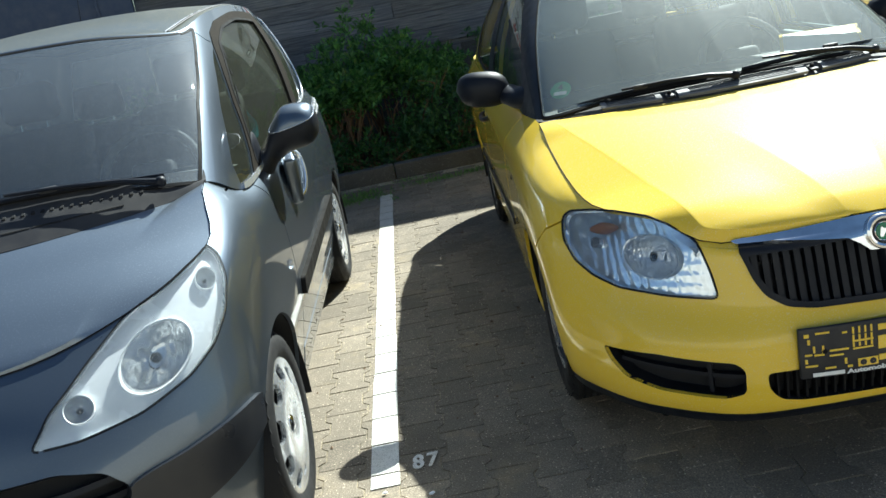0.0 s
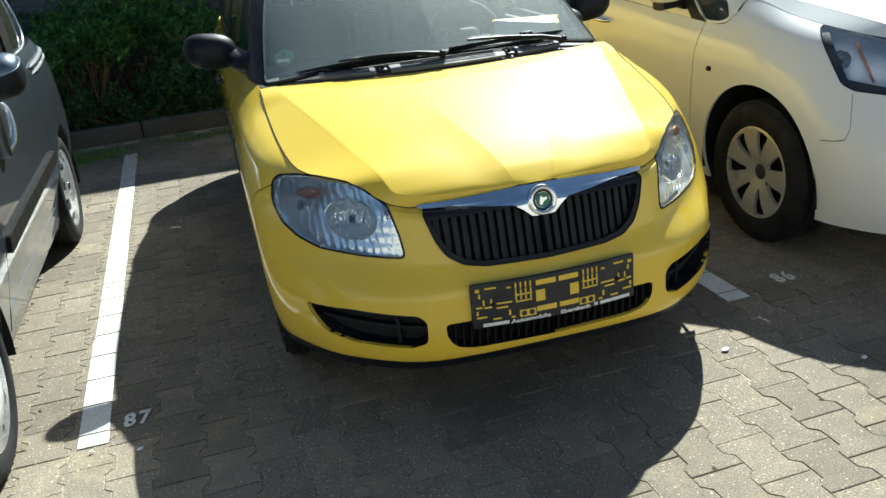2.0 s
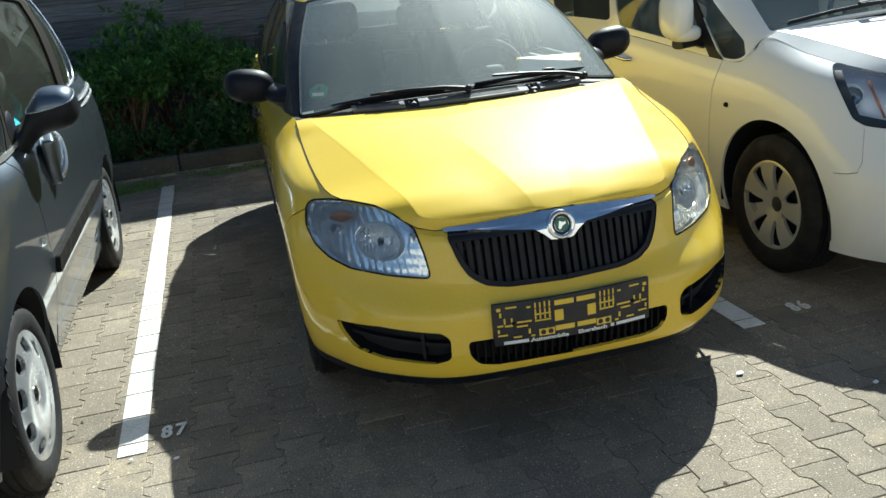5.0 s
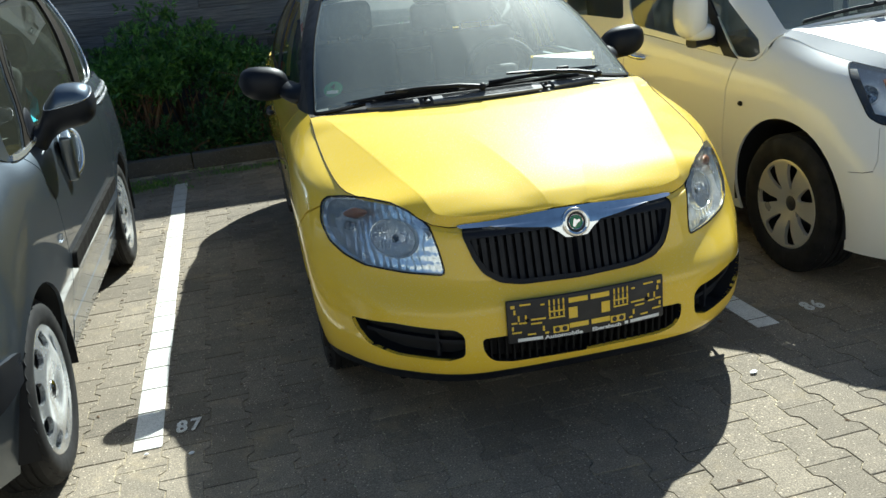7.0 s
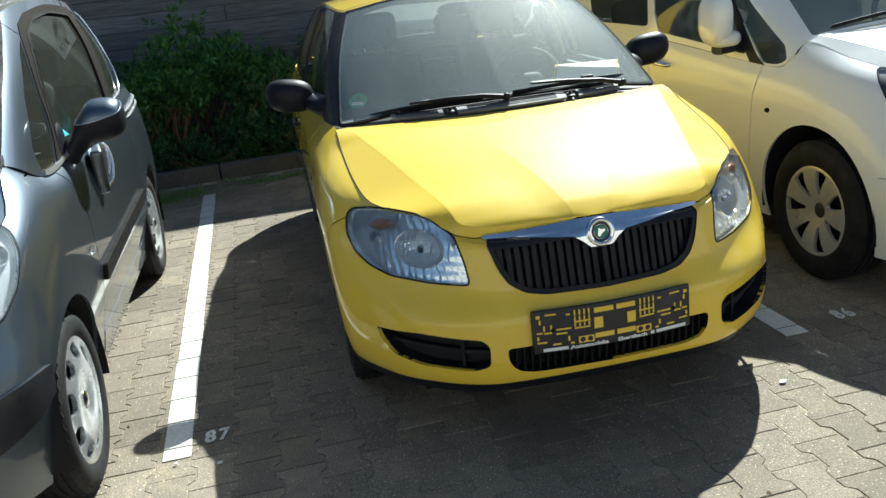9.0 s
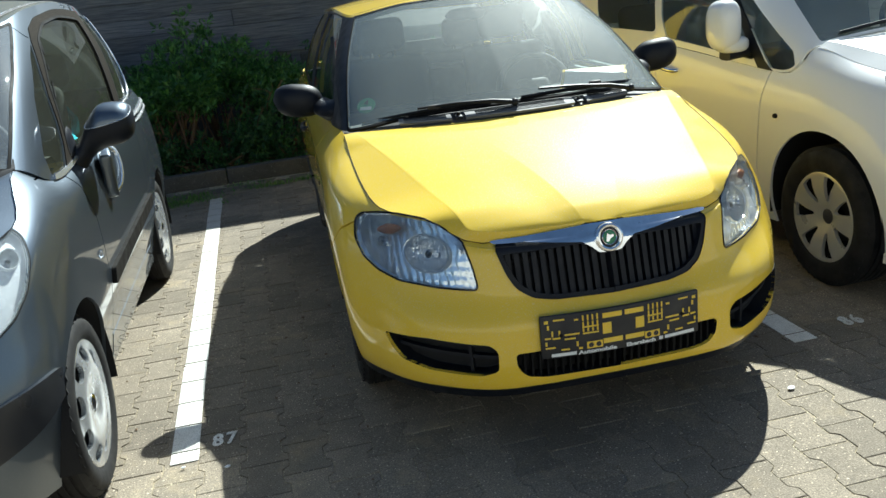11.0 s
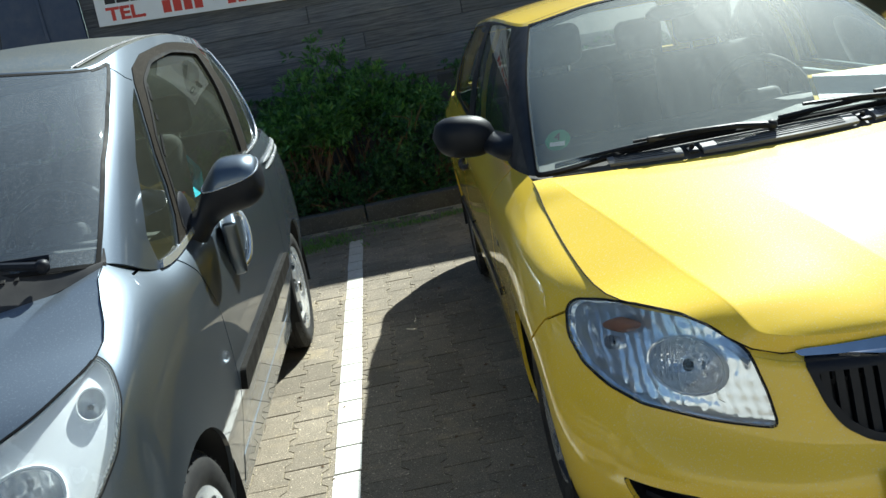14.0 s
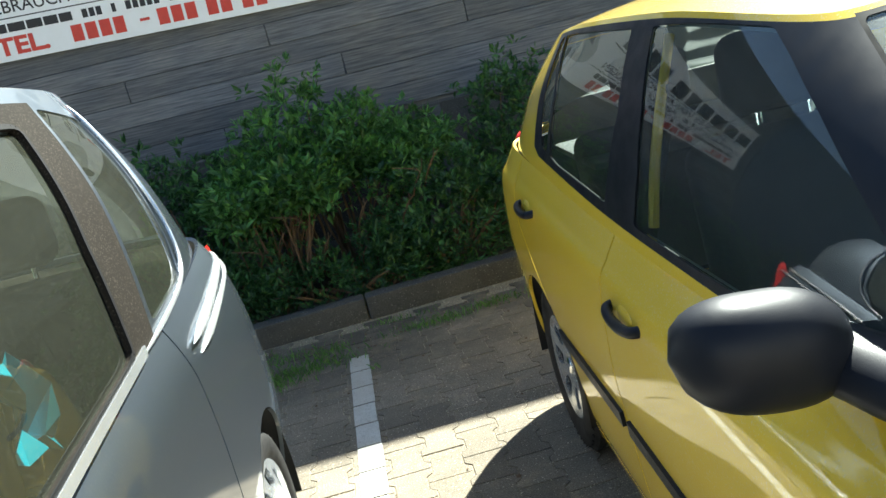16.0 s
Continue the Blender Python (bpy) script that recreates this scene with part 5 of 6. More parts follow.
for s in (-1, 1):
    ditch = [(s * x * .955, y, z + .0055) for x, y, z in pchip(ROOF2[2:7], 40)]
    part("roof_strip", tube(ditch, .008, 8, None, .35), LOUVRE, onebox, "dark roof gutter strip")
    part("roof_strip_edge", tube([(x * .982, y, z + .0005) for x, y, z in ditch], .003, 6), SILVER, onebox)
skin_part("windscreen", both(screen2), DUSTSCREEN, onebox, "dusty windscreen with rain streaks", .004)
skin_part("rear_window", both(back2), DUSTGLASS, onebox, "", .004)
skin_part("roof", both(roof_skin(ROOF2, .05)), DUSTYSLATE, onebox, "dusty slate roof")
for turn in (list, mirrored):
    s = 1 if turn is list else -1
    d = skin_part("sliding_door", turn(door2), SLATE, onebox)
    skin_part("window_frame", turn(raised(frame2, .004)), FRAME, d, "dusty grey window surround", .014)
    skin_part("window_seal", turn(edge_strip(pane2, .009, .0062)), RUBBER, d, "", .003)
    skin_part("door_window", turn(raised(pane2, -.006)), DUSTGLASS, d, "dusty side window", .004)
    skin_part("sill_panel", turn(raised(sill2, .002)), SLATE, onebox, "", .012)
    skin_part("quarter_window", turn(raised(quarter2, -.003)), DUSTGLASS, onebox, "", .004)
    skin_part("rear_side_window", turn(raised(rear2, -.003)), DUSTGLASS, onebox, "", .004)
    skin_part("rub_strip", turn(raised(cut(door2, rounded([(1.262, .528), (2.56, .545), (2.58, .605), (1.28, .590)], .02))[0], .018)), GREYTRIM, d, "grey rubbing strip", .02)
    skin_part("belt_trim", turn(raised(cut(skin(house_rows(BASE2, ROOF2, [(0, -.03, .02), (.01, -.03, .02), (.03, -.03, .015), (.03, -.03, .01), (.035, 0, .0), (.035, 0, 0), (.02, .02, 0), (.01, .03, 0), (0, .03, 0)]), 60, 30, (0, 2.2, 1.0)), [(2.80, .0), (4.50, .0), (4.50, .07), (2.80, .06)], uv_view)[0], .009)), SILVER, d, "pale metal trim along the window sill", .01)
    a = [np.array(p) for p in pchip(BASE2, 120)]
    b = [np.array(p) for p in pchip(ROOF2, 120)]
    rim = lambda w, k: np.array([np.interp(w / 8 * 120, np.arange(121), [p[c] for p in a]) * (1 - k) + np.interp(w / 8 * 120, np.arange(121), [p[c] for p in b]) * k for c in range(3)])
    arc = [tuple(rim(w, k) + np.array((.070 * k * (1 - k) * 2 + .004, .004, 0))) for w, k in pchip([(4.45, .01), (4.80, .015), (5.03, .06), (5.12, .22), (5.13, .5), (5.11, .75), (5.08, .92)], 24)]
    part("window_trim", tube([(s * x, y, z) for x, y, z in arc], [.001, .004] + [.006] * 21 + [.004, .001], 8), SILVER, onebox, "bright window trim")
    for dz, y0, y1, w in ((.0, 2.66, 3.50, .013), (-.036, 2.70, 3.56, .012)):
        rail = pchip([(s * .832, y0, 1.000 + dz), (s * .822, y0 + .30, 1.006 + dz), (s * .795, y1 - .20, 1.016 + dz), (s * .735, y1, 1.020 + dz)], 14)
        part("slide_rail", tube(rail, [w * .1, w * .7] + [w] * 11 + [w * .7, w * .1], 10, None, .8), SILVER, onebox, "pale sliding door rail")
    hd = new("door_handle")
    hd.parent = d
    tagged(hd, "large upright door handle with bright grip")
    part("plate", box(.050, .095, .190, .014, (s * .853, 1.565, .905), 3, None, pose(0, 0, 0, 16, 0, s * 12)), SLATE, hd)
    part("grip", tube(pchip([(s * .850, 1.635, 1.00), (s * .880, 1.660, .965), (s * .888, 1.642, .90), (s * .880, 1.610, .845), (s * .850, 1.585, .815)], 14), .013, 10), SILVER, hd)
    part("lock", lathe([(.0005, .006), (.011, .005), (.012, 0)], 16, pose(s * .861, 1.60, .835, 0, s * 90, 0)), CHROME, hd)
    mir = new("door_mirror")
    mir.parent = onebox
    tagged(mir, "black door mirror with slate cap")
    sweep = pchip([(.772, 1.374, .975, .078, .078), (.812, 1.400, 1.008, .062, .054), (.846, 1.438, 1.066, .074, .068), (.898, 1.458, 1.104, .088, .083), (.955, 1.466, 1.108, .087, .079), (.990, 1.470, 1.112, .072, .063), (1.005, 1.470, 1.113, .044, .038), (1.011, 1.470, 1.113, .006, .005)], 36)
    shell = blob([((s * x, y, z), hw, hh) for x, y, z, hw, hh in sweep], 34, None, 2.3)
    part("shell", shell, BLACK, mir)
    lid_bm = blob([((s * x, y, z), hw * 1.008, hh * 1.010) for x, y, z, hw, hh in sweep], 34, None, 2.3)
    rim_cut = bmesh.ops.bisect_plane(lid_bm, geom=lid_bm.verts[:] + lid_bm.edges[:] + lid_bm.faces[:], plane_co=(s * .93, 1.44, 1.138), plane_no=(s * -.10, -.30, .95), clear_inner=True)["geom_cut"]
    rim_at = [v.co.copy() for v in rim_cut if isinstance(v, bmesh.types.BMVert)]
    core = sum(rim_at, Vector()) / len(rim_at)
    rim_at.sort(key=lambda p: math.atan2(p.y - core.y, p.x - core.x))
    part("cap", lid_bm, SLATE, mir, "slate cap with a thin pale edge")
    part("cap_edge", tube(rim_at, .0022, 6, None, 1.0, True), SILVER, mir)
    part("sail_plate", blob([((s * (.786 + .014 * k), 1.35, 1.015), .070 * math.sqrt(1.02 - k * k), .115 * math.sqrt(1.02 - k * k)) for k in np.linspace(-1, 1, 7)], 24, None, 2.0), BLACK, mir)
    part("mirror_glass", slab(rounded([(-.075, -.045), (.075, -.045), (.078, .045), (-.07, .05)], .03), .004, None, pose(s * .912, 1.536, 1.104)), CHROME, mir)
    fog = part("fog_lamp", lathe([(.0005, -.020), (.022, -.014), (.036, .0), (.041, .006), (.046, .004), (.050, -.006), (.052, -.03)], 32, pose(s * .592, .152, .352, 0, 0, s * 34) @ pose(0, 0, 0, 90, 0, 0)), FLUTED, onebox, "round front fog lamp")
    part("bezel", lathe([(.050, .002), (.056, .006), (.064, .003), (.066, -.02)], 32, pose(s * .592, .152, .352, 0, 0, s * 34) @ pose(0, 0, 0, 90, 0, 0)), BLACK, fog)
    part("side_indicator", blob([((s * (.836 + .005 * k), 1.155, .682), .024 * math.sqrt(1 - (k / 4) ** 2), .018 * math.sqrt(1 - (k / 4) ** 2)) for k in range(4)], 14), LENS, onebox, "clear side indicator")
    part("tail_lamp", blob([((s * (.735 + .012 * k), 3.54 - .02 * k, .87), .05 * math.sqrt(1.02 - (k / 2.2) ** 2), .16 * math.sqrt(1.02 - (k / 2.2) ** 2)) for k in np.linspace(-2, 2, 7)], 14), RED, onebox, "red tail lamp")
    unit = headlamp(onebox, lamp2, turn, [((.622, .300, .762), .070, 1.5, 30), ((.738, .492, .868), .026, 1.3, 60), ((.462, .179, .711), .034, 1.0, 0)], None, .016, SATIN, OLDLENS, HAZY)

# cowl, wipers, cabin of the slate car
rear_line = sorted(row[-1] for row in lid2_rows)
hood_end = [(x, float(np.interp(x, [p[0] for p in rear_line], [p[1] for p in rear_line])), float(np.interp(x, [p[0] for p in rear_line], [p[2] for p in rear_line]))) for x in [rear_line[-1][0] * k for k in (1, .85, .7, .5, .3, .15, 0)]]
glass_end = [tuple(p) for p in pchip(BASE2[:3], 12)[::-2]]
cowl = skin([[(x, y - .006, z - .004) for x, y, z in hood_end], [((a[0] + b[0]) / 2, (a[1] + b[1]) / 2, (a[2] + b[2]) / 2 + .004) for a, b in zip(hood_end, glass_end)], [(x, y - .002, z + .002) for x, y, z in glass_end], [tuple(np.array(a) + .055 * (np.array(b) - np.array(a)) + np.array((0, -.004, .004))) for a, b in zip(glass_end, pchip(ROOF2[:3], 12)[::-2])]], 40, 18, (0, 1.0, 0))
skin_part("cowl", both(raised(cowl, .004)), MATT, onebox, "dark grey plastic cowl with slots", .02)


def on_cowl(x, share, up):
    a = [np.interp(abs(x), [p[0] for p in hood_end[::-1]], [p[c] for p in hood_end[::-1]]) for c in (1, 2)]
    b = [np.interp(abs(x), [p[0] for p in glass_end[::-1]], [p[c] for p in glass_end[::-1]]) for c in (1, 2)]
    return (x, float(a[0] + (b[0] - a[0]) * share), float(a[1] + (b[1] - a[1]) * share + .004 * 4 * share * (1 - share) + up))


for k in range(13):
    x0 = -.52 + .08 * k
    part("cowl_slot", tube([on_cowl(x0 + .074 * q, .34, .0045) for q in (0, .33, .67, 1)], .0055, 6, None, .5), CAVITY, onebox)
for k in range(44):
    part("cowl_tooth", box(.010, .012, .008, .001, on_cowl(-.56 + .026 * k, .70, .005), 1, None, pose(0, 0, 0, 30, 0, 0)), CAVITY, onebox)
wiper(onebox, BASE2, ROOF2, (.62, -.02), (.20, .03), ((-.05, .02), (.62, .035)), .026)
wiper(onebox, BASE2, ROOF2, (-.10, -.03), (-.45, .03), ((-.62, .03), (-.02, .045)), .026)
cabin(onebox, (.78, 1.35, 1.055, .72), [(-.36, 1.95, .45), (.36, 1.95, .45), (-.34, 2.75, .48, .50, .60), (.34, 2.75, .48, .50, .60)], (.36, 1.50, 1.02), (1.44, 2.5, .06, 0, 2.1, .33), CLOTH)
underbody(onebox, .60, .12, 3.65, (.72, 3.035), .20, .72, .80)
part("roof_aerial", tube(pchip([(-.30, 3.05, 1.57), (-.30, 3.08, 1.60), (-.30, 3.22, 1.92)], 8), [.010, .007, .004, .003, .003, .003, .003, .002, .002], 8), BLACK, onebox, "thin black roof aerial")
film_rng = random.Random(5)
foil = empty("foil_wrapper", onebox.matrix_world @ pose(.56, 2.46, 1.02), "crumpled shiny turquoise foil inside the car", "wrapper")
bm = bmesh.new()
bmesh.ops.create_grid(bm, x_segments=4, y_segments=3, size=.085)
for v in bm.verts:
    v.co = Vector((v.co.z + film_rng.uniform(-.035, .035), v.co.x * 1.05 + film_rng.uniform(-.03, .03), v.co.y * 1.1 + film_rng.uniform(-.03, .03)))
part("foil", bm, FOIL, foil, "", None, False)
HOLES2 = [turned(ring_points(.164, 0, .030, 18, ry=.036), 2 * math.pi * k / 9) for k in range(9)]
DISH2 = [(0.028, -.004), (.065, -.010), (.11, -.016), (.15, -.010), (.184, .002), (.207, -.006), (.217, .006)]
for s in (-1, 1):
    for y in (.72, 3.035):
        wheel(onebox, (s * .722, y, .30), s, .30, .185, .208, HOLES2, SILVER, DISH2)
        arch_liner(onebox, y, .30, .35, s * .48, s * .82)

# ---- white high-roof estate car ----
van = empty("estate_car", pose(3.745, -0.485, 0, 0, 0, 0), "parked white high-roof estate car", "car", "parked cars")
FLANK3 = [
    [(0, .10, .20), (.38, .12, .20), (.66, .22, .20), (.80, .40, .20), (.85, .58, .20), (.855, .92, .20), (.855, 1.5, .20), (.855, 2.6, .20), (.855, 3.65, .22), (.83, 4.2, .28), (.4, 4.34, .30), (0, 4.35, .30)],
    [(0, .02, .32), (.38, .04, .32), (.67, .16, .33), (.82, .36, .33), (.872, .56, .34), (.88, .92, .36), (.88, 1.5, .34), (.88, 2.6, .34), (.88, 3.65, .36), (.86, 4.2, .42), (.4, 4.37, .45), (0, 4.38, .45)],
    [(0, .03, .50), (.38, .05, .50), (.67, .18, .51), (.83, .40, .53), (.890, .60, .55), (.898, .92, .58), (.90, 1.5, .56), (.90, 2.6, .56), (.90, 3.65, .58), (.88, 4.2, .60), (.4, 4.35, .60), (0, 4.36, .60)],
    [(0, .10, .66), (.38, .13, .66), (.65, .28, .68), (.81, .50, .71), (.878, .70, .74), (.902, .96, .78), (.905, 1.5, .76), (.905, 2.6, .77), (.905, 3.65, .78), (.88, 4.2, .80), (.4, 4.33, .80), (0, 4.34, .80)],
    [(0, .16, .78), (.36, .19, .79), (.60, .36, .82), (.765, .60, .87), (.835, .80, .905), (.870, 1.04, .925), (.892, 1.4, .88), (.895, 2.6, .92), (.893, 3.65, .93), (.87, 4.2, .93), (.4, 4.32, .93), (0, 4.33, .93)],
    [(0, .22, .86), (.34, .26, .87), (.55, .42, .89), (.70, .66, .935), (.765, .88, .985), (.798, 1.10, 1.040), (.872, 1.24, .930), (.880, 2.6, 1.02), (.875, 3.65, 1.03), (.86, 4.15, 1.03), (.4, 4.30, 1.03), (0, 4.31, 1.03)],
]
flank = skin(FLANK3, 120, 44, (0, 2.2, 0.6))
HEADLAMP3 = rounded([(.60, .745), (.78, .850), (1.05, .890), (1.28, .922), (1.42, .946), (1.482, .948), (1.455, .898), (1.335, .757), (1.27, .735), (1.00, .718)], .02)
lamp3, flank = cut(flank, HEADLAMP3, round_view, near)
intake3, flank = cut(flank, rounded([(-.01, .30), (.45, .31), (.52, .42), (.45, .52), (-.01, .53)], .03), front_view, front_only)
fog3, flank = cut(flank, rounded([(.78, .395), (.82, .450), (.98, .470), (1.00, .430), (.95, .380), (.84, .365)], .02), round_view, near)
for y in (.922, 3.65):
    flank = cut(flank, ring_points(y + .012, .322, .382, 44), side_view)[1]
flank = groove(flank, [(1.42, .545), (1.34, .55), (1.29, .56), (1.27, .60), (1.275, .72)], round_view, near, .003)
flank = groove(flank, [(1.43, .24), (1.41, .50), (1.37, .80), (1.32, .95)], side_view, on_side, .007)
flank = groove(flank, [(1.43, .255), (2.42, .255), (2.46, .60), (2.45, 1.05)], side_view, on_side, .007)
flank = groove(flank, [(1.47, .46), (1.62, .445), (1.72, .40), (1.74, .30)], side_view, on_side, .004)
door3, flank = cut(flank, [(1.43, .255), (2.42, .255), (2.46, .60), (2.45, 1.10), (1.27, 1.10), (1.32, .95), (1.37, .80), (1.41, .50)], side_view, on_side)
skin_part("body_shell", both(flank), WHITE, van)
edge3 = pchip(FLANK3[-1], 132)
edge3 = edge3[(edge3[:, 1] <= 1.10) & (np.arange(len(edge3)) < 62)]
lid3_rows = creased_lid(edge3[::2], [(.22, .862), (.28, .902), (.40, .957), (.55, 1.008), (.75, 1.058), (.95, 1.092)], (.50, .30, .22), .52, 0.0)
lid3 = skin(lid3_rows, 50, 48, (0, 1.0, 0.3))
skin_part("bonnet", both(raised(lid3, 0.001)), WHITE, van)
BASE3 = [(0, .99, 1.105), (.45, 1.01, 1.095), (.800, 1.12, 1.042), (.875, 1.25, .932), (.882, 2.42, 1.015), (.878, 3.4, 1.03), (.84, 4.15, 1.03), (.36, 4.28, 1.03), (0, 4.29, 1.03)]
ROOF3 = [(0, 1.78, 1.74), (.36, 1.81, 1.735), (.64, 1.95, 1.69), (.69, 2.12, 1.73), (.70, 2.6, 1.755), (.70, 3.5, 1.76), (.66, 4.05, 1.74), (.30, 4.18, 1.74), (0, 4.2, 1.75)]
house = skin(house_rows(BASE3, ROOF3, [(0, -.03, .02), (.01, -.03, .02), (.025, .02, .0), (.035, .03, 0), (.04, 0, 0), (.04, 0, 0), (.02, .02, 0), (.01, .03, 0), (0, .03, 0)]), 112, 28, (0, 2.6, 1.2))
screen3, house = cut(house, rounded([(-.1, .03), (1.86, .03), (1.86, 1.93), (-.1, 1.93)], .05), uv_view)
tri3, house = cut(house, rounded([(2.46, .12), (2.62, .02), (3.12, .03), (3.10, .7), (3.06, 1.2), (2.98, 1.25)], .03), uv_view)
pane3, house = cut(house, rounded([(3.24, .08), (3.94, .10), (3.98, .4), (3.96, 1.75), (3.30, 1.78), (3.16, 1.4), (3.20, .6)], .05), uv_view)
rear3, house = cut(house, rounded([(4.06, .16), (4.90, .16), (4.96, .5), (4.94, 1.6), (4.80, 1.75), (4.06, 1.75)], .08), uv_view)
post3, house = cut(house, [(3.10, -.02), (3.24, -.02), (3.22, 1.0), (3.10, 1.3), (3.05, 1.1), (3.14, .1)], uv_view)
skin_part("pillar_frame", both(house), WHITE, van)
skin_part("windscreen", both(screen3), SCREEN, van, "dusty windscreen", .004)
skin_part("roof", both(roof_skin(ROOF3, .05)), WHITE, van)
grille3 = skin_part("grille", both(raised(intake3, -.06)), CAVITY, van, "black lower air intake")
skin_part("surround", both(edge_band(intake3, .001, -.06)), BLACK, grille3, "", 0)
for k in range(3):
    z = .34 + .06 * k
    skin_part("slat", both(raised(cut(intake3, [(-.01, z), (.56, z), (.56, z + .016), (-.01, z + .016)], front_view)[0], -.03)), BLACK, grille3, "", .025)
for turn in (list, mirrored):
    s = 1 if turn is list else -1
    d = skin_part("front_door", turn(door3), WHITE, van)
    skin_part("door_window", turn(raised(pane3, -.004)), SIDEGLASS, d, "", .004)
    skin_part("window_post", turn(raised(post3, .003)), BLACK, d, "black window post")
    skin_part("quarter_window", turn(raised(tri3, -.003)), SIDEGLASS, van, "", .004)
    skin_part("rear_side_window", turn(raised(rear3, -.003)), DUSTGLASS, van, "", .004)
    headlamp(van, lamp3, turn, [((.60, .40, .785), .060, 1.2, 20), ((.745, .60, .815), .042, 1.1, 40)], (.805, .605, .752), .022, SATIN)
    skin_part("lamp_trim", turn(raised(cut(lamp3, [(1.52, .93), (1.40, .70), (1.10, .70), (1.10, .748), (1.31, .772), (1.43, .93)], round_view)[0], -.006)), BLACK, van, "black inner trim of the headlamp", .006)
    # the yellow car's reflection in the lamp, put in as an amber strip
    skin_part("lamp_strip", turn(raised(cut(lamp3, [(1.172, .765), (1.188, .765), (1.288, .893), (1.274, .898)], round_view)[0], -.007)), AMBER, van, "yellow car's reflection drawn as an amber strip in the headlamp", .004)
    f = skin_part("fog_insert", turn(raised(fog3, -.04)), BLACK, van)
    part("fog_lamp", lathe([(.0005, .004), (.034, .004), (.040, .010), (.046, .006), (.048, -.01)], 28, pose(s * .655, .215, .42, 0, 0, s * 28) @ pose(0, 0, 0, 90, 0, 0)), CHROME, f, "chrome ringed fog lamp")
    part("side_indicator", blob([((s * (.903 + .004 * k), 1.247, .735), .016 * math.sqrt(1 - (k / 4) ** 2), .012 * math.sqrt(1 - (k / 4) ** 2)) for k in range(4)], 14), GREYTRIM, van, "small round side indicator")
    mir = new("door_mirror")
    mir.parent = van
    tagged(mir, "white upright door mirror on a black foot")
    part("shell", blob([((s * (.990 + .072 * k), 1.545 + .01 * k * k, 1.150), .085 * (1.02 - abs(k) ** 3.4) ** .45, .118 * (1.02 - abs(k) ** 3.4) ** .45) for k in np.linspace(-1, 1, 15)], 26, None, 2.9), WHITE, mir)
    part("foot", blob([((s * (.90 + .08 * k), 1.56, 1.015 - .012 * k), .050, .030 - .006 * k) for k in np.linspace(-.6, 1, 6)], 16, None, 3.0), BLACK, mir)
    part("lower_cap", blob([((s * (.950 + .075 * k), 1.545, 1.055), .072 * (1.02 - abs(k) ** 3.4) ** .45, .040 * (1.02 - abs(k) ** 3.4) ** .45) for k in np.linspace(-1, 1, 11)], 22, None, 2.9), WHITE, mir)
    part("handle", tube(pchip([(s * .895, 2.20, .875), (s * .930, 2.22, .878), (s * .935, 2.30, .885), (s * .930, 2.37, .890), (s * .895, 2.40, .892)], 14), .012, 10), CHROME, d, "bright door handle")
rear_line = sorted(row[-1] for row in lid3_rows)
hood_end = [(x, float(np.interp(x, [p[0] for p in rear_line], [p[1] for p in rear_line])), float(np.interp(x, [p[0] for p in rear_line], [p[2] for p in rear_line]))) for x in [rear_line[-1][0] * k for k in (1, .85, .7, .5, .3, .15, 0)]]
glass_end = [tuple(p) for p in pchip(BASE3[:3], 12)[::-2]]
cowl = skin([[(x, y - .004, z - .010) for x, y, z in hood_end], [((a[0] + b[0]) / 2, (a[1] + b[1]) / 2, (a[2] + b[2]) / 2 - .012) for a, b in zip(hood_end, glass_end)], [(x, y + .02, z - .004) for x, y, z in glass_end]], 40, 8, (0, 1.0, 0))
skin_part("cowl", both(cowl), BLACK, van, "black plastic cowl below the windscreen")
wiper(van, BASE3, ROOF3, (-.05, -.02), (-.40, .03), ((-.70, .03), (-.10, .05)), .03)
wiper(van, BASE3, ROOF3, (.60, -.02), (.20, .03), ((.02, .03), (.70, .05)), .03)
cabin(van, (1.10, 1.75, 1.03, .76), [(-.38, 2.25, .45), (.38, 2.25, .45), (-.38, 3.1, .48, .56, .62), (.38, 3.1, .48, .56, .62)], (.38, 1.90, 1.0), (1.5, 2.9, .06, 0, 2.5, .33), GREYCLOTH)
underbody(van, .64, .15, 4.25, (.922, 3.65), .20, .76, 1.08)
HOLES3 = [turned(rounded([(.074, -.007), (.110, -.016), (.160, -.030), (.186, -.034), (.192, 0), (.186, .034), (.160, .030), (.110, .016), (.074, .007)], .008), 2 * math.pi * (k + .5) / 7) for k in range(7)]
DISH3 = [(0.030, .030), (.05, .022), (.07, .012), (.11, .0), (.15, -.004), (.188, .0), (.200, -.004), (.212, .006)]
for s in (-1, 1):
    for y in (.922, 3.65):
        wheel(van, (s * .792, y, .316), s, .316, .205, .204, HOLES3, ALLOY, DISH3, .035)
        arch_liner(van, y + .012, .322, .388, s * .50, s * .88)

# panes let the daylight through
for ob in list(bpy.data.objects):
    if ob.type == "MESH" and len(ob.data.materials) and ob.data.materials[0] in (SCREEN, DUSTSCREEN, SIDEGLASS, DUSTGLASS, LENS, OLDLENS, RIBBED):
        ob.visible_shadow = False

# ---- shrubs, grass, sign, small things ----
leaf_rng = np.random.default_rng(11)


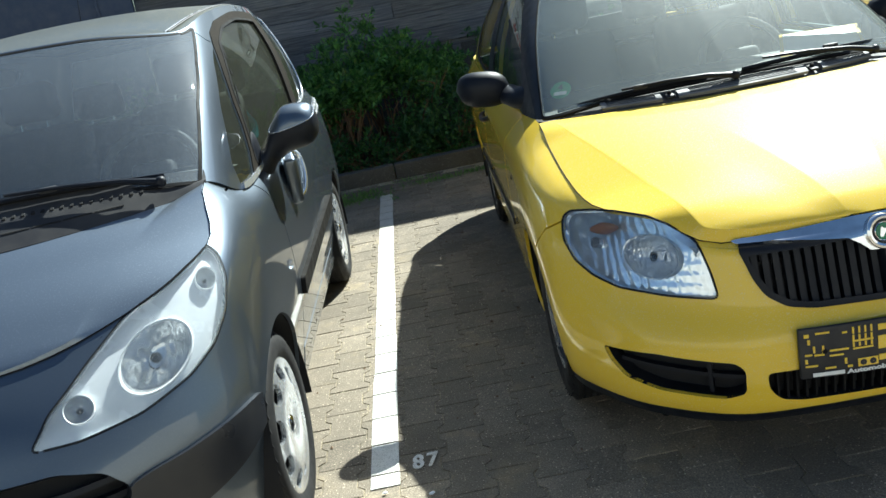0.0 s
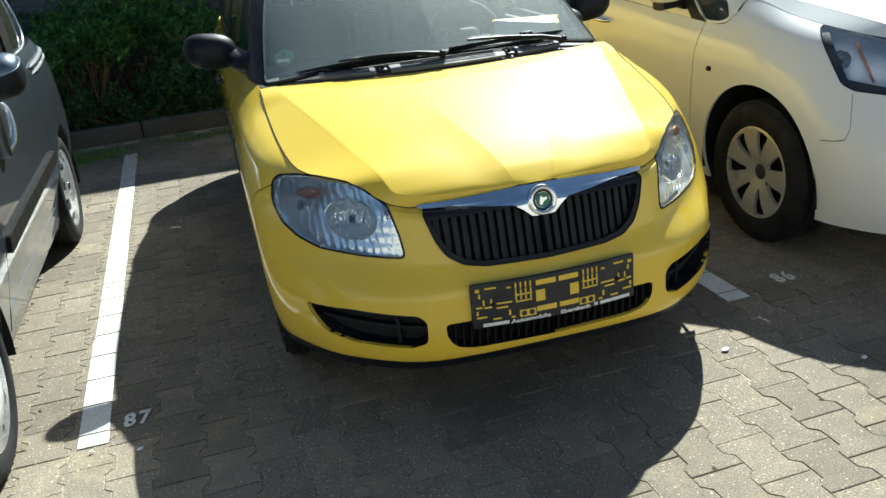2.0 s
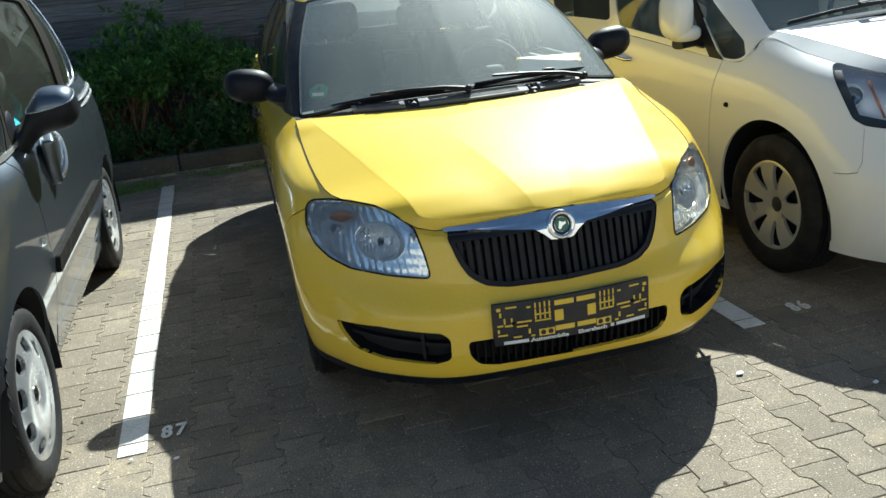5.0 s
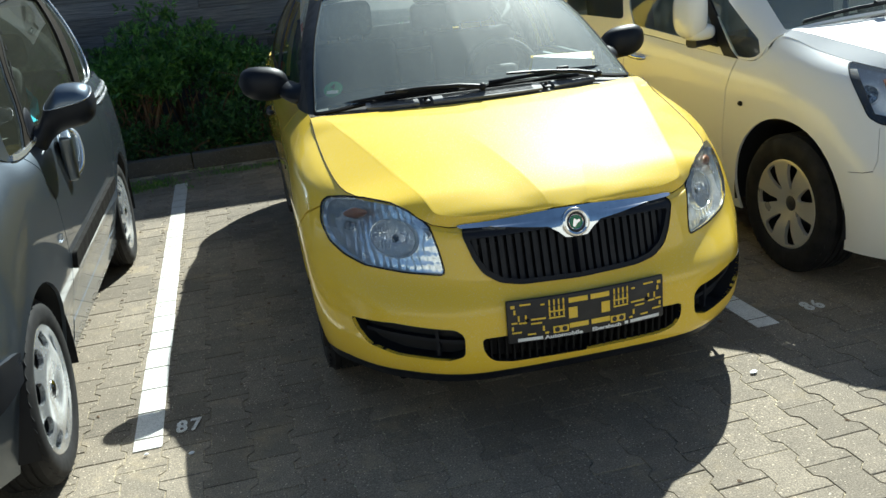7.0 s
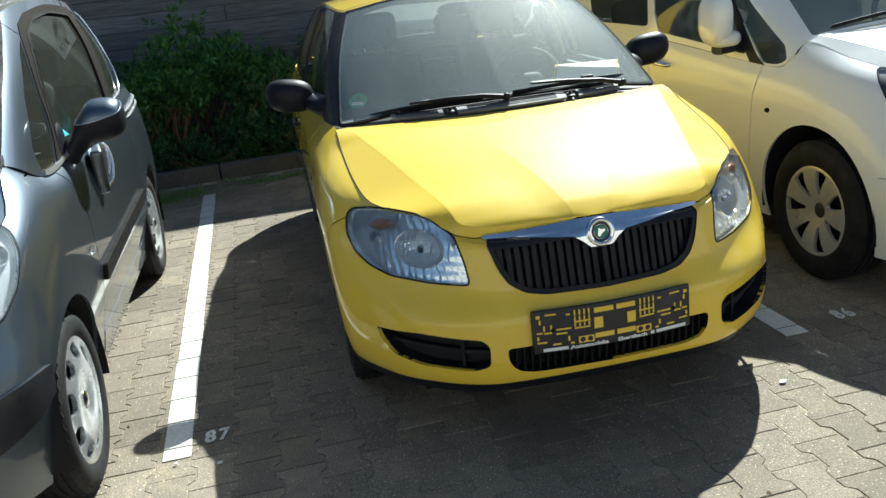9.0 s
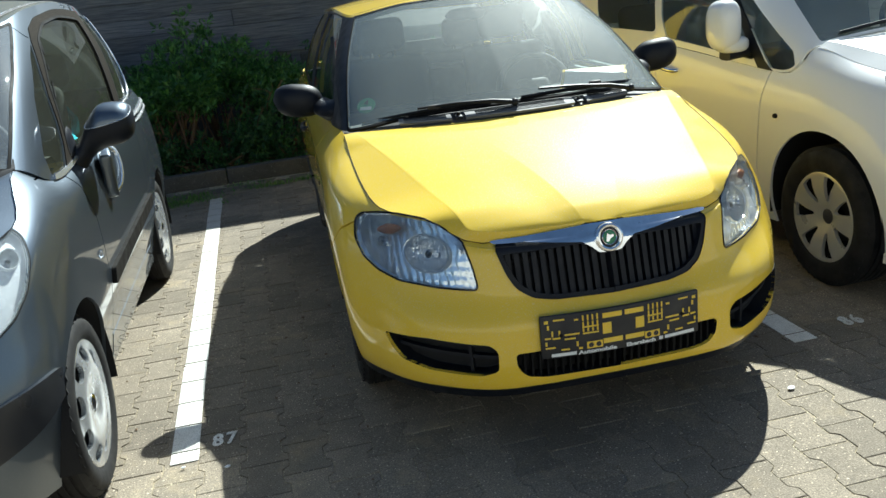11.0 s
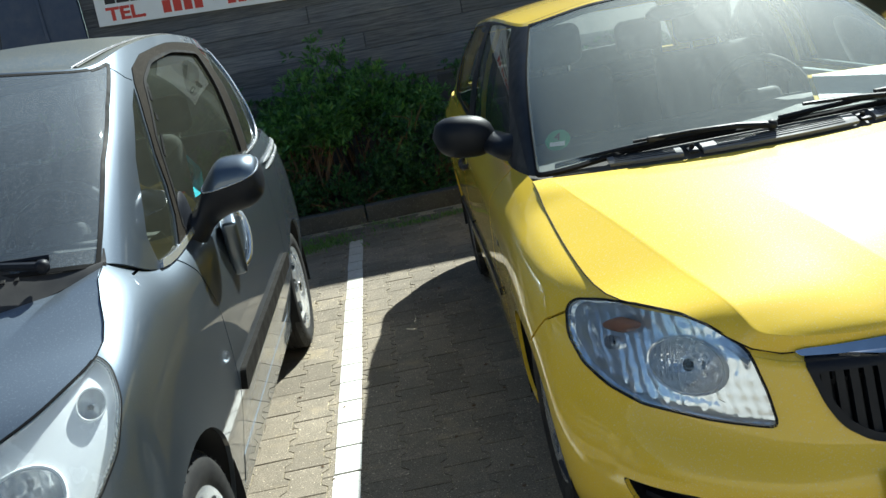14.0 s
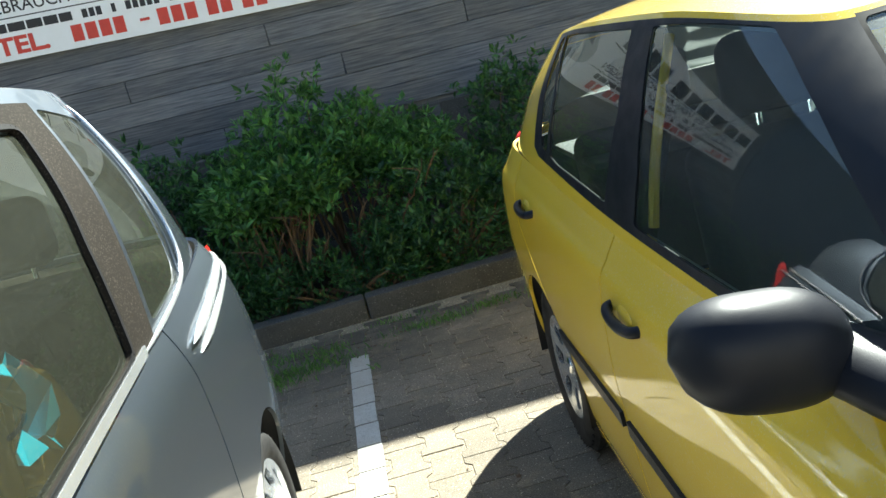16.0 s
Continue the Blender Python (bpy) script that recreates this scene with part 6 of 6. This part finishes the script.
def leaves_mesh(name, places, outs, size, mat, parent, label=""):
    """Folded pointed leaves at the places, tilted about the outward directions."""
    n = len(places)
    a = leaf_rng.normal(size=(n, 3))
    along = outs * .75 + a * .35
    along[:, 2] += .25
    along /= np.linalg.norm(along, axis=1, keepdims=True)
    side = np.cross(along, leaf_rng.normal(size=(n, 3)) * .45 + np.array((0, 0, 1.0)))
    side /= np.maximum(np.linalg.norm(side, axis=1, keepdims=True), 1e-6)
    up = np.cross(side, along)
    ln = (size * leaf_rng.uniform(.6, 1.25, n))[:, None]
    w = ln * leaf_rng.uniform(.17, .24, n)[:, None]
    droop = up * ln * leaf_rng.uniform(-.25, .05, n)[:, None]
    v = np.empty((n, 6, 3))
    v[:, 0] = places
    v[:, 1] = places + along * ln * .45 + side * w + up * w * .45
    v[:, 2] = places + along * ln * .45 - side * w + up * w * .45
    v[:, 3] = places + along * ln * .5
    v[:, 4] = places + along * ln + droop
    v[:, 5] = places + along * ln * .5
    f = np.array([[0, 1, 3], [0, 3, 2], [1, 4, 3], [2, 3, 4]])
    faces = (np.arange(n)[:, None, None] * 6 + f[None]).reshape(-1, 3)
    mesh = bpy.data.meshes.new(name)
    mesh.from_pydata(v.reshape(-1, 3).tolist(), [], faces.tolist())
    return tagged(link(name, mesh, mat, parent, label), kind="stuff")


def shrub(centre, half, clumps, per, size, mat, stems, label, spread=.11, seed=1, bare=.03):
    """A shrub of leafy twig ends on bare brown stems, thick outside and thin within."""
    rng = np.random.default_rng(seed)
    sh = empty("shrub", pose(*centre), label, "shrub", "shrubs behind the kerb")
    d = rng.normal(size=(clumps, 3))
    d[:, 2] = np.abs(d[:, 2]) * .9 - .12
    d /= np.linalg.norm(d, axis=1, keepdims=True)
    bump_ = np.array([.86 + .24 * noise.noise(Vector(tuple(x * 2.2 + seed))) for x in d])
    r = rng.uniform(.62, 1.0, clumps) * bump_
    boxy = (np.abs(d) ** 3.2).sum(axis=1) ** (1 / 3.2)
    c = d * (r / boxy)[:, None] * np.array(half)
    c[:, 2] = np.maximum(c[:, 2] + half[2] * .08, bare + rng.uniform(0, .12, clumps) * min(1, bare * 4))
    # twig ends within each clump, each with a rosette of leaves
    tips = max(1, per // 9)
    twig = rng.normal(size=(clumps * tips, 3)) * spread * 1.15
    c_of = np.repeat(np.arange(clumps), tips)
    ends = c[c_of] + twig
    d = d[c_of] + twig / spread * .18
    d /= np.linalg.norm(d, axis=1, keepdims=True)
    k = np.repeat(np.arange(len(ends)), 10)
    off = rng.normal(size=(len(k), 3)) * .012
    p = ends[k] + off
    p[:, 2] = np.maximum(p[:, 2], .01)
    outs = off / np.maximum(np.linalg.norm(off, axis=1, keepdims=True), 1e-6) * .95 + d[k] * .42 + np.array((0, -.12, .10))
    leaves_mesh("crown", p, outs, size * 1.12, mat, sh)
    for i in range(stems):
        t = c[rng.integers(clumps)] * .92
        b = np.array((t[0] * .30 + rng.normal() * .05, t[1] * .30 + rng.normal() * .05, 0))
        m = (b + t) / 2 + np.array((rng.normal() * .03, rng.normal() * .03, .04))
        part("stem", tube(pchip([b, m, t], 8), list(np.linspace(.010, .003, 9) * rng.uniform(.7, 1.4)), 6), BARK, sh)
    return sh


GROUND_Z = .07
shrub((.12, 5.80, GROUND_Z), (.90, .50, 1.22), 330, 46, .058, LEAF, 34, "leafy green shrub with pointed leaves and brown stems", .060, 3, .62)
shrub((-.26, 5.34, GROUND_Z), (.40, .30, .86), 120, 46, .060, LEAF, 34, "bright green shrub with bare brown stems below", .055, 4, .62)
shrub((1.34, 5.98, GROUND_Z), (.42, .42, 1.22), 110, 36, .052, SHADELEAF, 16, "dark green climbing shrub against the fence", .065, 6, .2)
shrub((-.80, 5.82, GROUND_Z), (.55, .45, 1.10), 120, 38, .054, SHADELEAF, 16, "green shrub in shade, its leaves coloured darker for it", .065, 8, .3)
shrub((-1.45, 5.70, GROUND_Z), (.60, .50, .95), 130, 40, .060, SHADELEAF, 14, "green shrub in shade, its leaves coloured darker for it", .07, 18)
shrub((.78, 5.34, GROUND_Z), (.58, .34, .70), 150, 40, .046, SHADELEAF, 26, "low green shrub with dry twigs", .060, 9)
shrub((-2.2, 5.60, GROUND_Z), (.80, .55, 1.05), 130, 40, .058, SHADELEAF, 10, "green shrub in shade, its leaves coloured darker for it", .08, 12)
shrub((1.9, 5.35, GROUND_Z), (.70, .36, .66), 120, 40, .052, SHADELEAF, 10, "low green shrub in shade, its leaves coloured darker for it", .065, 13)
shrub((2.9, 5.55, GROUND_Z), (.75, .48, 1.1), 120, 40, .055, SHADELEAF, 8, "green shrub in shade, its leaves coloured darker for it", .08, 14)
shrub((-.74, 5.20, GROUND_Z), (.50, .24, .50), 100, 40, .044, SHADELEAF, 14, "low green ground cover over the kerb, leaves coloured darker for shade", .055, 15)
shrub((.12, 5.14, GROUND_Z), (.75, .18, .34), 110, 40, .042, SHADELEAF, 16, "low leafy ground cover over the kerb", .05, 16)
twig_rng = random.Random(21)
for k, (x, z) in enumerate(((.58, .70), (.46, .52), (-.30, .50), (.66, .74), (-.05, .42), (-.42, .46), (.20, .56), (-.16, .60))):
    tw = empty("dry_twig", pose(x, 5.02, z), "dry bare brown twig among the leaves", "twig", "dry twigs")
    a = [(0, .25, -.16), (.02, .10, -.06), (.05, .0, .02), (.10 * twig_rng.choice((-1, 1)), -.03, .08)]
    part("branch", tube(pchip(a, 10), list(np.linspace(.006, .0025, 11)), 6), BARK, tw)
    part("side_shoot", tube(pchip([a[1], (a[1][0] + .05, .04, .03), (a[1][0] + .06, .0, .09)], 6), .0025, 5), BARK, tw)


def tuft_field(name, spots, count, label):
    v, f = [], []
    rng = random.Random(9)
    for (cx, cy, rx, ry) in spots:
        for _ in range(int(count * rx * ry)):
            x, y = cx + rng.gauss(0, rx), cy + rng.gauss(0, ry)
            h, a, w = rng.uniform(.010, .045), rng.uniform(0, 6.28), rng.uniform(.001, .0028)
            dx, dy = math.cos(a), math.sin(a)
            lean = rng.uniform(.2, 1.1) * h
            k = len(v)
            v += [(x - dy * w, y + dx * w, -.004), (x + dy * w, y - dx * w, -.004), (x + dx * lean * .5 + dy * w * .7, y + dy * lean * .5 - dx * w * .7, h * .65), (x + dx * lean, y + dy * lean, h)]
            f += [(k, k + 1, k + 2), (k, k + 2, k + 3)]
    mesh = bpy.data.meshes.new(name)
    mesh.from_pydata(v, [], f)
    return tagged(link(name, mesh, GRASS), label, "grass", kind="stuff")


tuft_field("grass", [(-.22, 4.28, .16, .05), (-.42, 4.16, .10, .05), (.46, 4.46, .13, .03), (.80, 4.52, .10, .03), (.12, 4.05, .018, .012), (-.6, 4.5, .2, .06), (-.1, 4.45, .06, .03), (.30, 4.66, .10, .012)], 60000, "short green grass in the paving joints")

litter_rng = random.Random(17)
bits_v, bits_f = [], []
for _ in range(420):
    if litter_rng.random() < .55:
        x, y = litter_rng.uniform(-1, 2), 4.70 - abs(litter_rng.gauss(0, .25))
    else:
        x, y = litter_rng.uniform(-.6, 3.2), litter_rng.uniform(-1.2, 4.5)
    r = litter_rng.uniform(.003, .011)
    k = len(bits_v)
    a = litter_rng.uniform(0, 6.28)
    for j in range(5):
        q = r * litter_rng.uniform(.5, 1.2)
        bits_v.append((x + q * math.cos(a + 1.257 * j), y + q * 1.3 * math.sin(a + 1.257 * j), .0015))
    bits_v.append((x, y, .0015 + r * .5))
    bits_f += [(k + j, k + (j + 1) % 5, k + 5) for j in range(5)]
mesh = bpy.data.meshes.new("leaf_litter")
mesh.from_pydata(bits_v, [], bits_f)
tagged(link("leaf_litter", mesh, BARK), "small dry leaf bits and grit on the paving", "litter", kind="stuff")
pebble = empty("stone_chip", pose(2.16, -.373, .004), "small white stone chip on the paving", "stone")
part("chip", blob([((.015 * k, .003 * k, .002), .011 * math.sqrt(1.05 - k * k), .003 * math.sqrt(1.05 - k * k)) for k in np.linspace(-1, 1, 6)], 7), PAPER, pebble)
for x, y, sz in ((.20, -.10, .010), (.05, -.045, .008), (2.52, -.62, .012)):
    pb = empty("stone_chip", pose(x, y, .003), "small pale stone chip on the paving", "stone")
    part("chip", blob([((sz * k, .2 * sz * k, .003), sz * .7 * math.sqrt(1.05 - k * k), sz * .4 * math.sqrt(1.05 - k * k)) for k in np.linspace(-1, 1, 5)], 6), PAPER, pb)

for text, x, y in (("87", .144, .062), ("86", 2.665, -.01)):
    num = empty("bay_number", pose(x, y, .0052), "white stencilled parking bay number on the paving", "road marking", "bay numbers", "structure")
    for k, glyph in enumerate(text):
        for q in (-1, 0, 1):
            lettering(glyph, .118, num, LINE, pose(.048 * k + .0028 * q, .0016 * q, .0004 * q), "numeral", stretch=.66, thick=.0012)

# sign board
SIGN = pose(-2.055, FENCE_Y - .055, 1.947, 0, 2.1, 0)
sign = empty("sign_board", SIGN, "large white advertising board with black and red writing", "sign")
part("board", box(3.27, .012, 1.06, .003, (1.635, .006, .53), 1), SIGNWHITE, sign)


def sign_bar(u, v, w, h, mat, lean=0.0, name="writing_bar"):
    part(name, slab([(u, v), (u + w, v), (u + w + lean, v + h), (u + lean, v + h)], .002, None, pose(0, -.0022, 0)), mat, sign)


lettering("TEL.", .165, sign, REDINK, pose(.095, -.0015, .045, 90, 0, 0), "lettering", stretch=1.22, bold=.006)
u = .625
for group in (4, 0, 3, 2, 2):
    if not group:
        sign_bar(u + .03, .095, .07, .020, REDINK)
        u += .16
        continue
    for k in range(group):
        sign_bar(u, .045, .078, .115, REDINK)
        u += .100
    u += .055
u = .10
for w in (.11, .13, .12, .11, .10, .0, .05, .05, .05, .0, .04, .0, .05, .05, .05, .05, .05, .0, .13, .13, .12, .14, .12, .08):
    if w:
        sign_bar(u, .195, w - .012, .060, INK)
    u += w or .06
sign_bar(.06, .285, 2.16, .008, INK, 0, "rule")
lettering("GEBRAUCHT & UNFALLFAHRZEUGEN", .118, sign, INK, pose(.055, -.0015, .325, 90, 0, 0), "lettering", stretch=1.02, bold=.001)
lettering("AN UND VERKAUF VON NEU,", .118, sign, INK, pose(.275, -.0015, .455, 90, 0, 0), "lettering", stretch=1.02, bold=.001)
sign_bar(.06, .565, 2.16, .012, INK, 0, "rule")
u = .03
for w in (.20, .19, .21, .20, .19, .22, .10, .22, .21, .17, .20):
    if w > .12:
        sign_bar(u, .60, w - .035, .24, INK)
    u += w
for outline, tone, dy in (
    ([(2.30, .26), (2.42, .20), (2.62, .16), (2.78, .06), (3.05, .10), (3.16, .22), (3.14, .38), (2.98, .50), (2.70, .56), (2.46, .50), (2.32, .40)], .42, 0),
    ([(2.44, .40), (2.72, .42), (2.94, .44), (2.80, .53), (2.56, .50)], .12, 1),
    ([(2.86, .16), (3.10, .20), (3.12, .30), (2.90, .26)], .06, 1),
    ([(2.66, .06), (2.74, .05), (2.78, .14), (2.74, .22), (2.66, .20)], .05, 1),
    ([(2.92, .19), (3.06, .22), (3.07, .26), (2.93, .23)], .7, 2),
    ([(2.50, .26), (2.66, .24), (2.84, .30), (2.80, .38), (2.60, .36)], .58, 1),
):
    part("printed_shape", slab(rounded(outline, .03), .0015, None, pose(0, -.002 - .0015 * dy, 0)), plain("print_tone", (tone, tone * 1.03, tone * 1.02), .5), sign, "grey printed car picture, plain shapes")

# ---- paving, kerb stones, boards: the pieces ----
PITCH_X, PITCH_Y = .1425, .200


def paver_mesh(wide=0.0):
    """A double-T paving block with chamfered top."""
    a, w, e = .0978, .0818, .0572
    half = [(w, -a), (w, -.062), (e, -.040), (e, .040), (w, .062), (w, a)]
    ring = half + [(-x, -y) for x, y in half]
    bm = bmesh.new()
    top = [bm.verts.new((x * .972, y * .977, 0.0)) for x, y in ring]
    rim = [bm.verts.new((x, y, -.0016)) for x, y in ring]
    low = [bm.verts.new((x, y, -.035)) for x, y in ring]
    bm.faces.new(top)
    for r0, r1 in ((rim, top), (low, rim)):
        for k in range(12):
            bm.faces.new((r0[k], r0[(k + 1) % 12], r1[(k + 1) % 12], r1[k]))
    bmesh.ops.recalc_face_normals(bm, faces=bm.faces[:])
    mesh = bpy.data.meshes.new("paver")
    bm.to_mesh(mesh)
    bm.free()
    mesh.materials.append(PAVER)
    return mesh


pavement = empty("pavement", pose(0, 0, 0), "grey interlocking double-T concrete block paving", "paving", kind="structure")
block = paver_mesh()
stone_rng = random.Random(4)
rest_v, rest_f = [], []
base_v = [v.co.copy() for v in block.vertices]
base_f = [tuple(p.vertices) for p in block.polygons]
for i in range(-64, 82):
    for j in range(-62, 24):
        x = .0388 + PITCH_X * i
        y = .171 + PITCH_Y * j + (PITCH_Y / 2 if i % 2 else 0)
        if y > 4.70 + .044 * x:
            continue
        m = pose(x + stone_rng.uniform(-.001, .001), y + stone_rng.uniform(-.001, .001), stone_rng.uniform(-.002, .0006), stone_rng.uniform(-.25, .25), stone_rng.uniform(-.25, .25), stone_rng.uniform(-.4, .4))
        if -.42 < x < .80 and -.2 < y < 4.9 or 1.9 < x < 2.6 and -.9 < y < .2:
            ob = new("paver", block)
            ob.parent = pavement
            ob.matrix_local = m
        else:
            k = len(rest_v)
            rest_v += [m @ v for v in base_v]
            rest_f += [tuple(k + n for n in f) for f in base_f]
mesh = bpy.data.meshes.new("outer_pavers")
mesh.from_pydata(rest_v, [], rest_f)
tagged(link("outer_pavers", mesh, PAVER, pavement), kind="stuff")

line_rng = random.Random(7)


def bay_line(x, y0, n, label):
    line = empty("bay_line", pose(x, y0, 0), label, "road marking", kind="structure")
    for j in range(n):
        ln = .080 if j == 0 else PITCH_Y - .002
        y = -.010 if j == 0 else .072 + PITCH_Y * (j - 1)
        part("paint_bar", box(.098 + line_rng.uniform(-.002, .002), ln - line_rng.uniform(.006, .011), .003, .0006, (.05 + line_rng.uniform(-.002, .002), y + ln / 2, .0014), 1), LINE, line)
    return line


bay_line(0, 0, 22, "worn white painted parking bay line")
bay_line(2.395, -.05, 20, "white painted parking bay line in shade")

kerb = empty("kerb", KERB_TURN, "dark weathered concrete kerb stones", "kerb", kind="structure")
for k in range(-6, 8):
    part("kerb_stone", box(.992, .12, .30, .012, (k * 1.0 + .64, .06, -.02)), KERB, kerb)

board_rng = random.Random(3)
for k in range(19):
    x = -2.2 + .5 * (k % 3) - 1.0
    while x < 9:
        ln = board_rng.choice((2.0, 2.6, 3.0, 3.4))
        if x + ln < -2.1:
            x += ln
            continue
        a = max(x, -2.2)
        part("board", box(x + ln - a - .005, .024, .164, .004, ((a + x + ln) / 2, .014 + board_rng.uniform(-.004, .004), .96 + .166 * k + .08), 1, None, pose(0, 0, 0, board_rng.uniform(-1.2, 1.2), board_rng.uniform(-.05, .05), 0)), WOOD, fence)
        x += ln
